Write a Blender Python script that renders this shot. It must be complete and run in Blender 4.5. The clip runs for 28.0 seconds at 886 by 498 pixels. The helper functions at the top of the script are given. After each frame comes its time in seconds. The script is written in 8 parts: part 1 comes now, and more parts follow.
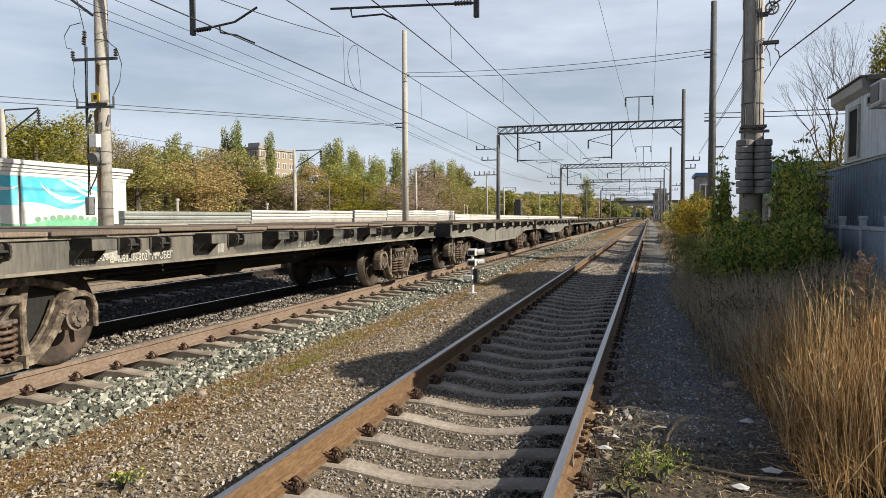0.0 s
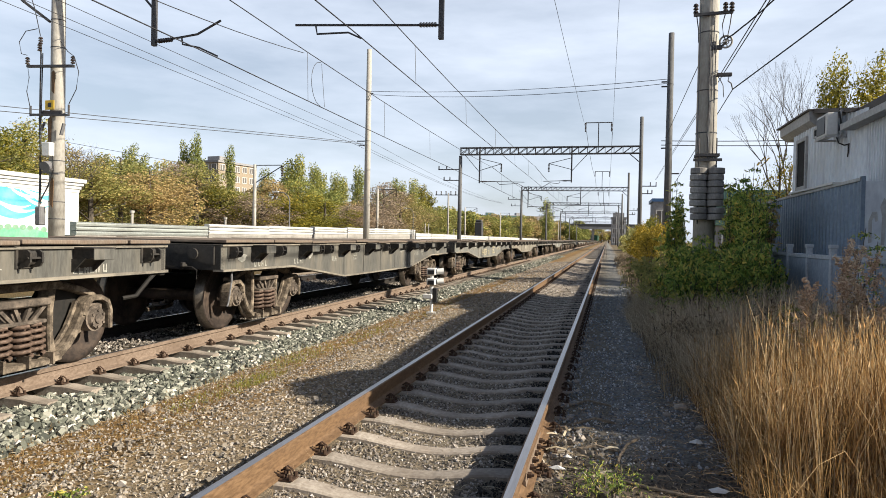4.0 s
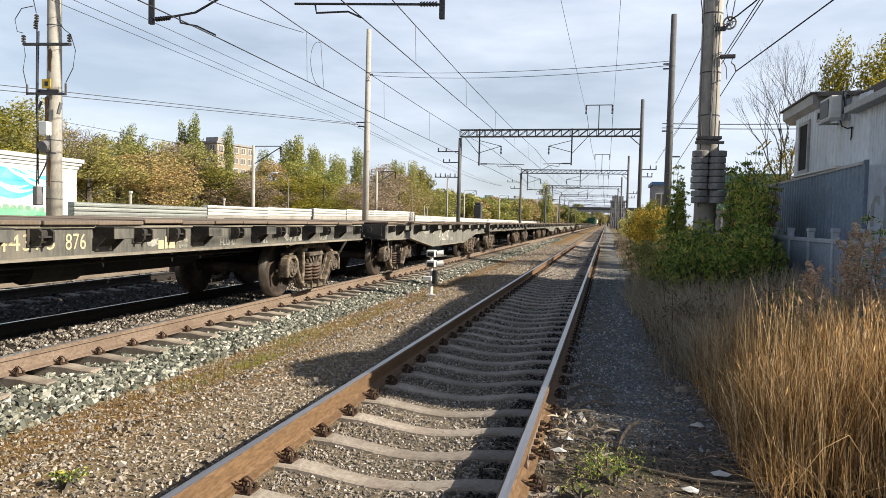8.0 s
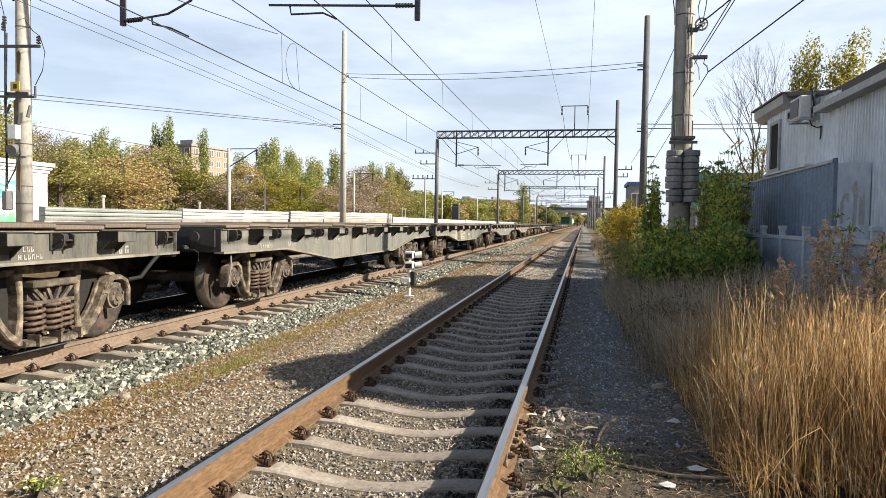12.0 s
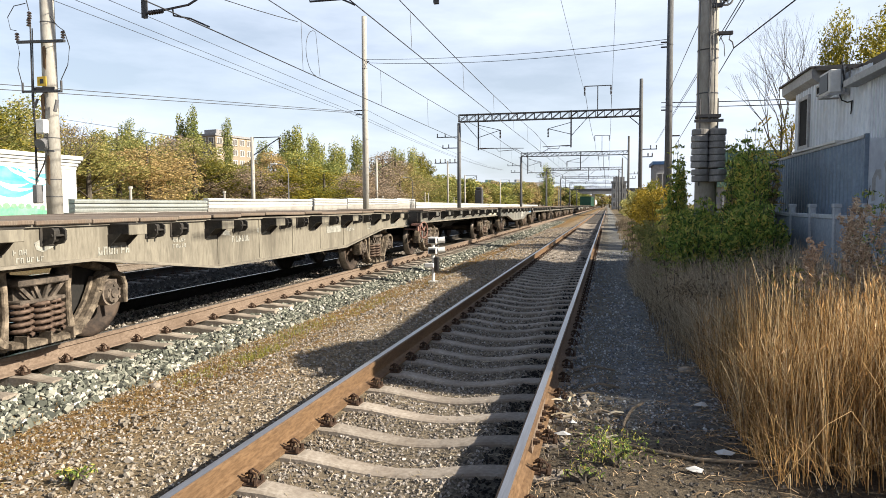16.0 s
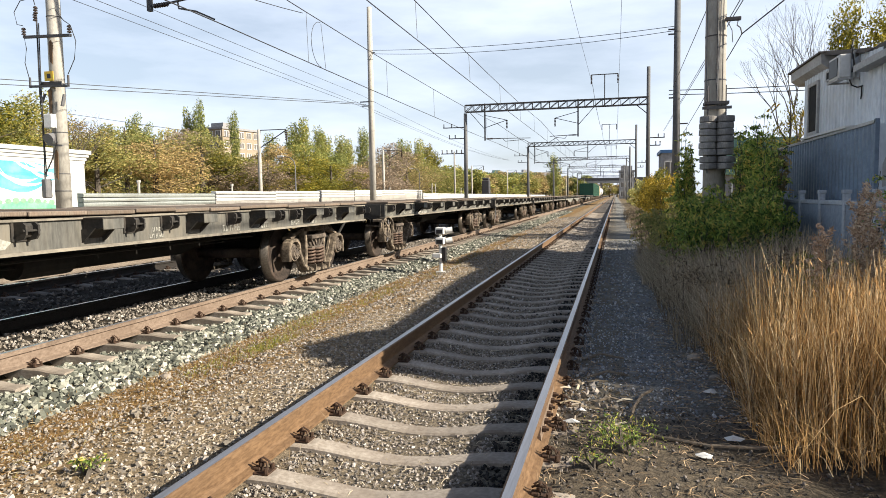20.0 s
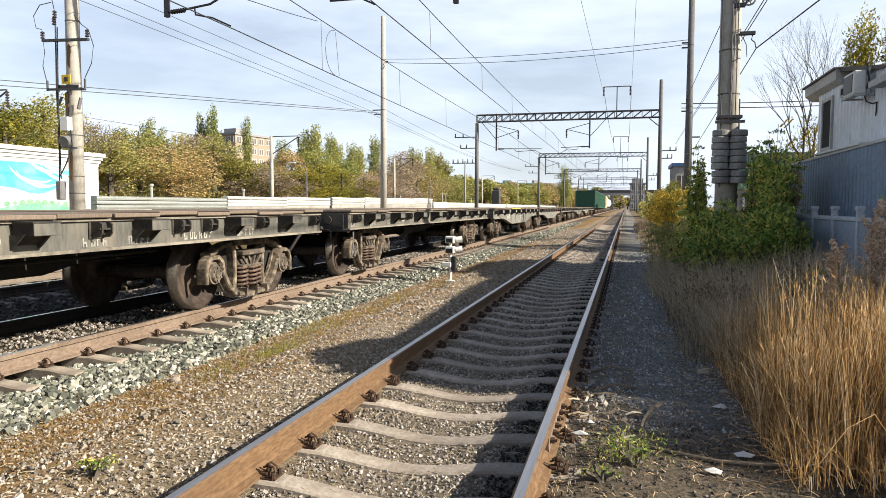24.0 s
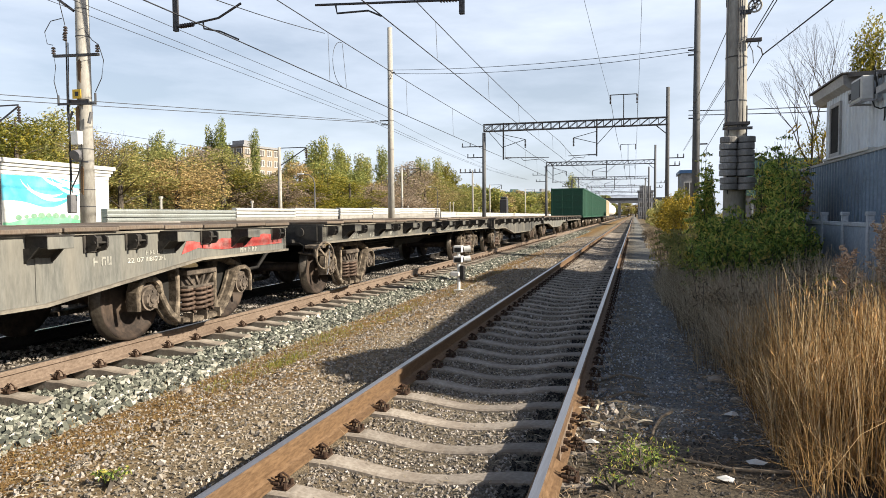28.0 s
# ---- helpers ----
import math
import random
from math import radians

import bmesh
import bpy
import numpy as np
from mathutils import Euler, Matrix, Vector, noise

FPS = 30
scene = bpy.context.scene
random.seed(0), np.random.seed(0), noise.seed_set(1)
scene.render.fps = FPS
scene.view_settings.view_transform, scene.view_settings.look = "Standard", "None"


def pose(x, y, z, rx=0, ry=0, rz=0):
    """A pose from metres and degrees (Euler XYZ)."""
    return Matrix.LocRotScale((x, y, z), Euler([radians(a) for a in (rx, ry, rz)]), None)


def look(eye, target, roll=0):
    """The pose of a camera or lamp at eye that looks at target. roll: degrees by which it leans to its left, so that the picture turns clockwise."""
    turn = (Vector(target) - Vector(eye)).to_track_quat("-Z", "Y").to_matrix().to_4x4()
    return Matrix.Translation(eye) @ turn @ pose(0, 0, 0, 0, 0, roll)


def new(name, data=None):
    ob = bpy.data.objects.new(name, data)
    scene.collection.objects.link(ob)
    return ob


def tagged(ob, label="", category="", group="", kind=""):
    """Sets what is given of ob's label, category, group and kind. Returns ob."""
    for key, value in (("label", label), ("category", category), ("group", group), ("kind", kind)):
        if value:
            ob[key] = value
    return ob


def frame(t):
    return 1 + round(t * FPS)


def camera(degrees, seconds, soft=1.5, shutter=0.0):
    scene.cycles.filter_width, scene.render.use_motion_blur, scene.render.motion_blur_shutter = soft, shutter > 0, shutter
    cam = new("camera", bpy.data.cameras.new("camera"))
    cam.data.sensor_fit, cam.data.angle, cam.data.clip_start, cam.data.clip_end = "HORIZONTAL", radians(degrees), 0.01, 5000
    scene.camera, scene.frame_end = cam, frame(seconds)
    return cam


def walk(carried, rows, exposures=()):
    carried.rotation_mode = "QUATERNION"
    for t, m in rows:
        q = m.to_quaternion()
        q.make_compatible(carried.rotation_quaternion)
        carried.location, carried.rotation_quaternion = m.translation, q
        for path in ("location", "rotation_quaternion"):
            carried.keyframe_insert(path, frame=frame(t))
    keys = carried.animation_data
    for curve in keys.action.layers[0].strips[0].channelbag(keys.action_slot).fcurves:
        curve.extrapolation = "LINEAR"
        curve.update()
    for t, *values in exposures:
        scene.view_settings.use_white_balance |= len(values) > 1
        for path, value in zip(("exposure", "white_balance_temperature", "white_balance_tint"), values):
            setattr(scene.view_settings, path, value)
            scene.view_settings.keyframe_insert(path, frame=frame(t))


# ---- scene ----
cam = camera(65.63, 28.0, 0.6)
# seconds, eye x y z, yaw, pitch, roll
ROWS = [
    (0, 0.004, -0.016, 1.585, 16.68, -2.60, 0.19),
    (0.5, -0.009, -0.015, 1.582, 15.80, -2.51, -0.68),
    (1, 0.011, -0.023, 1.586, 14.43, -2.65, -0.89),
    (1.5, 0.012, -0.010, 1.595, 13.07, -1.85, -1.04),
    (2, 0.013, -0.004, 1.586, 12.94, -1.97, -1.04),
    (2.5, 0.013, -0.013, 1.588, 13.07, -2.46, -1.18),
    (3, 0.013, -0.017, 1.590, 12.71, -1.78, -1.09),
    (3.5, 0.029, -0.037, 1.587, 13.36, -1.26, -1.04),
    (5.5, -0.006, -0.022, 1.575, 13.34, -0.66, -1.46),
    (6, -0.007, -0.013, 1.572, 13.06, -1.56, -2.00),
    (6.5, -0.001, 0.002, 1.575, 13.05, -1.50, -1.60),
    (7, 0.010, 0.004, 1.571, 11.87, -1.43, -1.38),
    (7.5, -0.000, 0.004, 1.571, 12.33, -1.74, -1.41),
    (8, -0.010, 0.008, 1.572, 13.34, -2.43, -1.44),
    (8.5, -0.018, -0.005, 1.561, 14.36, -2.84, -2.13),
    (9, -0.013, -0.000, 1.570, 14.75, -2.37, -2.02),
    (9.5, -0.010, -0.008, 1.567, 14.79, -1.73, -1.88),
    (10, 0.001, 0.019, 1.551, 12.20, -3.48, -2.29),
    (10.5, 0.014, 0.005, 1.567, 10.12, -2.24, -2.25),
    (11, 0.008, -0.002, 1.567, 10.19, -2.31, -1.50),
    (11.5, -0.004, 0.004, 1.566, 10.99, -2.26, -1.16),
    (13.5, 0.015, 0.009, 1.560, 11.95, -2.68, -0.60),
    (14, 0.012, 0.015, 1.569, 11.66, -2.97, -0.27),
    (14.5, 0.014, 0.007, 1.576, 11.88, -3.18, 0.20),
    (15, 0.009, 0.002, 1.568, 12.33, -2.82, 0.10),
    (15.5, 0.014, 0.018, 1.570, 12.24, -3.44, 0.06),
    (16, 0.011, 0.019, 1.584, 13.45, -3.60, 0.25),
    (16.5, 0.003, 0.011, 1.572, 13.14, -2.82, -0.27),
    (17, -0.001, 0.001, 1.578, 14.15, -2.76, 0.20),
    (17.5, 0.003, -0.004, 1.568, 13.92, -2.64, 0.04),
    (18, -0.006, -0.001, 1.577, 13.77, -2.88, 0.42),
    (18.5, 0.007, 0.005, 1.568, 14.31, -2.90, 0.75),
    (19, 0.023, 0.011, 1.559, 13.82, -2.98, 1.56),
    (19.5, 0.019, 0.022, 1.570, 13.65, -4.13, 1.37),
    (20, 0.012, 0.020, 1.568, 14.04, -4.34, 0.82),
    (20.5, 0.004, 0.009, 1.553, 14.77, -3.27, 0.61),
    (21, -0.002, 0.001, 1.555, 15.31, -3.76, 0.49),
    (21.5, -0.029, -0.002, 1.565, 15.10, -3.82, -0.42),
    (23.5, 0.002, 0.007, 1.556, 14.90, -4.00, -0.31),
    (24, -0.001, 0.010, 1.565, 14.87, -3.58, -0.24),
    (24.5, -0.002, 0.009, 1.566, 14.62, -3.52, -0.94),
    (25, 0.007, -0.009, 1.568, 13.52, -2.69, 0.10),
    (25.5, -0.008, -0.014, 1.567, 15.44, -1.82, -1.06),
    (26, -0.018, -0.018, 1.580, 15.91, -2.82, -1.90),
    (26.5, -0.030, -0.015, 1.569, 16.21, -3.30, -1.30),
    (27, -0.025, -0.020, 1.568, 17.10, -3.01, -1.15),
    (27.5, -0.017, 0.002, 1.569, 16.50, -2.94, -0.59),
    (28, -0.001, -0.011, 1.566, 15.51, -2.79, 0.33),
]
walk(cam, [(t, pose(x, y, z, 90 + pitch, roll, yaw)) for t, x, y, z, yaw, pitch, roll in ROWS],
     [(0, 0.72), (1, 0.92), (3, 1.04), (6, 0.94), (8, 1.00), (10, 1.08), (11, 1.16), (14, 1.20), (17, 1.18), (19, 1.14), (20, 1.21), (24, 1.20), (26, 1.02), (28, 1.06)])

# ---- world, sun ----
SUN_EL, SUN_AZ = 29.2, 94.0
SUN_DIR = Vector((math.cos(radians(SUN_EL)) * math.sin(radians(SUN_AZ)), math.cos(radians(SUN_EL)) * math.cos(radians(SUN_AZ)), math.sin(radians(SUN_EL))))


def build_world():
    w = bpy.data.worlds.new("sky")
    scene.world = w
    w.use_nodes = True
    nt = w.node_tree
    nt.nodes.clear()
    out = nt.nodes.new("ShaderNodeOutputWorld")
    bg = nt.nodes.new("ShaderNodeBackground")
    sky = nt.nodes.new("ShaderNodeTexSky")
    sky.sky_type, sky.sun_disc = "NISHITA", False
    sky.sun_elevation, sky.sun_rotation = radians(SUN_EL), radians(SUN_AZ)
    sky.altitude, sky.air_density, sky.dust_density, sky.ozone_density = 50, 1.0, 1.6, 1.4
    # thin high cloud
    co = nt.nodes.new("ShaderNodeTexCoord")
    mp = nt.nodes.new("ShaderNodeMapping")
    mp.inputs["Scale"].default_value = (1.3, 1.3, 5.5)
    mp.inputs["Rotation"].default_value = (0.12, 0.2, 0.5)
    nz = nt.nodes.new("ShaderNodeTexNoise")
    nz.inputs["Scale"].default_value, nz.inputs["Detail"].default_value, nz.inputs["Roughness"].default_value = 1.7, 7, 0.55
    rmp = nt.nodes.new("ShaderNodeValToRGB")
    rmp.color_ramp.elements[0].position, rmp.color_ramp.elements[0].color = 0.34, (0.38, 0.38, 0.38, 1)
    rmp.color_ramp.elements[1].position, rmp.color_ramp.elements[1].color = 0.66, (0.88, 0.88, 0.88, 1)
    mix = nt.nodes.new("ShaderNodeMixRGB")
    mix.inputs["Color2"].default_value = (9.05, 9.95, 11.5, 1)
    nt.links.new(co.outputs["Generated"], mp.inputs["Vector"])
    nt.links.new(mp.outputs["Vector"], nz.inputs["Vector"])
    nt.links.new(nz.outputs["Fac"], rmp.inputs["Fac"])
    # the veil thins out overhead, where the sky is deep blue
    sep = nt.nodes.new("ShaderNodeSeparateXYZ")
    nt.links.new(co.outputs["Generated"], sep.inputs["Vector"])
    veil = nt.nodes.new("ShaderNodeMapRange")
    for key, value in (("From Min", 0.28), ("From Max", 0.62), ("To Min", 1.0), ("To Max", 0.05)):
        veil.inputs[key].default_value = value
    nt.links.new(sep.outputs["Z"], veil.inputs["Value"])
    both = nt.nodes.new("ShaderNodeMath")
    both.operation = "MULTIPLY"
    nt.links.new(rmp.outputs["Color"], both.inputs[0])
    nt.links.new(veil.outputs["Result"], both.inputs[1])
    nt.links.new(both.outputs[0], mix.inputs["Fac"])
    nt.links.new(sky.outputs["Color"], mix.inputs["Color1"])
    nt.links.new(mix.outputs["Color"], bg.inputs["Color"])
    bg.inputs["Strength"].default_value = 0.0538
    nt.links.new(bg.outputs["Background"], out.inputs["Surface"])


build_world()
sun_data = bpy.data.lights.new("sun", "SUN")
sun_data.energy, sun_data.angle, sun_data.color = 5.0, radians(0.6), (1.0, 0.90, 0.74)
new("sun", sun_data).matrix_world = look(SUN_DIR * 60, (0, 0, 0))


# ---- materials ----
def nodes_of(name):
    m = bpy.data.materials.new(name)
    m.use_nodes = True
    nt = m.node_tree
    return m, nt, nt.nodes["Principled BSDF"]


def ramp(nt, fac, stops):
    r = nt.nodes.new("ShaderNodeValToRGB")
    while len(r.color_ramp.elements) < len(stops):
        r.color_ramp.elements.new(0.5)
    for e, (p, c) in zip(r.color_ramp.elements, stops):
        e.position, e.color = p, (*c, 1)
    nt.links.new(fac, r.inputs["Fac"])
    return r.outputs["Color"]


def noise_tex(nt, vec, scale, detail=5, rough=0.6):
    n = nt.nodes.new("ShaderNodeTexNoise")
    n.inputs["Scale"].default_value, n.inputs["Detail"].default_value, n.inputs["Roughness"].default_value = scale, detail, rough
    nt.links.new(vec, n.inputs["Vector"])
    return n.outputs["Fac"]


def blend(nt, kind, fac, a, b):
    x = nt.nodes.new("ShaderNodeMixRGB")
    x.blend_type = kind
    for key, v in (("Fac", fac), ("Color1", a), ("Color2", b)):
        if isinstance(v, (int, float)):
            x.inputs[key].default_value = v
        elif isinstance(v, tuple):
            x.inputs[key].default_value = (*v, 1)
        else:
            nt.links.new(v, x.inputs[key])
    return x.outputs["Color"]


def coords(nt, stretch=None):
    tc = nt.nodes.new("ShaderNodeTexCoord")
    if not stretch:
        return tc.outputs["Object"]
    mp = nt.nodes.new("ShaderNodeMapping")
    mp.inputs["Scale"].default_value = stretch
    nt.links.new(tc.outputs["Object"], mp.inputs["Vector"])
    return mp.outputs["Vector"]


TONE = 0.78     # reflectance of everything against a clean sample


def toned(c):
    return tuple(v * TONE for v in c)


def surface(name, dark, light, fine=40, coarse=1.5, stain=None, stain_amount=0.5, rough=0.8, metal=0.0, bump=0.3, dist=0.01,
            stretch=None, vary=0.0, island=0.0, spec=0.4):
    """A worn surface: fine grain between two colours, stains at a coarse scale, relief from the grain."""
    m, nt, p = nodes_of(name)
    v = coords(nt, stretch)
    grain = noise_tex(nt, v, fine)
    col = ramp(nt, grain, [(0.3, toned(dark)), (0.7, toned(light))])
    big = noise_tex(nt, v, coarse, 6)
    if stain:
        mask = ramp(nt, big, [(0.45, (0, 0, 0)), (0.68, (stain_amount,) * 3)])
        col = blend(nt, "MIX", mask, col, toned(stain))
    else:
        col = blend(nt, "MULTIPLY", 0.6, col, ramp(nt, big, [(0.3, (0.72, 0.72, 0.72)), (0.7, (1, 1, 1))]))
    if vary:
        oi = nt.nodes.new("ShaderNodeObjectInfo")
        col = blend(nt, "MULTIPLY", 1.0, col, ramp(nt, oi.outputs["Random"], [(0.0, (1 - vary,) * 3), (1.0, (1 + vary * 0.3,) * 3)]))
    if island:
        g = nt.nodes.new("ShaderNodeNewGeometry")
        col = blend(nt, "MULTIPLY", 1.0, col, ramp(nt, g.outputs["Random Per Island"], [(0.0, (1 - island,) * 3), (1.0, (1 + island * 0.4,) * 3)]))
    nt.links.new(col, p.inputs["Base Color"])
    p.inputs["Roughness"].default_value, p.inputs["Metallic"].default_value = rough, metal
    p.inputs["Specular IOR Level"].default_value = spec
    if bump:
        b = nt.nodes.new("ShaderNodeBump")
        b.inputs["Strength"].default_value, b.inputs["Distance"].default_value = bump, dist
        nt.links.new(grain, b.inputs["Height"])
        nt.links.new(b.outputs["Normal"], p.inputs["Normal"])
    return m


def leaf_material(name, stops, through_light=0.35, rough=0.6):
    """Foliage, one colour for each leaf out of a range; some light passes through."""
    m, nt, p = nodes_of(name)
    g = nt.nodes.new("ShaderNodeNewGeometry")
    col = ramp(nt, g.outputs["Random Per Island"], [(q, toned(c)) for q, c in stops])
    oi = nt.nodes.new("ShaderNodeObjectInfo")
    col = blend(nt, "MULTIPLY", 1.0, col, ramp(nt, oi.outputs["Random"], [(0.0, (0.8, 0.82, 0.8)), (1.0, (1.15, 1.08, 1.0))]))
    nt.links.new(col, p.inputs["Base Color"])
    p.inputs["Roughness"].default_value, p.inputs["Specular IOR Level"].default_value = rough, 0.25
    tr = nt.nodes.new("ShaderNodeBsdfTranslucent")
    nt.links.new(col, tr.inputs["Color"])
    mx = nt.nodes.new("ShaderNodeMixShader")
    mx.inputs["Fac"].default_value = through_light
    nt.links.new(p.outputs["BSDF"], mx.inputs[1])
    nt.links.new(tr.outputs["BSDF"], mx.inputs[2])
    nt.links.new(mx.outputs["Shader"], nt.nodes["Material Output"].inputs["Surface"])
    return m


def plain(name, col, rough=0.6, metal=0.0):
    return surface(name, tuple(c * 0.85 for c in col), tuple(min(1, c * 1.1) for c in col), fine=25, coarse=2, rough=rough, metal=metal, bump=0.1, dist=0.003)


M = {}
M["rust_rail"] = surface("rusty rail side", (0.12, 0.068, 0.033), (0.26, 0.160, 0.085), 60, 2.5, (0.09, 0.055, 0.035), 0.6, 0.75, 0.15, 0.3, 0.004, (1, 0.25, 1))
M["rail_top"] = surface("polished rail head", (0.40, 0.39, 0.40), (0.56, 0.55, 0.56), 30, 3, (0.30, 0.25, 0.22), 0.4, 0.32, 0.85, 0.05, 0.001, (6, 0.2, 1))
M["rust_rail_pale"] = surface("pale rusty rail", (0.16, 0.115, 0.085), (0.31, 0.235, 0.18), 45, 3, (0.12, 0.08, 0.055), 0.5, 0.85, 0.05, 0.3, 0.004, (1, 0.6, 1))
M["rail_brown"] = surface("dull beige rail", (0.14, 0.11, 0.085), (0.28, 0.235, 0.19), 45, 3, (0.12, 0.09, 0.07), 0.4, 0.85, 0.05, 0.3, 0.004, (1, 0.6, 1))
# black side colour that stands in for the train's shade on two rails
M["rail_shade"] = surface("rail side painted black as train shade", (0.012, 0.010, 0.009), (0.035, 0.029, 0.025), 45, 3, None, 0, 0.85, 0, 0.3, 0.004)
M["iron"] = surface("dark rusty iron", (0.035, 0.022, 0.016), (0.11, 0.06, 0.035), 50, 6, None, 0, 0.8, 0.2, 0.4, 0.004)
M["sleeper"] = surface("weathered concrete sleeper", (0.32, 0.27, 0.22), (0.524, 0.465, 0.396), 35, 3, (0.213, 0.17, 0.132), 0.7, 0.9, 0, 0.5, 0.006, vary=0.3)
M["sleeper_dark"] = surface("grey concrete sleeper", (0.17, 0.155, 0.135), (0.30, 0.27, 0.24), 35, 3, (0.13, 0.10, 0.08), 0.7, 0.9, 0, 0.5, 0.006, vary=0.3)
M["concrete"] = surface("pale mast concrete", (0.37, 0.35, 0.315), (0.56, 0.54, 0.49), 18, 1.2, (0.27, 0.245, 0.21), 0.5, 0.9, 0, 0.3, 0.006, (1, 1, 0.35))
M["concrete_grey"] = surface("grey mast concrete", (0.30, 0.285, 0.26), (0.47, 0.45, 0.42), 18, 1.2, (0.22, 0.20, 0.18), 0.5, 0.9, 0, 0.3, 0.006, (1, 1, 0.35))
M["mast_dark"] = surface("sooty mast concrete", (0.11, 0.113, 0.118), (0.20, 0.203, 0.208), 18, 1.2, (0.06, 0.055, 0.05), 0.5, 0.9, 0, 0.3, 0.006, (1, 1, 0.35))
M["weight"] = surface("cast weight concrete", (0.27, 0.26, 0.25), (0.46, 0.45, 0.43), 30, 4, (0.15, 0.14, 0.13), 0.6, 0.9, 0, 0.4, 0.005, vary=0.25)
M["steel"] = surface("painted dark steel", (0.045, 0.048, 0.055), (0.11, 0.115, 0.125), 25, 3, (0.10, 0.06, 0.04), 0.4, 0.7, 0.2, 0.2, 0.003)
M["wire"] = plain("wire", (0.05, 0.05, 0.055), 0.6, 0.3)
M["cable"] = plain("cable grey", (0.20, 0.20, 0.21), 0.7)
M["insulator"] = plain("glazed insulator", (0.06, 0.045, 0.04), 0.25)
M["white"] = surface("white paint", (0.70, 0.70, 0.68), (0.84, 0.84, 0.82), 20, 2, (0.55, 0.53, 0.48), 0.4, 0.7, 0, 0.15, 0.004)
M["black"] = plain("black enamel", (0.02, 0.02, 0.022), 0.45)
M["blue_spray"] = plain("light blue paint", (0.16, 0.42, 0.72), 0.6)
M["yellow"] = plain("yellow paint", (0.75, 0.50, 0.05), 0.6)
M["paint_dark"] = surface("grimy black wagon paint", (0.07, 0.07, 0.064), (0.15, 0.148, 0.135), 22, 1.6, (0.27, 0.24, 0.19), 0.6, 0.6, 0.05, 0.2, 0.004, (1, 1.7, 0.35))
M["paint_grey"] = surface("grimy grey wagon paint", (0.125, 0.127, 0.117), (0.22, 0.22, 0.20), 22, 1.3, (0.31, 0.285, 0.235), 0.6, 0.65, 0.05, 0.2, 0.004, (1, 1.7, 0.35))
M["paint_pale"] = surface("dusty pale wagon paint", (0.17, 0.155, 0.125), (0.30, 0.275, 0.22), 22, 1.3, (0.10, 0.088, 0.07), 0.8, 0.8, 0.0, 0.2, 0.004, (1, 1.7, 0.35))
# near-black puts the brackets' shaded faces into the colour
M["bracket"] = surface("bracket iron, shaded faces painted black", (0.018, 0.017, 0.016), (0.05, 0.046, 0.042), 30, 4, (0.12, 0.10, 0.08), 0.4, 0.75, 0.1, 0.2, 0.003)
M["beam_black"] = surface("sooty end beam", (0.02, 0.019, 0.018), (0.05, 0.047, 0.042), 22, 2, (0.08, 0.07, 0.06), 0.5, 0.7, 0.05, 0.2, 0.004)
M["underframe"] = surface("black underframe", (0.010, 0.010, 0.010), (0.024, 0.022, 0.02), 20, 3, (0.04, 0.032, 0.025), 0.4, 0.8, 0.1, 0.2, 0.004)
M["deck"] = surface("worn deck boards", (0.13, 0.10, 0.078), (0.29, 0.235, 0.185), 14, 2, (0.17, 0.10, 0.065), 0.4, 0.85, 0, 0.4, 0.006, (0.4, 6, 1), vary=0.28)
M["bogie"] = surface("dusty rusted bogie casting", (0.05, 0.04, 0.03), (0.15, 0.118, 0.088), 45, 9, (0.50, 0.41, 0.31), 0.62, 0.85, 0.05, 0.5, 0.004)
# pale from dust; the sun-lit lower edge is painted in as well
M["flange"] = surface("dusty flange, sun-lit edge painted in", (0.11, 0.10, 0.085), (0.26, 0.235, 0.195), 30, 2.2, (0.42, 0.38, 0.31), 0.6, 0.8, 0, 0.2, 0.003, (1, 0.4, 1))
M["bogie_dark"] = surface("dusty greasy casting", (0.05, 0.042, 0.036), (0.13, 0.105, 0.085), 40, 6, (0.34, 0.275, 0.22), 0.7, 0.75, 0.15, 0.4, 0.005)
M["wheel"] = surface("rusted wheel", (0.018, 0.014, 0.012), (0.06, 0.042, 0.033), 20, 3.5, (0.19, 0.135, 0.10), 0.5, 0.8, 0.1, 0.25, 0.003)
M["tread"] = surface("worn wheel tread", (0.10, 0.085, 0.07), (0.19, 0.165, 0.14), 30, 5, None, 0, 0.38, 0.7, 0.05, 0.001)
M["spring"] = surface("rust red spring steel", (0.07, 0.046, 0.035), (0.24, 0.165, 0.125), 30, 5, None, 0, 0.7, 0.2, 0.2, 0.003)
M["brake_red"] = surface("faded red brake wheel", (0.24, 0.11, 0.085), (0.42, 0.24, 0.19), 30, 5, None, 0, 0.7, 0.1, 0.2, 0.003)
M["letter"] = surface("worn white lettering", (0.55, 0.54, 0.48), (0.74, 0.72, 0.66), 50, 10, (0.25, 0.24, 0.21), 0.5, 0.75, 0, 0, 0)
M["letter_faint"] = surface("faded lettering", (0.26, 0.26, 0.23), (0.50, 0.49, 0.44), 50, 8, (0.13, 0.13, 0.12), 0.7, 0.75, 0, 0, 0)
M["letter_gold"] = surface("yellowed lettering", (0.50, 0.42, 0.26), (0.66, 0.58, 0.38), 50, 10, (0.25, 0.22, 0.16), 0.5, 0.75, 0, 0, 0)
M["cream_patch"] = surface("stained cream paint", (0.508, 0.476, 0.369), (0.672, 0.64, 0.525), 9, 3.5, (0.18, 0.164, 0.131), 0.8, 0.75, 0, 0.1, 0.002)
M["red_paint"] = surface("scraped red paint", (0.36, 0.035, 0.03), (0.55, 0.09, 0.08), 30, 6, (0.40, 0.28, 0.26), 0.6, 0.7, 0, 0.1, 0.002)
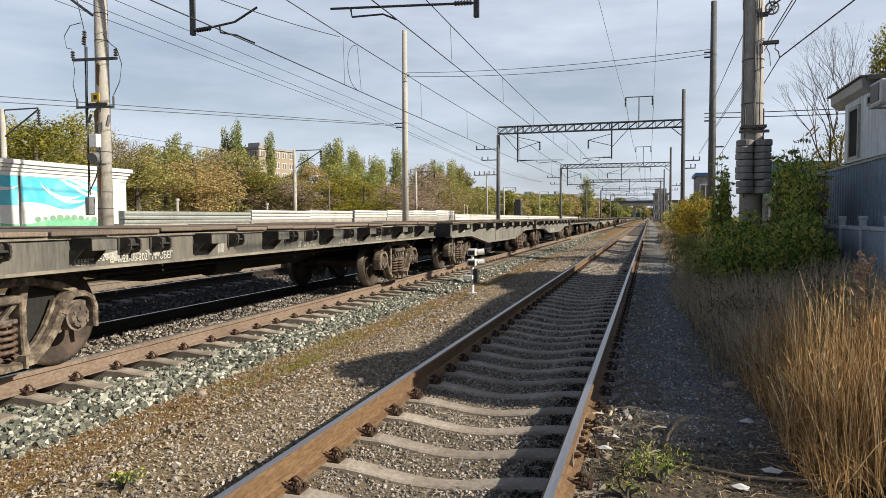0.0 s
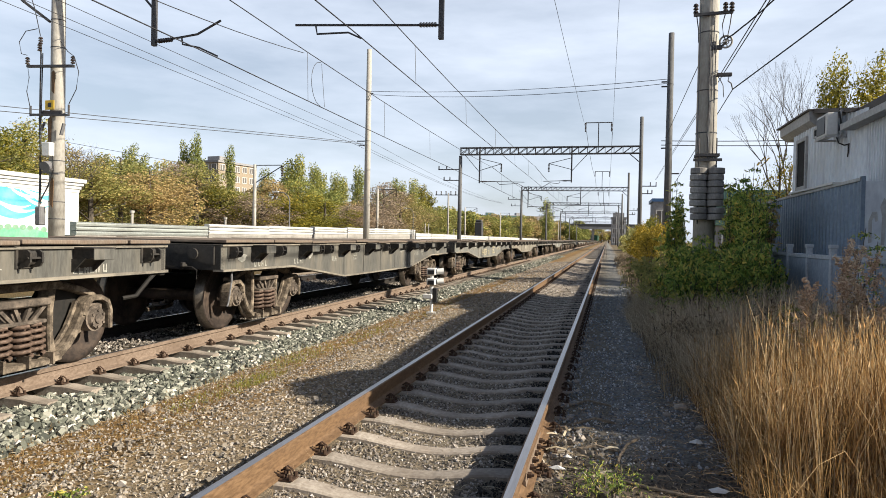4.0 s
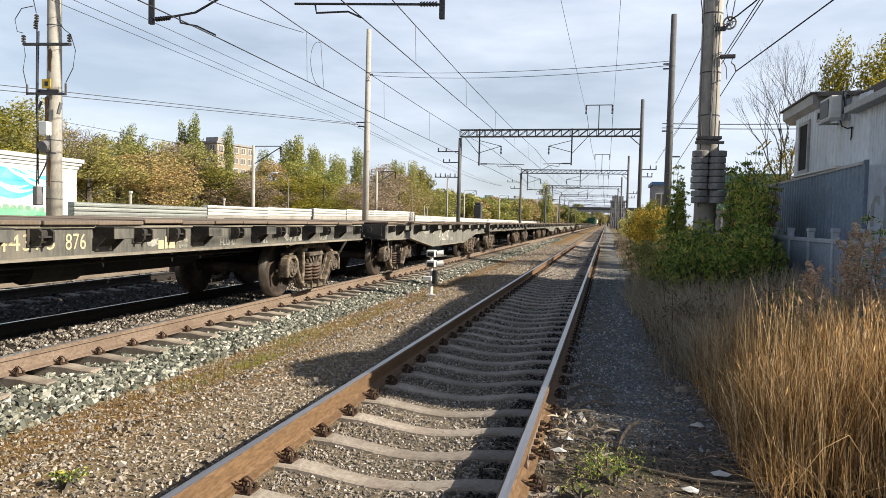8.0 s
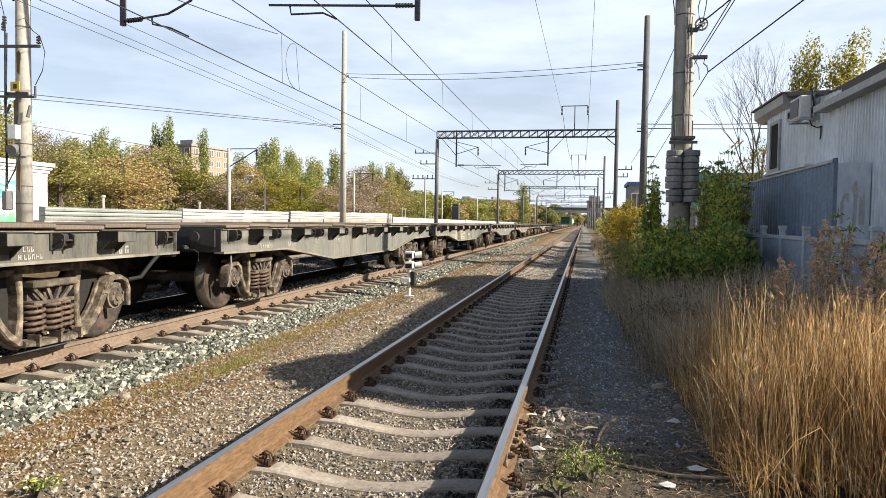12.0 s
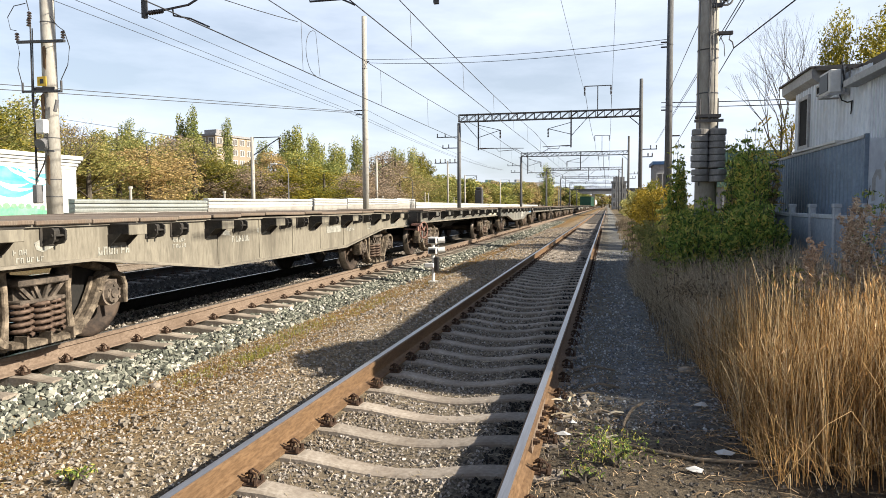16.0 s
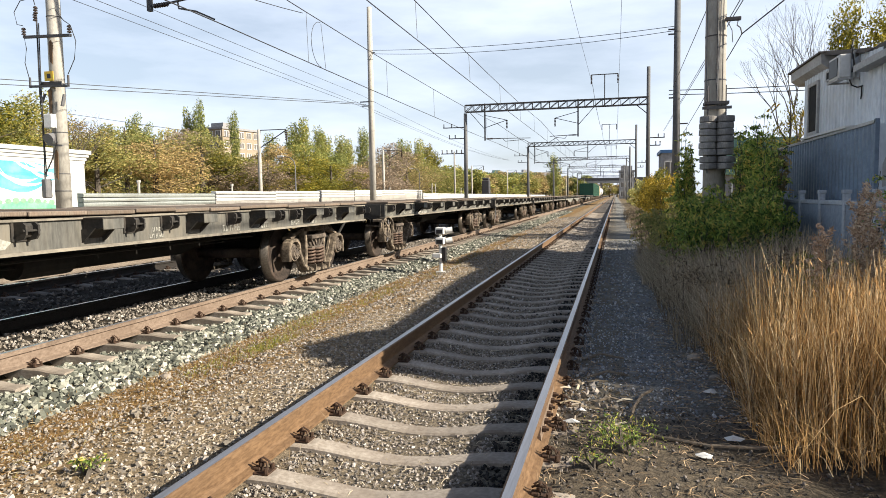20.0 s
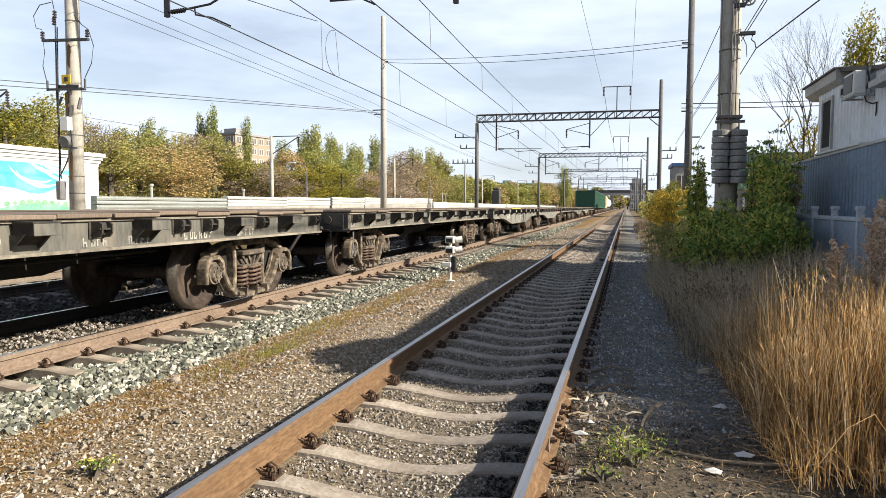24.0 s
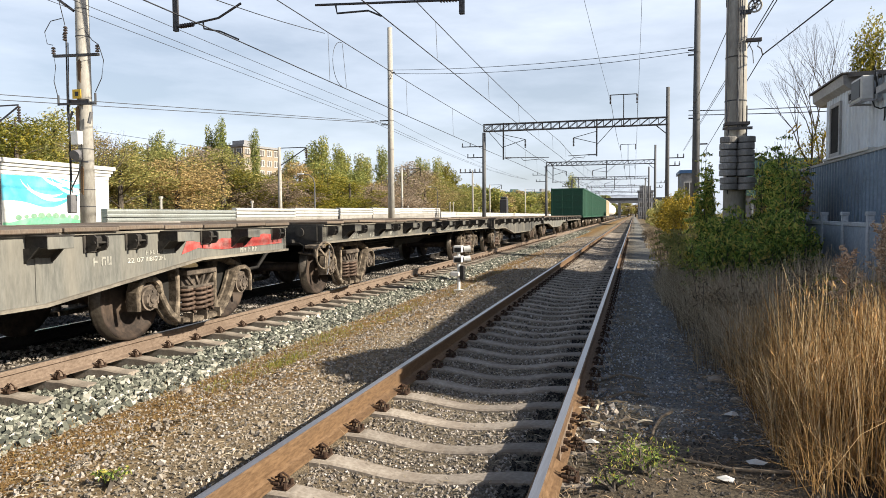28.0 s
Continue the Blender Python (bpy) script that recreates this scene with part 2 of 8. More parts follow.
M["green_wagon"] = surface("green gondola paint", (0.010, 0.065, 0.038), (0.022, 0.115, 0.068), 14, 1.0, (0.03, 0.075, 0.05), 0.5, 0.6, 0.05, 0.15, 0.004)
M["cream_wagon"] = surface("cream wagon paint", (0.50, 0.42, 0.28), (0.66, 0.58, 0.42), 14, 1.0, (0.36, 0.25, 0.15), 0.5, 0.6, 0.05, 0.15, 0.004)


# ---- building blocks ----
def obox(bm, x0, x1, y0, y1, z0, z1, bevel=0.0):
    """A box between two corners, its edges eased."""
    r = bmesh.ops.create_cube(bm, size=1)
    vs = r["verts"]
    bmesh.ops.transform(bm, matrix=Matrix.LocRotScale(((x0 + x1) / 2, (y0 + y1) / 2, (z0 + z1) / 2), None, (abs(x1 - x0), abs(y1 - y0), abs(z1 - z0))), verts=vs)
    if bevel:
        es = list({e for v in vs for e in v.link_edges})
        bmesh.ops.bevel(bm, geom=es, offset=bevel, segments=1, affect="EDGES")
    return vs


def rod(bm, a, b, r0, r1=None, seg=10, caps=True):
    """A tapered round bar from a to b."""
    a, b = Vector(a), Vector(b)
    d = b - a
    m = Matrix.Translation((a + b) / 2) @ d.to_track_quat("Z", "Y").to_matrix().to_4x4()
    return bmesh.ops.create_cone(bm, cap_ends=caps, segments=seg, radius1=r0, radius2=r0 if r1 is None else r1, depth=d.length, matrix=m)["verts"]


def bar(bm, a, b, w, h):
    """A square bar from a to b."""
    a, b = Vector(a), Vector(b)
    d = b - a
    m = Matrix.Translation((a + b) / 2) @ d.to_track_quat("Z", "Y").to_matrix().to_4x4() @ Matrix.Diagonal((w, h, d.length, 1))
    vs = bmesh.ops.create_cube(bm, size=1)["verts"]
    bmesh.ops.transform(bm, matrix=m, verts=vs)
    return vs


def extrude(bm, outline, lo, hi, axis="y", mat_of=None):
    """A closed outline drawn through a length. axis x: outline is (y, z); y: (x, z); z: (x, y)."""
    def at(p, q):
        return {"x": (q, p[0], p[1]), "y": (p[0], q, p[1]), "z": (p[0], p[1], q)}[axis]
    a = [bm.verts.new(at(p, lo)) for p in outline]
    b = [bm.verts.new(at(p, hi)) for p in outline]
    n = len(outline)
    fs = []
    for i in range(n):
        f = bm.faces.new((a[i], a[(i + 1) % n], b[(i + 1) % n], b[i]))
        if mat_of:
            f.material_index = mat_of(i)
        fs.append(f)
    fs.append(bm.faces.new(a))
    fs.append(bm.faces.new(b))
    bmesh.ops.recalc_face_normals(bm, faces=fs)


def ring(bm, centre, normal, radius, thick, seg=20, sub=6):
    """A torus."""
    q = Vector(normal).to_track_quat("Z", "Y").to_matrix()
    c = Vector(centre)
    rows = []
    for i in range(seg):
        a = 2 * math.pi * i / seg
        rows.append([bm.verts.new(c + q @ Vector(((radius + thick * math.cos(b)) * math.cos(a), (radius + thick * math.cos(b)) * math.sin(a), thick * math.sin(b))))
                     for b in (2 * math.pi * j / sub for j in range(sub))])
    for i in range(seg):
        for j in range(sub):
            bm.faces.new((rows[i][j], rows[(i + 1) % seg][j], rows[(i + 1) % seg][(j + 1) % sub], rows[i][(j + 1) % sub]))


def lathe(bm, profile, axis_point, axis, seg=24):
    """A profile of (radius, along) turned round an axis."""
    q = Vector(axis).to_track_quat("Z", "Y").to_matrix()
    c = Vector(axis_point)
    rows = [[bm.verts.new(c + q @ Vector((r * math.cos(2 * math.pi * i / seg), r * math.sin(2 * math.pi * i / seg), h))) for i in range(seg)] for r, h in profile]
    for a, b in zip(rows, rows[1:]):
        for i in range(seg):
            bm.faces.new((a[i], a[(i + 1) % seg], b[(i + 1) % seg], b[i]))


def tube(bm, pts, r, seg=6):
    """A bent round line through points."""
    pts = [Vector(p) for p in pts]
    prev = None
    for i, p in enumerate(pts):
        d = (pts[min(i + 1, len(pts) - 1)] - pts[max(i - 1, 0)]).normalized()
        q = d.to_track_quat("Z", "Y").to_matrix()
        row = [bm.verts.new(p + q @ Vector((r * math.cos(2 * math.pi * k / seg), r * math.sin(2 * math.pi * k / seg), 0))) for k in range(seg)]
        if prev:
            for k in range(seg):
                bm.faces.new((prev[k], prev[(k + 1) % seg], row[(k + 1) % seg], row[k]))
        prev = row


def mesh_of(name, bm, *mats, smooth=False):
    me = bpy.data.meshes.new(name)
    if smooth:
        for f in bm.faces:
            f.smooth = True
    bm.to_mesh(me)
    bm.free()
    for m in mats:
        me.materials.append(m)
    return me


def part(name, bm, material, parent=None, label="", at=None, smooth=False):
    """Links a bmesh, or a mesh made before, as one object under a thing or a part."""
    if isinstance(bm, bmesh.types.BMesh):
        mats = material if isinstance(material, (list, tuple)) else [material]
        bm = mesh_of(name, bm, *mats, smooth=smooth)
    ob = new(name, bm)
    if parent:
        ob.parent = parent
    if at is not None:
        ob.matrix_basis = at
    if label:
        tagged(ob, label)
    return ob


def thing(name, at=None, label="", category="", group="", kind=""):
    ob = new(name)
    ob.empty_display_size = 0.2
    if at is not None:
        ob.matrix_basis = at
    return tagged(ob, label, category, group, kind)


def built(fn, *a):
    bm = bmesh.new()
    fn(bm, *a)
    return bm


CACHE = {}


def cached(key, fn, *mats, smooth=False):
    """A mesh that alike pieces share."""
    if key not in CACHE:
        bm = bmesh.new()
        fn(bm)
        CACHE[key] = mesh_of(key if isinstance(key, str) else key[0], bm, *mats, smooth=smooth)
    return CACHE[key]


def raw_mesh(name, verts, faces_per, counts, mat):
    """A mesh straight from arrays: verts (n, 3), every face having the same number of corners."""
    me = bpy.data.meshes.new(name)
    n, k = len(faces_per), counts
    me.vertices.add(len(verts))
    me.vertices.foreach_set("co", np.asarray(verts, np.float32).ravel())
    me.loops.add(n * k)
    me.loops.foreach_set("vertex_index", np.asarray(faces_per, np.int32).ravel())
    me.polygons.add(n)
    me.polygons.foreach_set("loop_start", np.arange(0, n * k, k, dtype=np.int32))
    me.polygons.foreach_set("use_smooth", np.zeros(n, bool))
    me.update(calc_edges=True)
    me.materials.append(mat)
    return me


RAIL_TOP = 0.18
T1, T2, T3 = -1.265, -6.30, -10.86     # track centre lines
HALF_GAUGE = 0.76
EOF_Y = 420.0


# ---- ground ----
def ground_material():
    """Dirt, cinders and gravel in bands that follow the tracks, with the train's shade painted into those beneath it;
    dry grass on the rest.
    """
    m, nt, p = nodes_of("ground")
    v = coords(nt)
    sep = nt.nodes.new("ShaderNodeSeparateXYZ")
    nt.links.new(v, sep.inputs["Vector"])
    n_small, n_mid, n_big = noise_tex(nt, v, 38, 6, 0.7), noise_tex(nt, v, 5, 6, 0.65), noise_tex(nt, v, 0.6, 5)
    wob = nt.nodes.new("ShaderNodeMath")
    wob.operation = "MULTIPLY_ADD"
    nt.links.new(n_mid, wob.inputs[0])
    wob.inputs[1].default_value = 1.8
    nt.links.new(sep.outputs["X"], wob.inputs[2])
    mr = nt.nodes.new("ShaderNodeMapRange")
    mr.inputs["From Min"].default_value, mr.inputs["From Max"].default_value = -13.5, 4.5
    nt.links.new(wob.outputs[0], mr.inputs["Value"])
    def at(x):
        return (x + 0.9 + 13.5) / 18.0
    grass, moss, ballast, cinder, dirt = (0.17, 0.125, 0.055), (0.26, 0.17, 0.08), (0.12, 0.115, 0.10), (0.045, 0.04, 0.034), (0.20, 0.165, 0.12)
    path = (0.25, 0.264, 0.287)
    # near-black from -7.6 to -6.55: the passing wagons' shade is painted in
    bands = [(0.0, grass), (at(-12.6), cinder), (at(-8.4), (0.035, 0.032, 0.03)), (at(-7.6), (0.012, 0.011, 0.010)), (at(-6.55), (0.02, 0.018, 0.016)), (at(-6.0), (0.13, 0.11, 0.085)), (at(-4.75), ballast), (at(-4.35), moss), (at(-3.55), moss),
                                           (at(-2.9), (0.33, 0.265, 0.19)), (at(-2.2), (0.245, 0.21, 0.17)), (at(-0.6), (0.22, 0.198, 0.172)), (at(-0.1), (0.21, 0.198, 0.18)), (at(0.25), path), (at(0.75), path), (at(1.3), dirt), (1.0, grass)]
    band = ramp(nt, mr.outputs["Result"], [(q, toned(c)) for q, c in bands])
    # trodden dark soil where the path begins, with the grass stand's shade painted in
    soil_y, soil_x, soil = nt.nodes.new("ShaderNodeMapRange"), nt.nodes.new("ShaderNodeMapRange"), nt.nodes.new("ShaderNodeMath")
    for node, axis, lo, hi in ((soil_y, "Y", 5.6, 4.6), (soil_x, "X", -0.5, -0.2)):
        node.inputs["From Min"].default_value, node.inputs["From Max"].default_value = lo, hi
        nt.links.new(sep.outputs[axis], node.inputs["Value"])
    soil.operation = "MULTIPLY"
    nt.links.new(soil_y.outputs["Result"], soil.inputs[0])
    nt.links.new(soil_x.outputs["Result"], soil.inputs[1])
    band = blend(nt, "MIX", soil.outputs[0], band, toned((0.14, 0.122, 0.103)))
    speck = ramp(nt, n_small, [(0.30, (0.35, 0.34, 0.33)), (0.5, (0.9, 0.88, 0.85)), (0.68, (1.7, 1.65, 1.55))])
    col = blend(nt, "MULTIPLY", 0.8, band, speck)
    col = blend(nt, "MULTIPLY", 0.7, col, ramp(nt, n_mid, [(0.3, (0.62, 0.60, 0.56)), (0.7, (1.25, 1.2, 1.12))]))
    col = blend(nt, "MULTIPLY", 0.6, col, ramp(nt, n_big, [(0.3, (0.72, 0.74, 0.66)), (0.7, (1.2, 1.12, 1.0))]))
    nt.links.new(col, p.inputs["Base Color"])
    p.inputs["Roughness"].default_value, p.inputs["Specular IOR Level"].default_value = 0.95, 0.2
    b = nt.nodes.new("ShaderNodeBump")
    b.inputs["Strength"].default_value, b.inputs["Distance"].default_value = 0.9, 0.03
    nt.links.new(n_small, b.inputs["Height"])
    nt.links.new(b.outputs["Normal"], p.inputs["Normal"])
    return m


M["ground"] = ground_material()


def ground_height(x, y):
    """Crowned ballast beds under the tracks, a worn hollow between them and along the path."""
    h = -0.10
    for c, top, half in ((T1, -0.035, 1.0), (T2, -0.065, 1.5), (T3, -0.03, 1.5)):
        d = abs(x - c)
        h = max(h, top - max(0.0, d - half) * 0.28)
    if 0.9 < abs(x - T1) < 2.3:
        h = max(h, 0.008 - 0.03 * (abs(x - T1) - 0.9))
    if abs(x - T1) < 0.66:
        h -= 0.030 * (1 + math.cos(math.pi * (x - T1) / 0.66))
    if abs(x - T2) < 0.70:
        h = 0.004
    if 0.70 < x - T2 < 1.5:
        h = -0.115 + 0.05 * max(0.0, x - T2 - 0.95) / 0.55
    if x > 1.0:
        h += min(0.25, (x - 1.0) * 0.06)
    if x < -13:
        h += min(1.2, (-13 - x) * 0.12)
    return h + 0.012 * noise.noise((x * 1.3, y * 1.3, 0)) * (1 if abs(x) < 30 else 0)


def build_ground():
    xs = [-2500, -600, -200, -90, -45, -30, -22, -17] + [-14 + 0.2 * i for i in range(0, 96)] + [6, 9, 15, 30, 60, 200, 600, 2500]
    ys = [-400, -60, -15, -5] + [-2 + 0.25 * i for i in range(0, 140)] + [33 + 1.5 * i for i in range(1, 40)] + [100, 120, 150, 200, 300, 450, 700, 1200, 2500, 4500]
    vs = [(x, y, ground_height(x, y)) for y in ys for x in xs]
    n = len(xs)
    fs = [(j * n + i, j * n + i + 1, (j + 1) * n + i + 1, (j + 1) * n + i) for j in range(len(ys) - 1) for i in range(n - 1)]
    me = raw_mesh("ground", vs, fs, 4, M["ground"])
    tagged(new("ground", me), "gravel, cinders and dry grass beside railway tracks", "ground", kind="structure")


build_ground()


# ---- tracks ----
def rail_outline(c):
    half = [(0.0375, RAIL_TOP - 0.008), (0.0365, RAIL_TOP - 0.042), (0.012, RAIL_TOP - 0.055), (0.010, 0.045), (0.030, 0.030), (0.075, 0.016), (0.075, 0.002)]
    top = [(-0.025, RAIL_TOP - 0.001), (0.025, RAIL_TOP - 0.001)]
    right = [(c + x, z) for x, z in half]
    left = [(c - x, z) for x, z in reversed(half)]
    return [(c + top[0][0], top[0][1]), (c + top[1][0], top[1][1])] + right + left


def rail(name, parent, c, side_mat, top_mat, y0=-12, y1=EOF_Y):
    def top_face(i):
        return 1 if i == 0 else 0
    bm = bmesh.new()
    extrude(bm, rail_outline(c), y0, y1, "y", top_face)
    return part(name, bm, [side_mat, top_mat], parent)


def sleeper_mesh(key, mat, width, half_len):
    def make(bm):
        # prestressed sleeper: high under the rails, lower in the middle
        n = 18
        rows = []
        for i in range(n + 1):
            x = -half_len + 2 * half_len * i / n
            drop = (0.036 * (1 + math.cos(math.pi * x / 0.70)) if abs(x) < 0.70 else 0.0) + (0.02 if abs(x) > 1.15 else 0)
            w = width * (1 - 0.12 * max(0.0, 1 - abs(x) / 0.6))
            z = 0.003 - drop
            rows.append([bm.verts.new((x, -w * 1.04, -0.16)), bm.verts.new((x, -w, z - 0.012)), bm.verts.new((x, -w + 0.015, z)), bm.verts.new((x, w - 0.015, z)), bm.verts.new((x, w, z - 0.012)), bm.verts.new((x, w * 1.04, -0.16))])
        for a, b in zip(rows, rows[1:]):
            for k in range(5):
                bm.faces.new((a[k], b[k], b[k + 1], a[k + 1]))
        bm.faces.new(rows[0])
        bm.faces.new(list(reversed(rows[-1])))
        bmesh.ops.recalc_face_normals(bm, faces=bm.faces)
    return cached(key, make, mat)


def fastening_mesh():
    def make(bm):     # base plate, clip, bolt and nut beside the rail foot (rail towards -x)
        obox(bm, -0.02, 0.12, -0.07, 0.07, 0.0, 0.016, 0.004)
        obox(bm, -0.035, 0.03, -0.035, 0.035, 0.016, 0.045, 0.008)
        tube(bm, [(0.09, 0.05, 0.02), (0.07, 0.045, 0.075), (0.02, 0.05, 0.10), (-0.02, 0.045, 0.075)], 0.009, 5)
        rod(bm, (0.03, 0, 0.02), (0.03, 0, 0.115), 0.012, seg=7)
        rod(bm, (0.03, 0, 0.050), (0.03, 0, 0.078), 0.024, seg=6)
        for s in (-1, 1):
            rod(bm, (0.095, s * 0.055, 0.01), (0.095, s * 0.055, 0.055), 0.017, seg=6)
        tube(bm, [(0.10, -0.03, 0.03), (0.075, -0.01, 0.085), (0.02, 0.0, 0.092), (-0.03, 0.02, 0.065)], 0.009, 5)
    return cached("fastening", make, M["iron"])


SPACING = 0.543


def track(name, label, centre, y0, near_end, far_end, side_mat, top_mat, sleeper, clips, clip_end):
    t = thing(name, pose(centre, 0, 0), label, "railway track", kind="structure")
    for s in (-1, 1):
        # the left rail of track 2 and right rail of track 3 get painted shade
        r = rail("rail", t, s * (HALF_GAUGE + 0.0375), M["rail_shade"] if (s < 0 and name == "track_2") or (s > 0 and name == "track_3") else side_mat, top_mat)
    k = 0
    rnd = random.Random(int(-centre * 100))
    y = y0
    far_v = bmesh.new()
    while y < far_end:
        jig = rnd.uniform(-0.012, 0.012)
        if y < near_end:
            part("sleeper", sleeper, None, t, at=pose(0, y + jig, rnd.uniform(-0.008, 0.004), 0, 0, rnd.uniform(-0.6, 0.6)))
            if y < clip_end:
                for side, inner in clips:
                    x = side * (HALF_GAUGE + 0.0375) + (-side if inner else side) * 0.085
                    part("fastening", fastening_mesh(), None, t, at=Matrix.Translation((x, y + jig, 0.003)) @ Matrix.Scale(0.72, 4) @ pose(0, 0, 0, 0, 0, (180 if side * (1 if inner else -1) > 0 else 0)))
        else:
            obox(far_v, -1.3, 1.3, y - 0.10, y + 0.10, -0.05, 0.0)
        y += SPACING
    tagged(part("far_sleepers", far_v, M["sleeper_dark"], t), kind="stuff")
    return t


SL_1 = sleeper_mesh("sleeper", M["sleeper"], 0.085, 1.33)
SL_2 = sleeper_mesh("sleeper_wide", M["sleeper"], 0.082, 1.33)
SL_3 = sleeper_mesh("sleeper_grey", M["sleeper_dark"], 0.115, 1.33)
track("track_1", "single railway track, bright rail heads on concrete sleepers", T1, 1.86 - 20 * SPACING, 62, 200, M["rust_rail"], M["rail_top"], SL_1, [(-1, True), (1, False)], 45)
track("track_2", "railway track under the passing train, pale rusty rails", T2, 2.1 - 20 * SPACING, 66, 200, M["rust_rail_pale"], M["rail_top"], SL_2, [(1, False)], 50)
track("track_3", "railway track behind the train, dusty beige rails", T3, 6.1, 60, 120, M["rail_brown"], M["rail_top"], SL_3, [(1, False)], 30)


def joint_bar():
    """A bolted splice on the outer side of the right rail."""
    t = thing("joint_bar", pose(T1 + HALF_GAUGE + 0.0375, 0, 0), "rusty bolted joint bar on the rail", "rail joint")
    part("plate", built(lambda bm: extrude(bm, [(0.012, 0.035), (0.035, 0.03), (0.030, 0.075), (0.036, 0.118), (0.012, 0.125)], 4.25, 5.2, "y")), M["rust_rail_pale"], t)
    for k in range(6):
        y = 4.34 + 0.155 * k
        part("bolt", cached("joint_bolt", lambda bm: (rod(bm, (0.03, 0, 0.078), (0.058, 0, 0.078), 0.021, seg=6), rod(bm, (0.055, 0, 0.078), (0.075, 0, 0.078), 0.011, seg=6)), M["iron"]), None, t, at=pose(0, y, 0))


joint_bar()


# ---- the train ----
PITCH, SILL_LEN, HALF_W = 14.45, 13.23, 1.36
END = (PITCH - SILL_LEN) / 2
AXLE_0 = END + 0.76
BOGIES = (PITCH / 2 - 4.86, PITCH / 2 + 4.86)
WHEEL_R = 0.4785
AXLE_Z = RAIL_TOP + WHEEL_R


def train_way(t):
    """Metres run by the train: slowing gently."""
    return 0.9884 * (-1.80 + 13.262 * t - 0.0365 * t * t)


def sill_outline(belly):
    lo, hi = END, PITCH - END
    if belly:
        return [(lo, 1.08), (lo + 2.1, 1.07), (lo + 4.35, 0.80), (hi - 4.35, 0.80), (hi - 2.1, 1.07), (hi, 1.08), (hi, 1.43), (lo, 1.43)]
    return [(lo, 1.13), (hi, 1.13), (hi, 1.43), (lo, 1.43)]


def sill_mesh(belly, paint):
    def make(bm):
        o = sill_outline(belly)
        extrude(bm, o, HALF_W - 0.035, HALF_W - 0.02, "x")
        # upright stiffeners
        for i in range(1, 12):
            y = END + SILL_LEN * i / 12
            if belly and 4.4 < y < PITCH - 4.4:
                obox(bm, HALF_W - 0.02, HALF_W - 0.012, y - 0.02, y + 0.02, 0.84, 1.40)
    return cached(("side_sill", belly, paint), make, M[paint])


def flange_mesh(belly):
    def make(bm):     # angle irons along the lower edge and the top of the sill
        o = sill_outline(belly)
        low = o[:6] if belly else o[:2]
        for (y0, z0), (y1, z1) in zip(low, low[1:]):
            extrude(bm, [(y0, z0 - 0.016), (y1, z1 - 0.016), (y1, z1 + 0.014), (y0, z0 + 0.014)], HALF_W - 0.13, HALF_W + 0.022, "x")
        obox(bm, HALF_W - 0.13, HALF_W + 0.01, END, PITCH - END, 1.405, 1.428)
    return cached(("sill_flange", belly), make, M["flange"])


def pocket_mesh(paint):
    def make(bm):   # stake pocket: two straps bent round the stake, on a plate
        obox(bm, 0.002, 0.016, -0.10, 0.10, -0.17, -0.002, 0.004)
        prof = [(0.012, -0.004), (0.11, -0.004), (0.14, -0.03), (0.14, -0.11), (0.11, -0.15), (0.012, -0.165)]
        for s in (-1, 1):
            extrude(bm, prof, s * 0.055, s * 0.075, "y")
        extrude(bm, [(0.012, -0.012), (0.07, -0.012), (0.085, -0.035), (0.085, -0.095), (0.06, -0.132), (0.012, -0.14)], -0.055, 0.055, "y")
        rod(bm, (0.12, -0.09, -0.075), (0.12, 0.09, -0.075), 0.012, seg=6)
    return cached("stake_pocket", make, M["bracket"])


def bracket_mesh(paint):
    def make(bm):   # side-board hinge shelf: a deep black box on slanted ribs
        extrude(bm, [(0.0, 0.0), (0.235, 0.0), (0.235, -0.085), (0.10, -0.105), (0.03, -0.16), (0.0, -0.19)], -0.13, 0.13, "y")
        obox(bm, 0.0, 0.25, -0.15, 0.15, 0.0, 0.014)
        for y in (-0.15, 0.13):
            extrude(bm, [(0.0, -0.10), (0.16, -0.085), (0.03, -0.21), (0.0, -0.23)], y, y + 0.02, "y")
    return cached("hinge_bracket", make, M["bracket"])


# the shelf's lit front face, a plate in wagon paint on the black body
def plate_mesh(paint):
    return cached(("front_plate", paint), lambda bm: obox(bm, 0.236, 0.252, -0.14, 0.14, -0.105, -0.002, 0.005), M[paint])


def wheelset_mesh():
    def make(bm):
        for s in (-1, 1):
            prof = [(0.07, 0.70), (0.13, 0.70), (0.16, 0.735), (0.36, 0.76), (0.40, 0.725), (0.505, 0.722), (0.507, 0.748), (0.482, 0.765), (0.476, 0.852), (0.44, 0.855), (0.41, 0.848), (0.385, 0.805), (0.19, 0.775), (0.15, 0.83), (0.07, 0.83)]
            lathe(bm, [(r, s * h) for r, h in prof], (0, 0, 0), (1, 0, 0), 26)
        rod(bm, (-1.0, 0, 0), (1.0, 0, 0), 0.085, seg=14)
        bmesh.ops.recalc_face_normals(bm, faces=bm.faces)
        for f in bm.faces:
            c = f.calc_center_median()
            r = math.hypot(c.y, c.z)
            f.material_index = 1 if r > 0.468 and abs(c.x) > 0.72 else 0
    return cached("wheelset", make, M["wheel"], M["tread"], smooth=True)


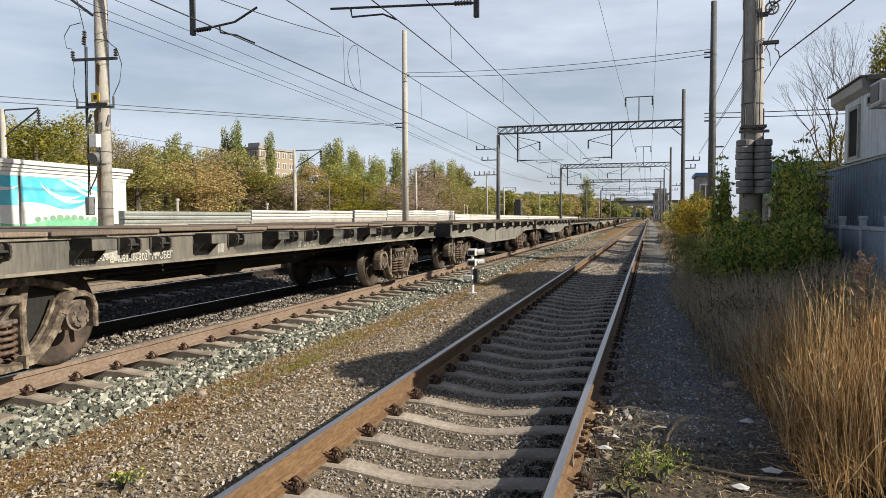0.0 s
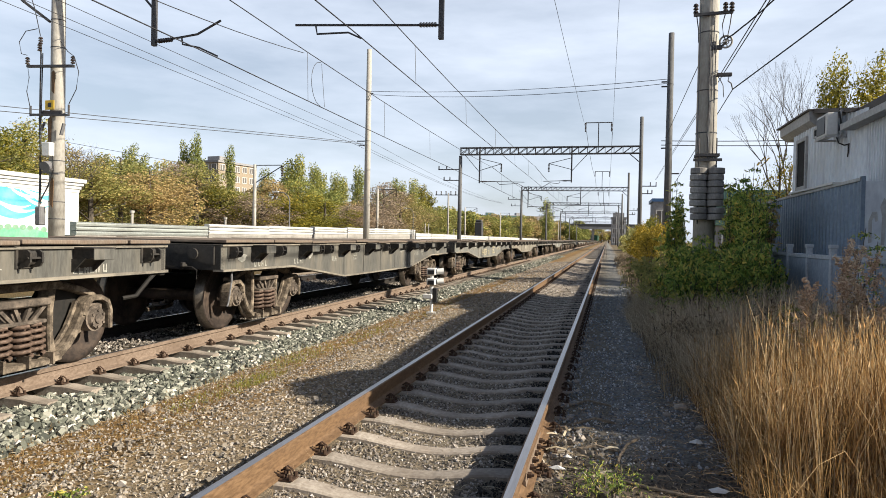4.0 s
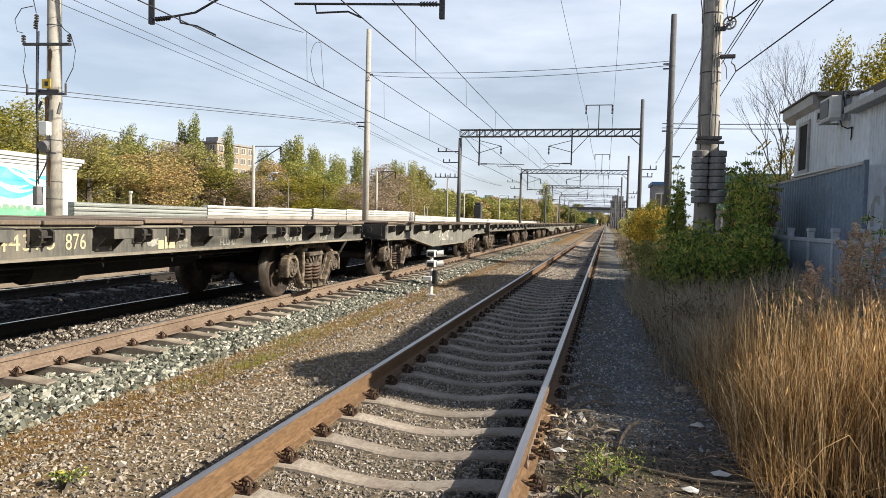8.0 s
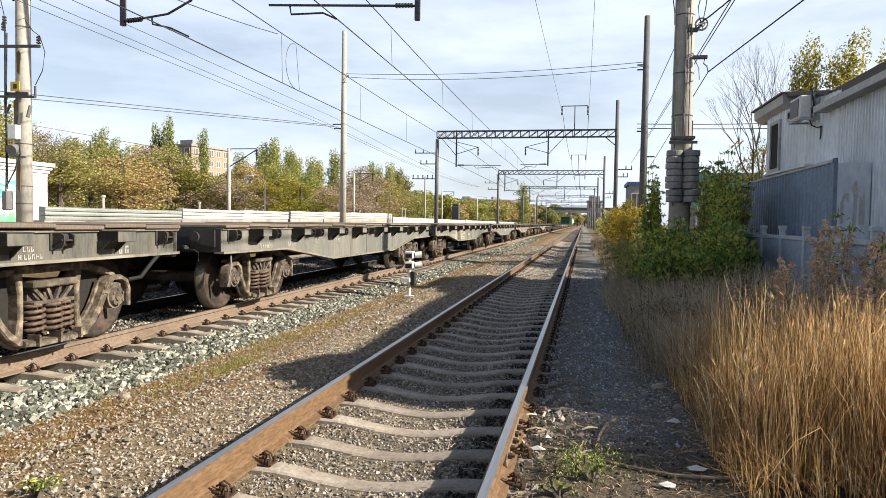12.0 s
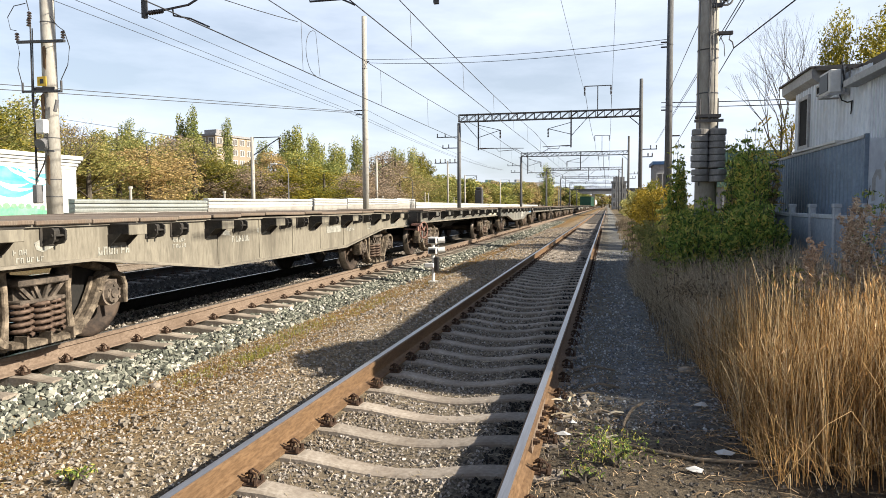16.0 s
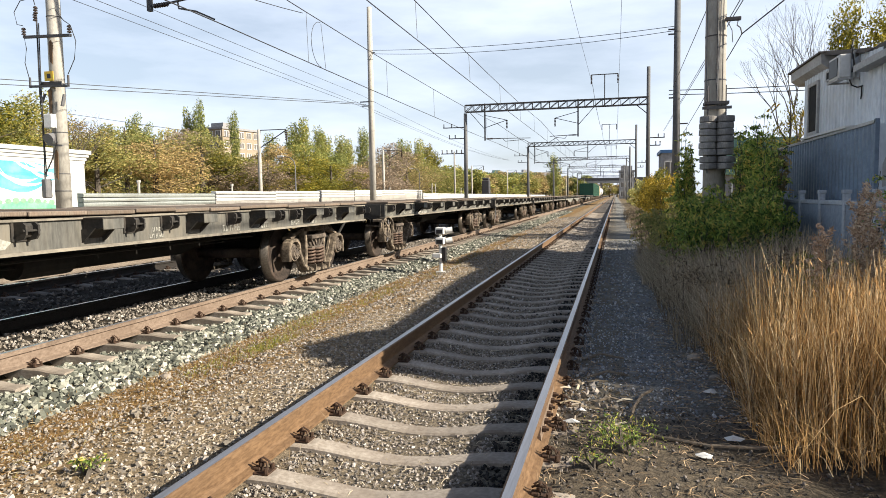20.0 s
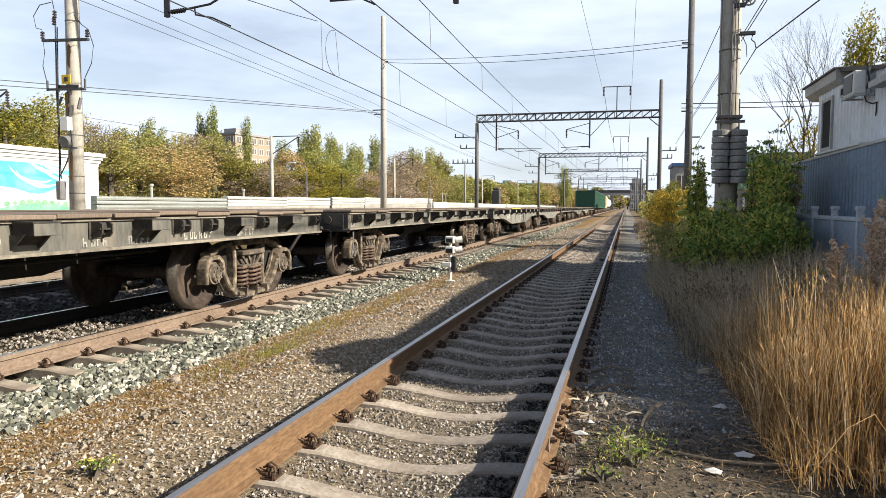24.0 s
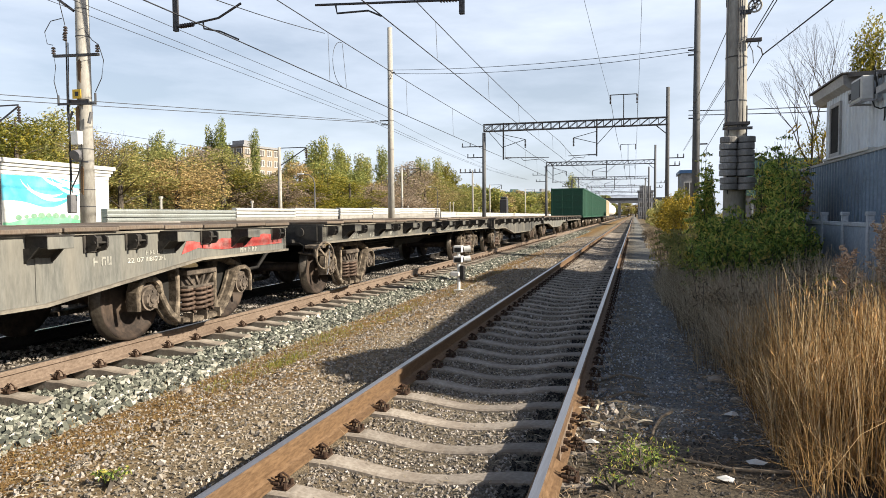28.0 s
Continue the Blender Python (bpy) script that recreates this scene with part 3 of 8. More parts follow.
def sweep(bm, pts, w, h, x):
    """A flat bar with rounded edges bent along points (y, z), standing in the plane x; w across, h deep (one number or one for each point)."""
    pts = [Vector((0, p[0], p[1])) for p in pts]
    hs = h if isinstance(h, (list, tuple)) else [h] * len(pts)
    prev = first = None
    for i, p in enumerate(pts):
        d = (pts[min(i + 1, len(pts) - 1)] - pts[max(i - 1, 0)]).normalized()
        n = Vector((0, -d.z, d.y))
        k = hs[i] / 2
        row = [bm.verts.new((x + u * w / 2, p.y + n.y * v * k, p.z + n.z * v * k)) for u, v in ((-1, -0.8), (-0.75, -1), (0.75, -1), (1, -0.7), (1, 0.7), (0.75, 1), (-0.75, 1), (-1, 0.8))]
        if prev:
            for j in range(8):
                bm.faces.new((prev[j], prev[(j + 1) % 8], row[(j + 1) % 8], row[j]))
        else:
            first = row
        prev = row
    bm.faces.new(first)
    bm.faces.new(list(reversed(prev)))


def side_frame_mesh():
    def make(bm):
        # cast frame: arches over the axle boxes that run down as broad arms to the spring seat, columns, top chord
        z = AXLE_Z
        for s in (-1, 1):
            arch = [(1.13, -0.12), (1.13, 0.08), (1.09, 0.17), (1.00, 0.215), (0.86, 0.215), (0.78, 0.15), (0.75, 0.05)]
            sweep(bm, [(s * y, z + h) for y, h in arch], 0.16, [0.05, 0.055, 0.06, 0.06, 0.065, 0.07, 0.06], 1.05)
            arm = [(0.80, 0.17), (0.74, 0.04), (0.66, -0.10), (0.56, -0.22), (0.45, -0.30), (0.34, -0.33)]
            sweep(bm, [(s * y, z + h) for y, h in arm], 0.15, [0.07, 0.075, 0.075, 0.075, 0.08, 0.085], 1.04)
            sweep(bm, [(s * y, z + h) for y, h in arm], 0.05, 0.13, 1.0)
            sweep(bm, [(s * y, z + h) for y, h in ((0.96, 0.24), (0.78, 0.31), (0.58, 0.36), (0.40, 0.375))], 0.17, [0.06, 0.07, 0.07, 0.07], 0.98)
            sweep(bm, [(s * y, z + h) for y, h in ((0.40, 0.36), (0.375, 0.15), (0.375, -0.10), (0.40, -0.28))], 0.15, [0.09, 0.06, 0.06, 0.09], 0.99)
            sweep(bm, [(s * y, z + h) for y, h in ((0.76, 0.08), (0.74, -0.04), (0.77, -0.13))], 0.10, [0.07, 0.05, 0.05], 1.00)
        sweep(bm, [(y, z + 0.385) for y in (-0.45, 0.0, 0.45)], 0.18, 0.085, 1.02)
        sweep(bm, [(-0.42, z - 0.32), (-0.2, z - 0.345), (0.2, z - 0.345), (0.42, z - 0.32)], 0.26, 0.065, 1.02)
        for y in (-0.28, 0.0, 0.28):
            obox(bm, 1.05, 1.19, y - 0.012, y + 0.012, z - 0.36, z - 0.25)
        bmesh.ops.recalc_face_normals(bm, faces=bm.faces)
    return cached("side_frame", make, M["bogie"])


def opening_shade_mesh(s):
    """A black plate behind one opening of the side frame; it stands in for the shade inside."""
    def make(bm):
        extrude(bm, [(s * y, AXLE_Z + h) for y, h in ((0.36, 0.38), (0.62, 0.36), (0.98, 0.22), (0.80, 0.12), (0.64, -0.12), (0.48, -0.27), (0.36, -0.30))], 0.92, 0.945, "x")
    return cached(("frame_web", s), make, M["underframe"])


def bolster_end_mesh():
    def make(bm):
        z = AXLE_Z
        obox(bm, 0.90, 1.14, -0.30, 0.30, z + 0.20, z + 0.27, 0.012)
        obox(bm, 0.92, 1.12, -0.27, 0.27, z + 0.03, z + 0.07, 0.01)
        for a, b in ((-0.28, -0.10), (-0.10, -0.02), (0.10, 0.02), (0.28, 0.10)):
            bar(bm, (1.09, a, z + 0.22), (1.09, b, z + 0.05), 0.03, 0.035)
        obox(bm, 0.90, 1.02, -0.26, 0.26, z + 0.05, z + 0.22)
    return cached("bolster_end", make, M["bogie_dark"])


def spring_mesh():
    def make(bm):
        pts = []
        for i in range(0, 41):
            a = 2 * math.pi * i / 8
            pts.append((1.03 + 0.092 * math.cos(a), 0.092 * math.sin(a), AXLE_Z - 0.26 + 0.29 * i / 40))
        tube(bm, pts, 0.021, 5)
        rod(bm, (1.02, 0, AXLE_Z - 0.25), (1.02, 0, AXLE_Z + 0.05), 0.045, seg=8)
    return cached("coil_spring", make, M["spring"], smooth=True)


def axle_box_mesh():
    def make(bm):
        rod(bm, (0.90, 0, 0), (1.10, 0, 0), 0.14, 0.135, 16)
        rod(bm, (1.095, 0, 0), (1.135, 0, 0), 0.115, 0.10, 16)
        rod(bm, (1.13, 0, 0), (1.15, 0, 0), 0.055, 0.05, 12)
        obox(bm, 0.90, 1.07, -0.15, 0.15, 0.02, 0.165, 0.02)
        for k in range(6):
            a = k * math.pi / 3 + 0.5
            rod(bm, (1.12, 0.085 * math.cos(a), 0.085 * math.sin(a)), (1.148, 0.085 * math.cos(a), 0.085 * math.sin(a)), 0.016, seg=6)
    return cached("axle_box", make, M["bogie_dark"])


def bolster_mesh():
    def make(bm):
        obox(bm, -0.95, 0.95, -0.20, 0.20, AXLE_Z + 0.02, AXLE_Z + 0.26, 0.03)
        rod(bm, (0, 0, AXLE_Z + 0.25), (0, 0, AXLE_Z + 0.40), 0.22, seg=16)
        for s in (-1, 1):
            obox(bm, -0.85, 0.85, s * 0.52 - 0.05, s * 0.52 + 0.05, AXLE_Z - 0.12, AXLE_Z - 0.02, 0.01)   # brake beam
            obox(bm, 0.68, 0.84, s * 0.43 - 0.03, s * 0.43 + 0.03, AXLE_Z - 0.20, AXLE_Z + 0.14, 0.01)
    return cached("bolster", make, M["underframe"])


WHEELSETS = []


def bogie(parent, y):
    b = part("bogie", bolster_mesh(), None, parent, at=pose(0, y, 0))
    for s, turn in ((1, 0), (-1, 180)):
        part("side_frame", side_frame_mesh(), None, b, "rust and dust stained cast bogie frame" if s == 1 else "", pose(0, 0, 0, 0, 0, turn))
        for end in (-1, 1):
            part("frame_web", opening_shade_mesh(end), None, b, at=pose(0, 0, 0, 0, 0, turn))
        part("bolster_end", bolster_end_mesh(), None, b, at=pose(0, 0, 0, 0, 0, turn))
        for dx, dy in ((0.0, -0.19), (0.05, 0.0), (0.0, 0.19)):
            part("coil_spring", spring_mesh(), None, b, at=pose(0, 0, 0, 0, 0, turn) @ pose(dx, dy, 0))
        for dy in (-0.925, 0.925):
            part("axle_box", axle_box_mesh(), None, b, at=pose(0, dy, AXLE_Z, 0, 0, turn))
    for dy in (-0.925, 0.925):
        w = part("wheelset", wheelset_mesh(), None, b, "steel wheelset with worn bright treads", pose(0, dy, AXLE_Z))
        WHEELSETS.append(w)


def end_beam_mesh(paint):
    def make(bm):
        obox(bm, -HALF_W + 0.02, HALF_W - 0.02, END, END + 0.09, 1.08, 1.43, 0.008)
        for s in (-1, 1):     # gussets and slanted struts
            extrude(bm, [(s * 1.25, 1.40), (s * 0.65, 1.40), (s * 0.62, 1.33), (s * 1.15, 1.16), (s * 1.25, 1.16)], END - 0.03, END, "y")
            rod(bm, (s * 0.95, END - 0.06, 1.30), (s * 0.95, END - 0.02, 1.30), 0.075, seg=12)
            obox(bm, s * 0.85, s * 0.80, END - 0.11, END, 1.12, 1.18, 0.01)
        obox(bm, -0.35, 0.35, END - 0.10, END, 1.02, 1.36, 0.02)
    return cached(("end_beam", paint), make, M["beam_black"])


def coupler_mesh():
    def make(bm):
        obox(bm, -0.10, 0.10, 0.28, END + 0.4, 1.10, 1.28, 0.02)
        extrude(bm, [(-0.20, 0.34), (-0.24, 0.10), (-0.14, 0.0), (-0.02, 0.12), (0.06, -0.06), (0.20, -0.03), (0.22, 0.30), (0.10, 0.42)], 1.02, 1.36, "z")
        bmesh.ops.bevel(bm, geom=[e for e in bm.edges if e.calc_length() > 0.1], offset=0.012, segments=1, affect="EDGES")
        tube(bm, [(0.42, END - 0.05, 1.06), (0.40, END - 0.22, 0.93), (0.36, 0.20, 0.74), (0.30, 0.02, 0.72)], 0.028, 7)     # brake hose
        tube(bm, [(0.25, END, 1.12), (0.60, END - 0.08, 1.12), (0.95, END - 0.06, 1.12), (1.02, END - 0.06, 1.08), (1.02, END - 0.06, 0.96)], 0.010, 6)   # uncoupling lever
    return cached("coupler", make, M["underframe"])


def frame_mesh():
    def make(bm):
        obox(bm, -0.30, 0.30, END + 0.3, PITCH - END - 0.3, 1.05, 1.40, 0.01)
        o = [(END + 3.2, 1.05), (END + 4.6, 0.80), (PITCH - END - 4.6, 0.80), (PITCH - END - 3.2, 1.05)]
        extrude(bm, o, -0.25, 0.25, "x")
        for i in range(12):
            y = END + 0.6 + (SILL_LEN - 1.2) * i / 11
            obox(bm, -HALF_W + 0.04, HALF_W - 0.04, y - 0.05, y + 0.05, 1.24, 1.40)
        rod(bm, (0.45, 6.2, 0.96), (0.45, 6.9, 0.96), 0.17, seg=14)      # brake cylinder
        rod(bm, (-0.5, 7.4, 0.95), (-0.5, 8.3, 0.95), 0.15, seg=14)      # air tank
        rod(bm, (0.7, 4.0, 1.0), (0.7, 10.5, 1.0), 0.018, seg=6)
        rod(bm, (0.5, 3.4, 0.92), (0.5, 6.2, 0.92), 0.014, seg=6)
        rod(bm, (0.2, 7.0, 0.90), (0.2, 11.0, 0.90), 0.014, seg=6)
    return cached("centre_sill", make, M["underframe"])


def board_mesh():
    def make(bm):
        obox(bm, -HALF_W - 0.05, HALF_W + 0.05, -0.34, 0.34, 1.440, 1.482, 0.008)
    return cached("deck_board", make, M["deck"])


def stripes(bm, y, z, widths, h, gap=0.02, x=None):
    """Rows of small plain bars standing for worn stencilled lines."""
    x = HALF_W - 0.018 if x is None else x
    for w in widths:
        obox(bm, x, x + 0.003, y, y + w, z, z + h)
        y += w + gap


def words(text, y, z, size, material, parent, label, shear=0.0, name="lettering", wide=0.82):
    """Painted characters on the side that faces +x; they run along the wagon."""
    cu = bpy.data.curves.new("lettering", "FONT")
    cu.body, cu.size, cu.extrude, cu.shear, cu.align_x = text, size * 1.38, 0.001, shear, "LEFT"
    cu.resolution_u = 3
    tmp = new("lettering", cu)
    me = bpy.data.meshes.new_from_object(tmp.evaluated_get(bpy.context.evaluated_depsgraph_get()))
    bpy.data.objects.remove(tmp)
    me.name = "lettering"
    me.materials.clear()
    me.materials.append(material)
    m = Matrix(((0, 0, 1, 0), (wide, 0, 0, 0), (0, 1, 0, 0), (0, 0, 0, 1)))
    me.transform(m)
    return part(name, me, None, parent, label, pose(HALF_W - 0.016, y, z))


PAINTS = {"D": "paint_dark", "G": "paint_grey", "P": "paint_pale"}
# belly frame (F) or straight frame (S), paint, brake wheel, number, where it starts, its height, colour, extra
CARS = [
    ("S", "D", 0, "", 0, 0, "", ""), ("F", "G", 0, "22", 1.6, 0.16, "gold", ""), ("F", "G", 0, "43627488", 5.62, 0.19, "white", "20"),
    ("S", "D", 1, "", 0, 0, "", ""), ("F", "D", 0, "", 0, 0, "", ""), ("F", "G", 0, "44418259", 5.55, 0.25, "gold", "[20]"),
    ("F", "P", 0, "454", 7.1, 0.27, "white", ""), ("S", "D", 0, "44373 876", 4.2, 0.165, "white", "20"), ("F", "G", 0, "43822147", 6.4, 0.20, "white", ""),
    ("S", "D", 0, "", 0, 0, "", ""), ("S", "D", 0, "", 0, 0, "", ""), ("F", "G", 0, "", 0, 0, "", ""), ("F", "G", 0, "", 0, 0, "", ""),
    ("F", "G", 1, "4456972", 6.85, 0.16, "white", "20"), ("F", "P", 0, "", 0, 0, "", ""), ("S", "D", 1, "", 0, 0, "", ""),
    ("F", "G", 0, "", 0, 0, "", ""), ("S", "D", 1, "", 0, 0, "", ""), ("S", "D", 1, "44 32 5201", 2.88, 0.115, "white", ""), ("S", "D", 0, "", 0, 0, "", ""),
    ("S", "D", 0, "", 0, 0, "", ""), ("S", "D", 0, "4216141", 6.6, 0.15, "gold", "201"), ("F", "G", 0, "42732917", 6.9, 0.26, "white", "20"),
    ("F", "G", 0, "45211157", 5.0, 0.16, "white", "20"), ("S", "D", 1, "", 0, 0, "", ""), ("F", "D", 0, "", 0, 0, "", ""),
    ("F", "G", 0, "", 0, 0, "", ""), ("S", "D", 0, "", 0, 0, "", ""),
]


# each wagon stands where its couplers leave it
SLACK = [float(v) for v in np.interp(range(40), [0, 1, 2, 3, 4, 5, 6, 7, 8, 10, 11, 12, 15, 18, 22, 23, 26], [0.15, 0.37, 0.10, -0.14, -0.18, -0.22, -0.45, -0.71, -0.27, -0.28, -0.42, -0.56, -0.48, -0.21, -0.16, -0.07, 0.0])]


# painted lines that can be read: from, to, foot, height, characters, paint
MARKS = {
    0: [(3.13, 3.51, 1.19, 0.07, "27-02-2015", "letter"), (3.62, 4.36, 1.16, 0.08, "21-05-2021 ПРОБЕГ", "letter")],
    1: [(1.92, 2.14, 1.19, 0.12, "22т", "letter")],
    2: [(5.52, 6.85, 0.84, 0.19, "43627488", "letter"), (6.95, 7.18, 0.9, 0.09, "20", "letter")],
    5: [(9.35, 9.58, 1.05, 0.13, "71т", "letter_gold"), (9.74, 10.49, 1.07, 0.09, "СРОК СЛ. 2038", "letter_gold")],
    6: [(6.93, 7.52, 0.93, 0.25, "454", "letter"), (7.78, 8.0, 1.01, 0.12, "20", "letter")],
    7: [(5.05, 5.69, 1.21, 0.15, "44373", "letter_gold"), (5.82, 6.08, 1.2, 0.16, "876", "letter_gold"), (6.22, 6.44, 1.22, 0.14, "[20]", "letter_gold")],
    8: [(5.87, 7.23, 0.94, 0.32, "43822147", "letter"), (7.43, 7.74, 0.91, 0.12, "20", "letter"), (4.79, 5.22, 1.15, 0.08, "01.03.20", "letter"), (4.18, 4.57, 1.17, 0.08, "24.07.17", "letter"), (4.16, 4.44, 1.04, 0.07, "ПРОБЕГ", "letter")],
    10: [(1.53, 2.06, 1.19, 0.09, "ТАРА 21,4", "letter_gold")],
    12: [(3.44, 4.17, 0.95, 0.15, "43066570", "letter_gold")],
    18: [(3.09, 4.08, 1.1, 0.11, "4432 5201", "letter"), (2.49, 2.66, 1.19, 0.11, "20", "letter")],
    21: [(4.78, 5.17, 1.18, 0.14, "4216141", "letter_gold"), (5.76, 6.07, 1.19, 0.13, "[201]", "letter_gold"), (6.37, 6.65, 1.21, 0.07, "ПРОБЕГ", "letter")],
    22: [(6.77, 8.09, 0.82, 0.33, "42732917", "letter"), (8.33, 8.57, 0.89, 0.15, "20", "letter")],
    23: [(10.53, 11.05, 1.1, 0.05, "22 07 18-22", "letter")],
}


# fittings along the sill: place, and whether a hinge shelf or a stake pocket
FITTINGS = [(0.87, 0), (1.55, 1), (2.2, 0), (3.12, 1), (3.65, 0), (4.1, 0), (4.86, 1), (5.47, 0), (6.32, 1), (6.85, 0), (7.45, 0), (7.98, 1),
            (8.80, 0), (9.45, 1), (10.05, 0), (10.6, 0), (11.15, 1), (11.85, 0), (12.55, 1), (13.5, 0)]


def flatcar(i, kind, paint, brake, number, ny, nh, colour, extra):
    rnd = random.Random(100 + i)
    belly, pm = kind == "F", PAINTS[paint]
    look_words = {"D": "black", "G": "dark grey", "P": "dusty pale grey"}[paint]
    car = thing("flat_wagon", pose(T2, PITCH * i, 0), "%s %s railway flat wagon, empty worn timber deck" % (look_words, "fishbelly-framed" if belly else "straight-framed"), "railway wagon", "wagons of the train")
    part("centre_sill", frame_mesh(), None, car)
    for turn in (0, 180):
        at = pose(0, 0, 0) if not turn else pose(0, PITCH, 0, 0, 0, 180)
        part("side_sill", sill_mesh(belly, pm), None, car, at=at)
        part("sill_flange", flange_mesh(belly), None, car, at=at)
        part("end_beam", end_beam_mesh(pm), None, car, at=at)
        part("coupler", coupler_mesh(), None, car, at=at)
        for k, (y, shelf) in enumerate(FITTINGS):
            if turn and k % 2:
                continue
            o = part("hinge_bracket" if shelf else "stake_pocket", bracket_mesh(pm) if shelf else pocket_mesh(pm), None, car, at=at @ pose(HALF_W - 0.02, y, 1.405))
            if shelf and not turn:
                part("front_plate", plate_mesh(pm), None, o)
        # bent hand holds at the corners
        part("hand_hold", cached("hand_hold", lambda bm: tube(bm, [(1.26, END + 0.42, 1.12), (1.29, END + 0.36, 1.06), (1.31, END + 0.33, 0.92), (1.30, END + 0.27, 0.62), (1.30, END + 0.24, 0.58)], 0.013, 6), M["cable"]), None, car, at=at)
    for k in range(19):
        part("deck_board", board_mesh(), None, car, at=pose(rnd.uniform(-0.012, 0.012), END + 0.35 + (SILL_LEN - 0.7) * k / 18, rnd.uniform(-0.012, 0.014), rnd.uniform(-0.4, 0.4), rnd.uniform(-0.15, 0.15)))
    for y in BOGIES:
        bogie(car, y)
    if brake:
        def bw(bm):
            c = (HALF_W + 0.12, 0.40, 0.93)
            ring(bm, c, (1, -0.25, 0), 0.215, 0.017, 28, 6)
            rod(bm, (HALF_W - 0.5, END + 0.1, 0.95), (c[0] + 0.02, c[1], c[2]), 0.02, seg=8)
            for a in (0.5, 2.6, 4.7):
                bar(bm, c, (c[0], c[1] + 0.215 * math.cos(a), c[2] + 0.215 * math.sin(a)), 0.018, 0.036)
            obox(bm, HALF_W - 0.22, HALF_W + 0.02, END - 0.26, END + 0.04, 1.04, 1.10, 0.01)
            obox(bm, HALF_W - 0.06, HALF_W - 0.02, END - 0.26, END - 0.16, 0.90, 1.06, 0.006)
        part("brake_wheel", cached(("brake_wheel", i == 15), bw, M["brake_red" if i == 15 else "bogie"]), None, car, "faded red spoked hand brake wheel" if i == 15 else "rusty spoked hand brake wheel")
    # lettering
    if number and i not in MARKS or i == 5:
        z = 0.89 if belly and nh > 0.18 else (1.17 if not belly else 1.0)
        words(number, ny - SLACK[i], z, nh, M["letter_gold" if colour == "gold" else "letter"], car, "stencilled wagon number, worn", wide=1.12 if not belly else 0.9)
        if extra:
            words(extra, ny - SLACK[i] + (len(number) * 0.72 * nh * (1.12 if not belly else 0.9) + 0.25), z + 0.02, nh * 0.62, M["letter_gold" if colour == "gold" else "letter"], car, "stencilled code")
    def panel(bm):
        spots = ([1.5, 2.9, 4.1, 5.3, 9.8, 10.8, 12.4] if belly else [0.9, 1.9, 2.8, 3.6, 7.4, 8.4, 9.4, 10.4, 11.4, 12.4])
        for y0 in spots:
            y0 += rnd.uniform(-0.3, 0.3)
            base = 1.10 if belly else 1.16
            big = rnd.random() < 0.55
            for row in range(1 if big else 2):
                y = y0 + rnd.uniform(0, 0.08)
                for k in range(rnd.randint(3, 6)):
                    w, h = (0.062, 0.085) if big else (0.038, 0.046)
                    z = base + 0.07 * row
                    x = HALF_W - 0.018
                    obox(bm, x, x + 0.003, y, y + 0.30 * w, z, z + h)
                    if rnd.random() < 0.7:
                        obox(bm, x, x + 0.003, y + 0.62 * w, y + 0.92 * w, z, z + h * rnd.choice((0.55, 1)))
                    zz = z + h * rnd.choice((0.0, 0.38, 0.76))
                    obox(bm, x, x + 0.0032, y + 0.2 * w, y + 0.9 * w, zz, zz + 0.24 * h)
                    y += w * rnd.choice((1.2, 1.2, 1.7))
        for k in range(3):   # scraped pale patches
            y = rnd.uniform(1.0, 13.0)
            pts = [(y + 0.14 * math.cos(a) * rnd.uniform(0.4, 1.4), 1.235 + 0.06 * math.sin(a) * rnd.uniform(0.4, 1.3)) for a in [j * 0.9 for j in range(7)]]
            extrude(bm, pts, HALF_W - 0.0185, HALF_W - 0.016, "x")
    tagged(part("stencil_mark", built(panel), M["letter_faint"], car, "small worn stencilled marks"), kind="stuff")
    for y0, y1, z, h, text, mat in MARKS.get(i, ()):
        o = words(text, y0, z, h, M[mat], car, "stencilled line of worn letters", wide=1.0)
        ys = [v.co.y for v in o.data.vertices]
        o.data.transform(Matrix.Translation((0, -min(ys), 0)))
        o.data.transform(Matrix.Diagonal((1, (y1 - y0) / (max(ys) - min(ys)), 1, 1)))
    if i == 5:
        def block5(bm):
            for row in range(6):
                stripes(bm, 8.45, 0.92 + 0.075 * row, [0.05, 0.03, 0.04, 0.06, 0.03, 0.05, 0.04, 0.05, 0.03][:9 - row % 3], 0.036, 0.022)
        part("sprayed_line", built(block5), M["letter_gold"], car, "block of small yellowish lines")
    if i == 15:
        part("white_patch", built(lambda bm: extrude(bm, [(11.7, 1.17), (13.55, 1.17), (13.6, 1.38), (12.9, 1.36), (12.6, 1.39), (12.1, 1.35), (11.75, 1.30)], HALF_W - 0.018, HALF_W - 0.0145, "x")), M["cream_patch"], car, "stained cream-white painted patch")
    if i == 16:
        def spray(bm):
            x = HALF_W - 0.012
            for pts in ([(8.93, 1.26), (9.04, 1.10)], [(9.13, 1.35), (9.04, 1.10), (8.95, 0.87)], [(9.15, 0.89), (9.17, 1.16), (9.33, 1.17), (9.34, 1.33)], [(9.40, 1.34), (9.48, 1.15), (9.63, 1.15), (9.62, 0.95)], [(9.98, 1.28), (10.02, 1.08)], [(8.50, 1.30), (8.52, 0.86)], [(8.52, 1.10), (8.68, 1.06), (8.66, 0.98), (8.54, 0.94)]):
                tube(bm, [(x, y, z) for y, z in pts], 0.013, 5)
        part("graffiti", built(spray), M["white"], car, "white sprayed scrawl")
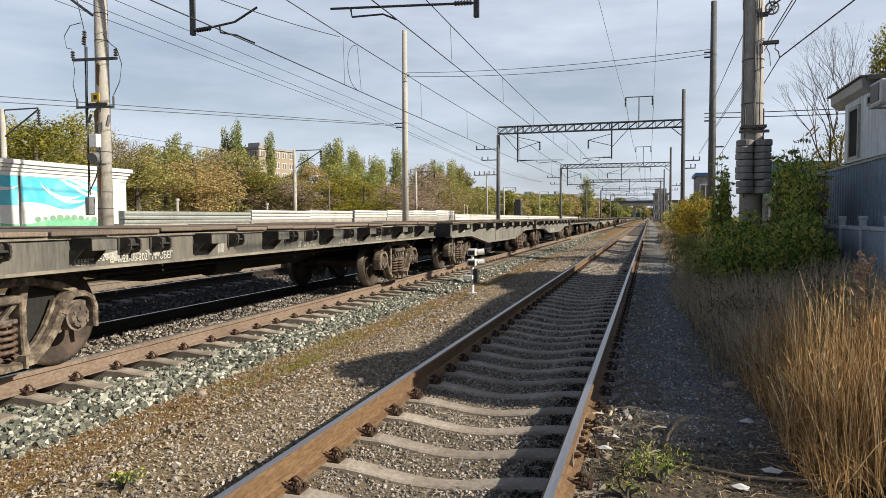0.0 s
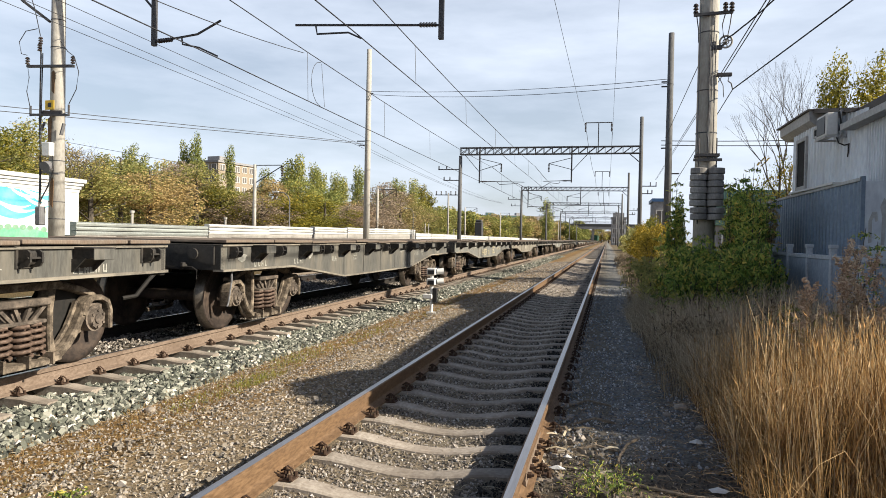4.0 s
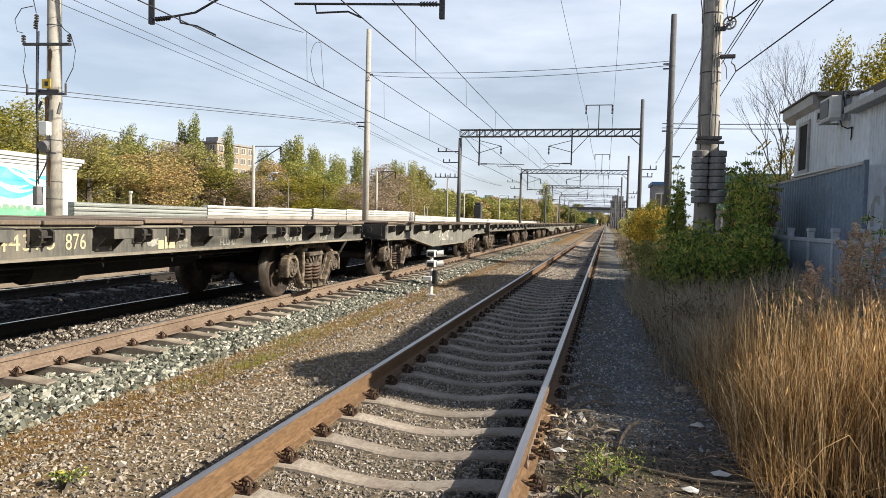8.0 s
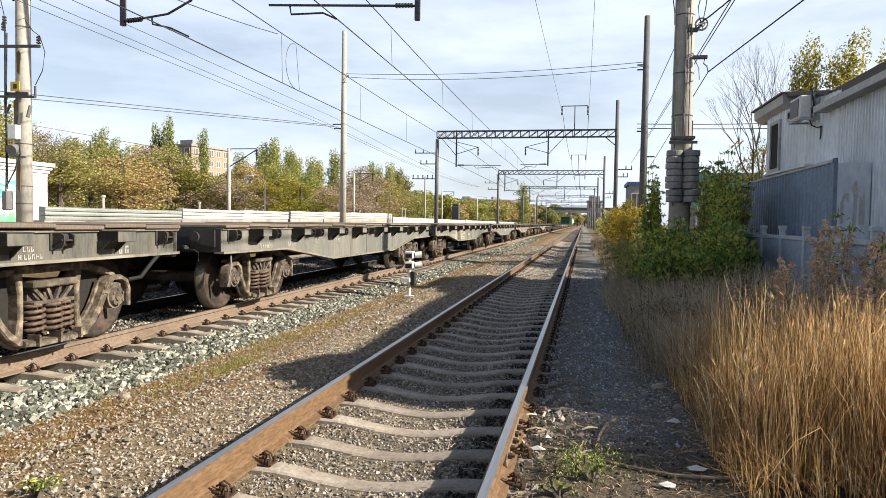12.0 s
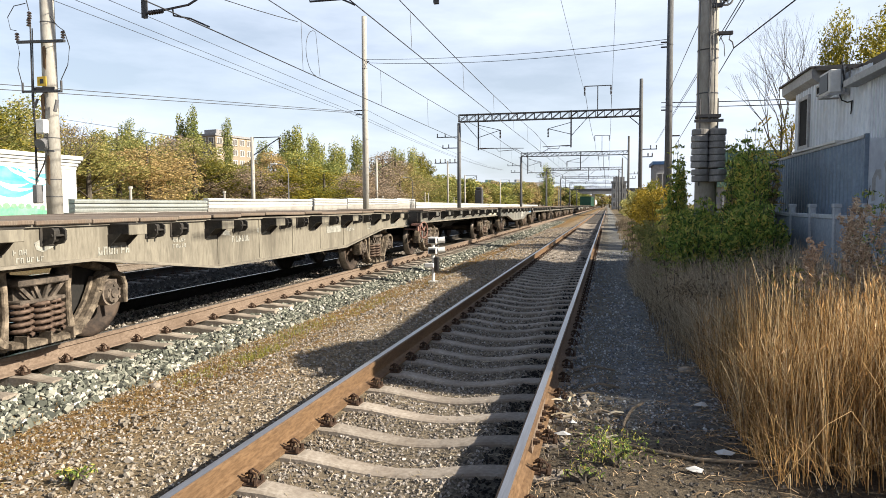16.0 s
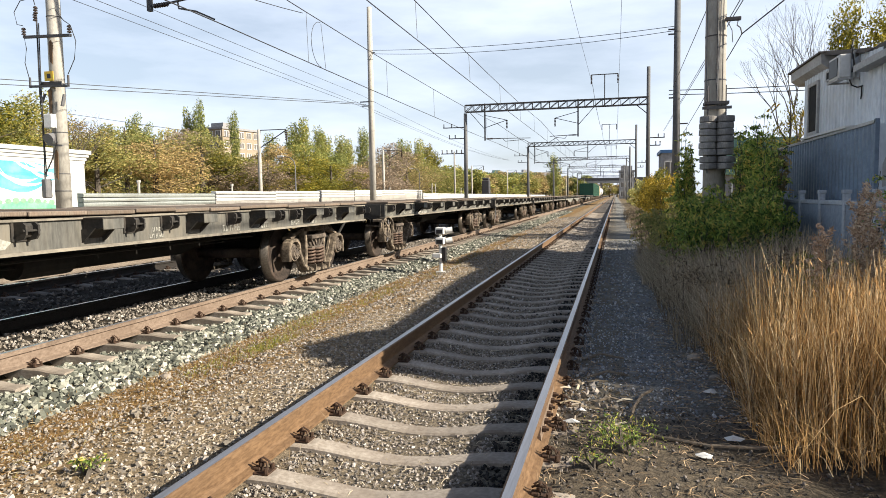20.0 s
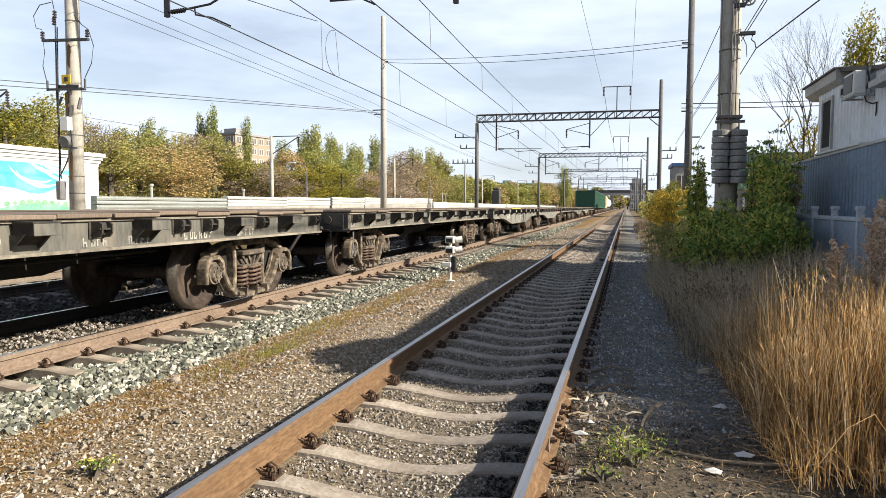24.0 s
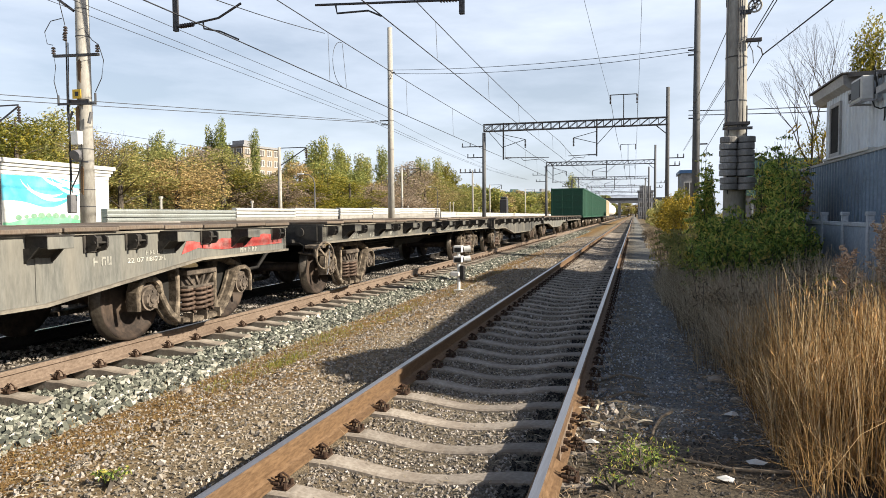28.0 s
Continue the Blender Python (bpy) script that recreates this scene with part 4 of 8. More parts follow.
        part("blue_patch", built(lambda bm: extrude(bm, [(12.64, 1.16), (13.65, 1.15), (13.6, 1.30), (13.3, 1.22), (13.2, 1.32), (12.9, 1.25)], HALF_W - 0.018, HALF_W - 0.0145, "x")), M["blue_spray"], car, "patch of light blue paint")
    if i == 21:
        part("yellow_patch", built(lambda bm: stripes(bm, 4.95, 1.33, [0.36], 0.06)), M["yellow"], car, "streak of yellow paint")
    if i == 12:
        def lines(bm):
            stripes(bm, 7.49, 1.20, [0.03, 0.05, 0.04, 0.05, 0.04, 0.05, 0.04], 0.06, 0.015)
            stripes(bm, 7.37, 1.01, [0.02, 0.02, 0.05, 0.05, 0.05, 0.05, 0.05, 0.05], 0.06, 0.018)
            for row in range(6):
                stripes(bm, 5.61 + 0.03 * (row % 2), 0.86 + 0.072 * row, [0.10, 0.16, 0.07, 0.13, 0.18, 0.10, 0.12][:6 - row % 3], 0.045, 0.03)
        part("sprayed_line", built(lines), M["letter_gold"], car, "two lines of worn yellowish letters")
        part("red_patch", built(lambda bm: (extrude(bm, [(7.08, 1.16), (7.12, 1.12), (7.20, 1.18), (7.20, 1.26), (7.14, 1.28), (7.08, 1.24)], HALF_W - 0.018, HALF_W - 0.014, "x"), extrude(bm, [(9.28, 1.06), (9.34, 1.05), (9.36, 1.18), (9.30, 1.20)], HALF_W - 0.018, HALF_W - 0.014, "x"))), M["red_paint"], car, "splashes of red paint")
        part("pale_patch", built(lambda bm: stripes(bm, 4.27, 0.86, [0.40], 0.33, 0.08)), M["letter_faint"], car, "scrubbed pale patches")
    if i == 7:
        part("gold_patch", built(lambda bm: (stripes(bm, 7.2, 1.16, [0.10, 0.05, 0.12], 0.10), stripes(bm, 7.32, 1.25, [0.2], 0.05, x=HALF_W - 0.0175))), M["letter_gold"], car, "yellow painted blotch")
    if i == 23:
        def red(bm):
            extrude(bm, [(11.4, 1.14), (11.7, 1.20), (12.2, 1.16), (12.9, 1.17), (13.7, 1.18), (13.7, 1.30), (13.2, 1.33), (12.8, 1.27), (12.2, 1.30), (11.9, 1.24), (11.5, 1.30)], HALF_W - 0.018, HALF_W - 0.014, "x")
        part("red_patch", built(red), M["red_paint"], car, "scraped splash of red paint")
        def cross(bm):
            stripes(bm, 8.30, 0.98, [0.05], 0.20)
            stripes(bm, 8.22, 1.05, [0.21], 0.05, x=HALF_W - 0.017)
        part("cross_mark", built(cross), M["letter"], car, "white painted cross")
    if i == 22:
        part("emblem", built(lambda bm: stripes(bm, 3.74, 1.02, [0.028] * 13, 0.15, 0.038)), M["letter"], car, "white painted operator emblem of plain bars")
        part("yellow_board", built(lambda bm: obox(bm, HALF_W + 0.064, HALF_W + 0.070, 4.6, 7.2, 1.445, 1.478)), M["yellow"], car, "yellow painted deck edge")
    if i == 14:
        part("pale_patch", built(lambda bm: stripes(bm, 8.6, 1.1, [0.7], 0.12)), M["letter_faint"], car)
    return car


def gondola(i, paint, n):
    """High-sided open wagon with ribbed sides."""
    L = PITCH - 1.1
    car = thing("gondola_wagon", pose(T2, PITCH * i, 0), "%s steel high-sided gondola wagon" % ("green" if paint == "green_wagon" else "cream"), "railway wagon", "wagons of the train")
    def body(bm):
        obox(bm, -1.50, 1.50, 0.55, 0.55 + L, 1.38, 4.15)
        for s in (-1, 1):
            obox(bm, s * 1.50, s * 1.58, 0.5, 0.6 + L, 4.05, 4.17)
            obox(bm, s * 1.50, s * 1.57, 0.5, 0.6 + L, 1.30, 1.44)
    b = part("body", built(body), M[paint], car)
    rib = cached(("rib", paint), lambda bm: extrude(bm, [(0.0, -0.09), (0.09, -0.05), (0.09, 0.05), (0.0, 0.09)], 1.40, 4.08, "z"), M[paint])
    for k in range(8):
        for s, turn in ((1, 0), (-1, 180)):
            part("rib", rib, None, b, at=pose(s * 1.50, 0.65 + (L - 0.2) * k / 7, 0, 0, 0, turn))
    def ends(bm):
        for y, s in ((0.55, -1), (0.55 + L, 1)):
            for z in (1.45, 2.25, 2.95, 3.55, 4.08):
                obox(bm, -1.52, 1.52, y, y + s * 0.09, z - 0.06, z + 0.06)
            for x in (-1.45, -0.5, 0.5, 1.45):
                obox(bm, x - 0.05, x + 0.05, y, y + s * 0.08, 1.40, 4.10)
    part("end_rib", built(ends), M[paint], car)
    part("centre_sill", cached("gondola_sill", lambda bm: obox(bm, -0.3, 0.3, 0.6, PITCH - 0.6, 1.0, 1.38), M["underframe"]), None, car)
    for turn in (0, 180):
        part("coupler", coupler_mesh(), None, car, at=pose(0, 0, 0) if not turn else pose(0, PITCH, 0, 0, 0, 180))
    for y in BOGIES:
        bogie(car, y)
    return car


def tank_wagon(i):
    car = thing("tank_wagon", pose(T2, PITCH * i, 0), "white cylindrical tank wagon on black frame", "railway wagon", "wagons of the train")
    def shell(bm):
        prof = [(0.0, 0.75), (0.9, 0.85), (1.35, 1.1), (1.5, 1.4), (1.5, PITCH - 1.4), (1.35, PITCH - 1.1), (0.9, PITCH - 0.85), (0.0, PITCH - 0.75)]
        lathe(bm, prof, (0, 0, 2.75), (0, 1, 0), 28)
        rod(bm, (0, PITCH / 2, 4.1), (0, PITCH / 2, 4.6), 0.45, seg=16)
    part("tank", built(shell), M["white"], car, smooth=True)
    part("centre_sill", CACHE["gondola_sill"], None, car)
    for y in BOGIES:
        bogie(car, y)
    return car


CARS_BUILT = [flatcar(i, *c) for i, c in enumerate(CARS)]
for i in range(28, 33):
    CARS_BUILT.append(gondola(i, "green_wagon" if i < 32 else "cream_wagon", i))
for i in range(33, 37):
    CARS_BUILT.append(tank_wagon(i))


# ---- masts, gantries and wires ----
def mast(at, top, r0, r1, label, material="concrete", name="catenary_mast", bands=()):
    x, y = at
    m = thing(name, pose(x, y, -0.3), label, "mast", "masts along the railway")
    part("shaft", built(lambda bm: rod(bm, (0, 0, 0), (0, 0, top + 0.3), r0, r1, 20)), M[material], m, smooth=True)
    for z in bands:
        r = r0 + (r1 - r0) * (z + 0.3) / (top + 0.3)
        part("clamp_band", built(lambda bm: rod(bm, (0, 0, z + 0.285), (0, 0, z + 0.31), r + 0.008, seg=16)), M["steel"], m)
    return m


def insulator(bm, a, b, r=0.07, n=6):
    """A string of sheds between two points."""
    a, b = Vector(a), Vector(b)
    rod(bm, a, b, r * 0.35, seg=8)
    for i in range(n):
        p = a.lerp(b, (i + 0.5) / n)
        d = (b - a).normalized() * (b - a).length / n * 0.28
        rod(bm, p - d, p + d, r, r * 0.75, 10)


def gantry(y, xl, xr, z0, z1, name_label, drops, mast_r_top, mast_l_top, t_post=None, yl=None, with_masts=True):
    """A lattice beam across the tracks between two masts, with posts hanging from it that hold the arms."""
    yl = y if yl is None else yl
    g = thing("catenary_gantry", pose(0, 0, 0), name_label, "gantry", "gantries over the tracks")
    def P(x, z, dy=0.0):
        f = (x - xr) / (xl - xr)
        return (x, y + (yl - y) * f + dy, z)
    def chords(bm):
        for dy in (-0.22, 0.22):
            bar(bm, P(xl, z0, dy), P(xr, z0, dy), 0.09, 0.09)
            bar(bm, P(xl, z1, dy), P(xr, z1, dy), 0.09, 0.09)
    part("chord", built(chords), M["steel"], g)
    n = int((xr - xl) / 0.75)
    for i in range(n):
        a = xl + (xr - xl) * i / n
        b = xl + (xr - xl) * (i + 1) / n
        part("lattice", built(lambda bm: [(bar(bm, P(a, z0, dy), P(a, z1, dy), 0.05, 0.05), bar(bm, P(a, z0, dy), P(b, z1, dy), 0.05, 0.05)) for dy in (-0.22, 0.22)]), M["steel"], g)
    if with_masts:
        for x, top, r in ((xl, mast_l_top, 0.20), (xr, mast_r_top, 0.19)):
            part("mast", built(lambda bm: rod(bm, P(x, -0.3, 0), P(x, top, 0), r, r * 0.8, 16)), M["mast_dark"], g, smooth=True)
        part("bracket", built(lambda bm: bar(bm, P(xr + 0.05, z0 - 0.9), P(xr - 1.0, z0), 0.07, 0.07)), M["steel"], g)
        # side arms with pin insulators on both masts
        for xm, s, ln, zs in ((xl, -1, 2.1, (z0 - 1.35, z0 - 2.35)), (xr, 1, 1.35, (z0 - 2.85, z0 - 3.5))):
            for k, z in enumerate(zs):
                a = part("side_arm", built(lambda bm: bar(bm, P(xm, z), P(xm + s * ln * (1 - 0.25 * k), z), 0.08, 0.08)), M["steel"], g)
                for f in (0.62, 0.97):
                    part("insulator", built(lambda bm: insulator(bm, P(xm + s * ln * (1 - 0.25 * k) * f, z + 0.04), P(xm + s * ln * (1 - 0.25 * k) * f, z + 0.34), 0.07, 3)), M["insulator"], a)
    for xd, zd, arms, *fixed in drops:
        d = part("drop_post", built(lambda bm: bar(bm, P(xd, z1 + 0.1), P(xd, zd), 0.12, 0.12)), M["steel"], g)
        s = 1 if arms > xd else -1
        part("brace", built(lambda bm: bar(bm, P(xd, zd + 1.0), P(xd - s * 1.4, z0), 0.05, 0.05)), M["steel"], d)
        if fixed:
            # registration arm and hanging steady arm, each a line of (x, z)
            line, steady = fixed
            part("arm", built(lambda bm: tube(bm, [P(*q) for q in line], 0.032, 8)), M["steel"], d)
            part("steady_arm", built(lambda bm: tube(bm, [P(*q) for q in steady], 0.026, 6)), M["steel"], d)
            part("insulator", built(lambda bm: insulator(bm, P(line[0][0] + s * 0.12, line[0][1] + 0.02), P(line[0][0] + s * 0.58, line[0][1] + 0.04), 0.07)), M["insulator"], d)
            continue
        part("arm", built(lambda bm: (rod(bm, P(xd, zd + 0.15), P(xd + (arms - xd) * 0.35, zd + 0.15), 0.04, seg=8), rod(bm, P(xd + (arms - xd) * 0.35, zd + 0.15), P(arms, zd + 0.10), 0.03, seg=8),
                                      tube(bm, [P(xd + (arms - xd) * 0.4, zd + 0.10), P(xd + (arms - xd) * 0.45, zd - 0.12), P(arms - s * 0.6, zd - 0.02), P(arms + s * 0.3, zd - 0.55)], 0.028, 6))), M["steel"], d)
        part("upper_arm", built(lambda bm: (bar(bm, P(xd, z0 - 0.35), P(xd + s * 2.0, z0 - 0.85), 0.05, 0.05), bar(bm, P(xd, zd + 1.15), P(xd + s * 2.0, z0 - 0.85), 0.05, 0.05))), M["steel"], d)
        part("insulator", built(lambda bm: insulator(bm, P(xd + s * 2.0, z0 - 0.85), P(xd + s * 2.0, z0 - 1.6), 0.09)), M["insulator"], d)
        part("insulator", built(lambda bm: insulator(bm, P(xd + s * 0.15, zd + 0.15), P(xd + s * 0.75, zd + 0.15), 0.08)), M["insulator"], d)
    if t_post:
        xp, zt, span = t_post
        p = part("top_post", built(lambda bm: (bar(bm, P(xp, z0), P(xp, zt), 0.08, 0.08), bar(bm, P(xp - span / 2, zt), P(xp + span / 2, zt), 0.07, 0.07))), M["steel"], g)
        for s in (-1, 1):
            part("insulator", built(lambda bm: insulator(bm, P(xp + s * span / 2, zt), P(xp + s * span / 2, zt - 0.8), 0.09, 7)), M["insulator"], p)
    return g


def away(x, z, k):
    """A place k times as far from the eye on the same line, as seen along the track."""
    return x * k, 1.578 + (z - 1.578) * k


K1 = 62 / 57.0
gantry(62, -12.2 * K1, 2.5 * K1, away(0, 8.60, K1)[1], away(0, 9.16, K1)[1], "dark steel lattice gantry on grey concrete masts over the tracks",
       [(-10.55 * K1, away(0, 6.2, K1)[1], -6.76 * K1), (-2.93 * K1, away(0, 6.27, K1)[1], -5.2 * K1)], away(0, 11.5, K1)[1], away(0, 8.5, K1)[1], (-0.85 * K1, away(0, 11.1, K1)[1], 2.05 * K1))
gantry(105.5, -12.9, 2.95, 9.0, 9.55, "dark steel lattice gantry on concrete masts, farther along", [(-11.9, 6.4, -7.6), (-4.0, 6.8, -6.2)], 11.7, 9.0, (-0.9, 11.9, 2.1))
for y, lab in ((150, "third"), (196, "fourth"), (245, "fifth"), (300, "sixth")):
    gantry(y, -12.9, 2.95, 9.0, 9.55, "distant dark steel lattice gantry over the tracks", [(-11.5, 6.4, -7.6), (-4.0, 6.8, -6.2)], 11.5, 9.0, (-0.9, 11.9, 2.1))
# the near gantry: its beam is above the view, its posts hang into it
gantry(16.5, -15.75, 2.15, 9.3, 9.9, "steel lattice gantry beam between two thick concrete masts", [(-12.47, 6.79, -10.2, [(-12.45, 6.90), (-11.08, 7.04), (-10.36, 7.37)], [(-11.58, 6.99), (-11.55, 6.79), (-11.02, 6.67), (-10.45, 6.41)]),
        (-4.12, 6.52, -6.4, [(-4.12, 6.87), (-8.11, 7.11)], [(-7.53, 7.07), (-7.49, 6.84), (-6.61, 6.83), (-6.25, 6.66)])], 0, 0, None, 17.0, False)

thick = mast((2.15, 16.5), 12.0, 0.245, 0.19, "thick pale concrete mast with hanging balance weights", "concrete", bands=(4.05, 5.0, 6.3))


def weights():
    t = thing("balance_weights", pose(2.15, 16.5 - 0.33, 0), "two hanging stacks of grey cast tension weights", "weight stack")
    for x0 in (-0.185, 0.185):
        z = 2.08
        part("rod", built(lambda bm: rod(bm, (x0, 0, 2.0), (x0, 0, 3.9), 0.015, seg=6)), M["steel"], t)
        for k in range(8):
            h = 0.140
            dx = random.uniform(-0.012, 0.012) + (0.015 if k < 2 else 0)
            part("weight_disc", cached("weight_disc", lambda bm: (rod(bm, (0, 0, 0.006), (0, 0, 0.020), 0.165, 0.180, 20), rod(bm, (0, 0, 0.020), (0, 0, 0.128), 0.180, 0.177, 20), rod(bm, (0, 0, 0.128), (0, 0, 0.138), 0.177, 0.165, 20)), M["weight"]), None, t, at=pose(x0 + dx, random.uniform(-0.01, 0.01), z, random.uniform(-1, 1), random.uniform(-1, 1), 0))
            z += h + (0.02 if k == 1 else 0.003)
    part("yoke", built(lambda bm: (bar(bm, (-0.3, 0, 3.42), (0.3, 0, 3.42), 0.05, 0.06), rod(bm, (0, 0, 3.42), (0, 0.05, 6.2), 0.012, seg=6), rod(bm, (0.1, 0, 3.42), (0.12, 0.05, 6.2), 0.01, seg=6), obox(bm, -0.25, 0.25, -0.02, 0.35, 3.50, 3.56))), M["steel"], t)
    part("pulley", built(lambda bm: (ring(bm, (0.33, 0.1, 6.04), (0.25, 1, 0), 0.13, 0.022, 22, 6), ring(bm, (0.33, 0.1, 6.04), (0.25, 1, 0), 0.06, 0.012, 16, 5),
                                     *(bar(bm, (0.33, 0.1, 6.04), (0.33 + 0.13 * math.cos(q), 0.1, 6.04 + 0.13 * math.sin(q)), 0.02, 0.02) for q in (0.3, 1.87, 3.44, 5.0)), rod(bm, (0.33, 0.04, 6.04), (0.33, 0.16, 6.04), 0.03, seg=10))), M["concrete"], t, "pale spoked pulley wheel")
    part("pulley_arm", built(lambda bm: (obox(bm, 0.02, 0.26, 0.08, 0.18, 5.88, 5.97, 0.01), bar(bm, (0.24, 0.13, 5.93), (0.33, 0.12, 6.04), 0.04, 0.05))), M["steel"], t)


weights()

tall = mast((2.75, 34.0), 11.4, 0.19, 0.13, "slender dark grey concrete mast with cross wires", "mast_dark", bands=(9.0, 6.2))
for x, z in ((-0.35, 6.3), (0.5, 5.1), (-0.4, 9.2), (-0.4, 9.42)):
    part("bracket", built(lambda bm: bar(bm, (0, 0, z), (x, 0, z), 0.06, 0.06)), M["steel"], tall)
middle = mast((-14.4, 40.0), 13.0, 0.21, 0.145, "tall pale concrete mast standing behind the train", "concrete", bands=(7.4, 9.9, 10.4))
for x, z in ((-0.7, 7.7), (-0.6, 7.45), (0.3, 10.6)):
    part("bracket", built(lambda bm: bar(bm, (0, 0, z), (x, 0, z), 0.06, 0.06)), M["steel"], middle)


def left_mast():
    m = mast((-15.75, 17.0), 12.0, 0.225, 0.17, "thick concrete mast with cross arms, insulators and cable boxes", "concrete", bands=(1.9, 2.4, 3.6, 5.0, 6.9, 7.7))
    for q in (((-0.80, -0.28, 6.63), (0.80, -0.28, 6.58), 0.09, 0.07), ((-0.68, -0.28, 5.22), (0.64, -0.28, 5.18), 0.08, 0.06), ((-0.35, -0.22, 5.27), (0.35, -0.22, 5.27), 0.05, 0.12), ((-0.20, -0.1, 7.95), (-1.1, -0.2, 8.6), 0.07, 0.07)):
        part("cross_arm", built(lambda bm: bar(bm, *q)), M["steel"], m)
    for x in (-0.68, 0.64):
        part("pin", built(lambda bm: rod(bm, (x, -0.28, 5.18), (x, -0.28, 5.48), 0.03, seg=8)), M["steel"], m)
    for z0, z1, xs in ((5.9, 6.5, 0.05), (4.45, 5.15, -0.06), (2.6, 3.4, 0.04)):
        part("rust_streak", built(lambda bm: extrude(bm, [(xs - 0.05, z0), (xs + 0.03, z0 - 0.08), (xs + 0.06, z1 - 0.1), (xs + 0.02, z1), (xs - 0.06, z1 - 0.05)], -0.235, -0.215, "y")), M["rust_rail"], m, "brown rust run-off on the mast")
    for x, z in ((-0.80, 6.68), (0.76, 6.64), (-0.35, 7.25), (-0.38, 7.05)):
        part("insulator", built(lambda bm: (insulator(bm, (x, -0.28, z), (x, -0.28, z + 0.22), 0.065, 3))), M["insulator"], m)
    def loops(bm):
        tube(bm, [(-0.80, -0.3, 6.95), (-1.0, -0.3, 7.0), (-1.08, -0.3, 7.35), (-0.85, -0.3, 7.65), (-0.45, -0.3, 7.7)], 0.012)
        tube(bm, [(-0.78, -0.3, 6.65), (-0.72, -0.3, 6.3), (-0.80, -0.3, 5.9), (-0.68, -0.3, 5.45)], 0.012)
        tube(bm, [(0.35, -0.3, 7.3), (0.6, -0.3, 7.0), (0.82, -0.3, 6.85), (0.98, -0.3, 6.4), (0.9, -0.3, 5.9), (0.66, -0.3, 5.5)], 0.012)
        tube(bm, [(-0.36, -0.25, 7.2), (-0.36, -0.28, 5.0), (-0.33, -0.28, 3.5), (-0.36, -0.28, 2.2)], 0.022)
        tube(bm, [(-0.30, -0.25, 7.0), (-0.31, -0.28, 5.0), (-0.29, -0.28, 2.6)], 0.016)
        tube(bm, [(-0.1, -0.25, 4.3), (0.12, -0.3, 4.0), (0.15, -0.3, 3.6), (-0.05, -0.3, 3.1), (-0.3, -0.3, 2.7)], 0.02)
        tube(bm, [(-0.9, -0.3, 9.2), (-0.55, -0.3, 8.3), (-0.36, -0.28, 7.5)], 0.012)
    part("cable", built(loops), M["wire"], m)
    part("number_sign", built(lambda bm: obox(bm, -0.16, 0.14, -0.30, -0.27, 5.35, 5.62, 0.004)), M["yellow"], m, "small yellow sign plate")
    part("sign_bar", built(lambda bm: obox(bm, -0.06, 0.06, -0.305, -0.301, 5.42, 5.55)), M["black"], m)
    part("lamp_box", built(lambda bm: (obox(bm, -0.16, 0.12, -0.42, -0.22, 4.0, 4.4, 0.02))), M["white"], m, "white equipment box")
    part("floodlight", built(lambda bm: (rod(bm, (0.0, -0.25, 3.78), (0.02, -0.48, 3.68), 0.10, 0.16, 12), rod(bm, (0, -0.2, 3.8), (0, -0.2, 3.6), 0.03, seg=6))), M["cable"], m)
    part("bracket", built(lambda bm: (bar(bm, (-0.35, -0.24, 4.75), (-0.22, -0.24, 5.0), 0.08, 0.03), bar(bm, (0.35, -0.24, 4.62), (0.45, -0.24, 4.95), 0.10, 0.04), bar(bm, (-0.3, -0.25, 3.55), (0.3, -0.25, 3.5), 0.05, 0.05))), M["cable"], m)
    part("meter_box", built(lambda bm: obox(bm, -0.42, -0.22, -0.38, -0.15, 2.0, 2.55, 0.03)), M["cable"], m, "grey cable box")


left_mast()


def wire(a, b, sag=0.3, r=0.012, n=14, label="overhead wire", material="wire", droppers=None):
    a, b = Vector(a), Vector(b)
    pts = []
    for i in range(n + 1):
        f = i / n
        p = a.lerp(b, f)
        p.z -= sag * 4 * f * (1 - f)
        pts.append(p)
    w = part("wire", built(lambda bm: tube(bm, pts, r, 5)), M[material])
    tagged(w, label, "wire", "overhead wires")
    return w, pts


SPANS = [-32, 16.6, 62, 105.5, 150, 196, 245, 300, 360]
for xc, zc, zm, xm in ((-6.4, 6.8, 8.1, -6.4), (-10.2, 6.25, 8.05, -10.3)):
    for k, (y0, y1) in enumerate(zip(SPANS, SPANS[1:])):
        thick_r = 0.016 if y0 < 60 else 0.022
        c, cp = wire((xc, y0, zc), (xc, y1, zc), 0.05, thick_r, 8, "contact wire over the railway track")
        m, mp = wire((xm, y0, zm), (xm, y1, zm), 0.22, thick_r, 16, "messenger wire over the railway track")
        if y0 < 110:
            for j in (2, 5, 8, 11, 14):
                p = mp[j]
                part("dropper", built(lambda bm: rod(bm, p, (p.x + 0.05 * (j % 3 - 1), p.y, zc), 0.008, seg=4)), M["wire"], c)
wire((-10.3, 10, 6.7), (-10.3, 22.0, 7.85), 0.15, 0.012, 8, "slack wire at the messenger")
loop = wire((-10.3, 23.5, 7.85), (-10.2, 23.6, 6.28), 0.0, 0.008, 2, "bent jumper loop between two wires")[0]
part("bow", built(lambda bm: tube(bm, [(-10.28, 23.4 - 0.8 * math.sin(math.pi * k / 12), 7.86 - 1.58 * (0.5 - 0.5 * math.cos(math.pi * k / 12))) for k in range(13)], 0.010)), M["wire"], loop)
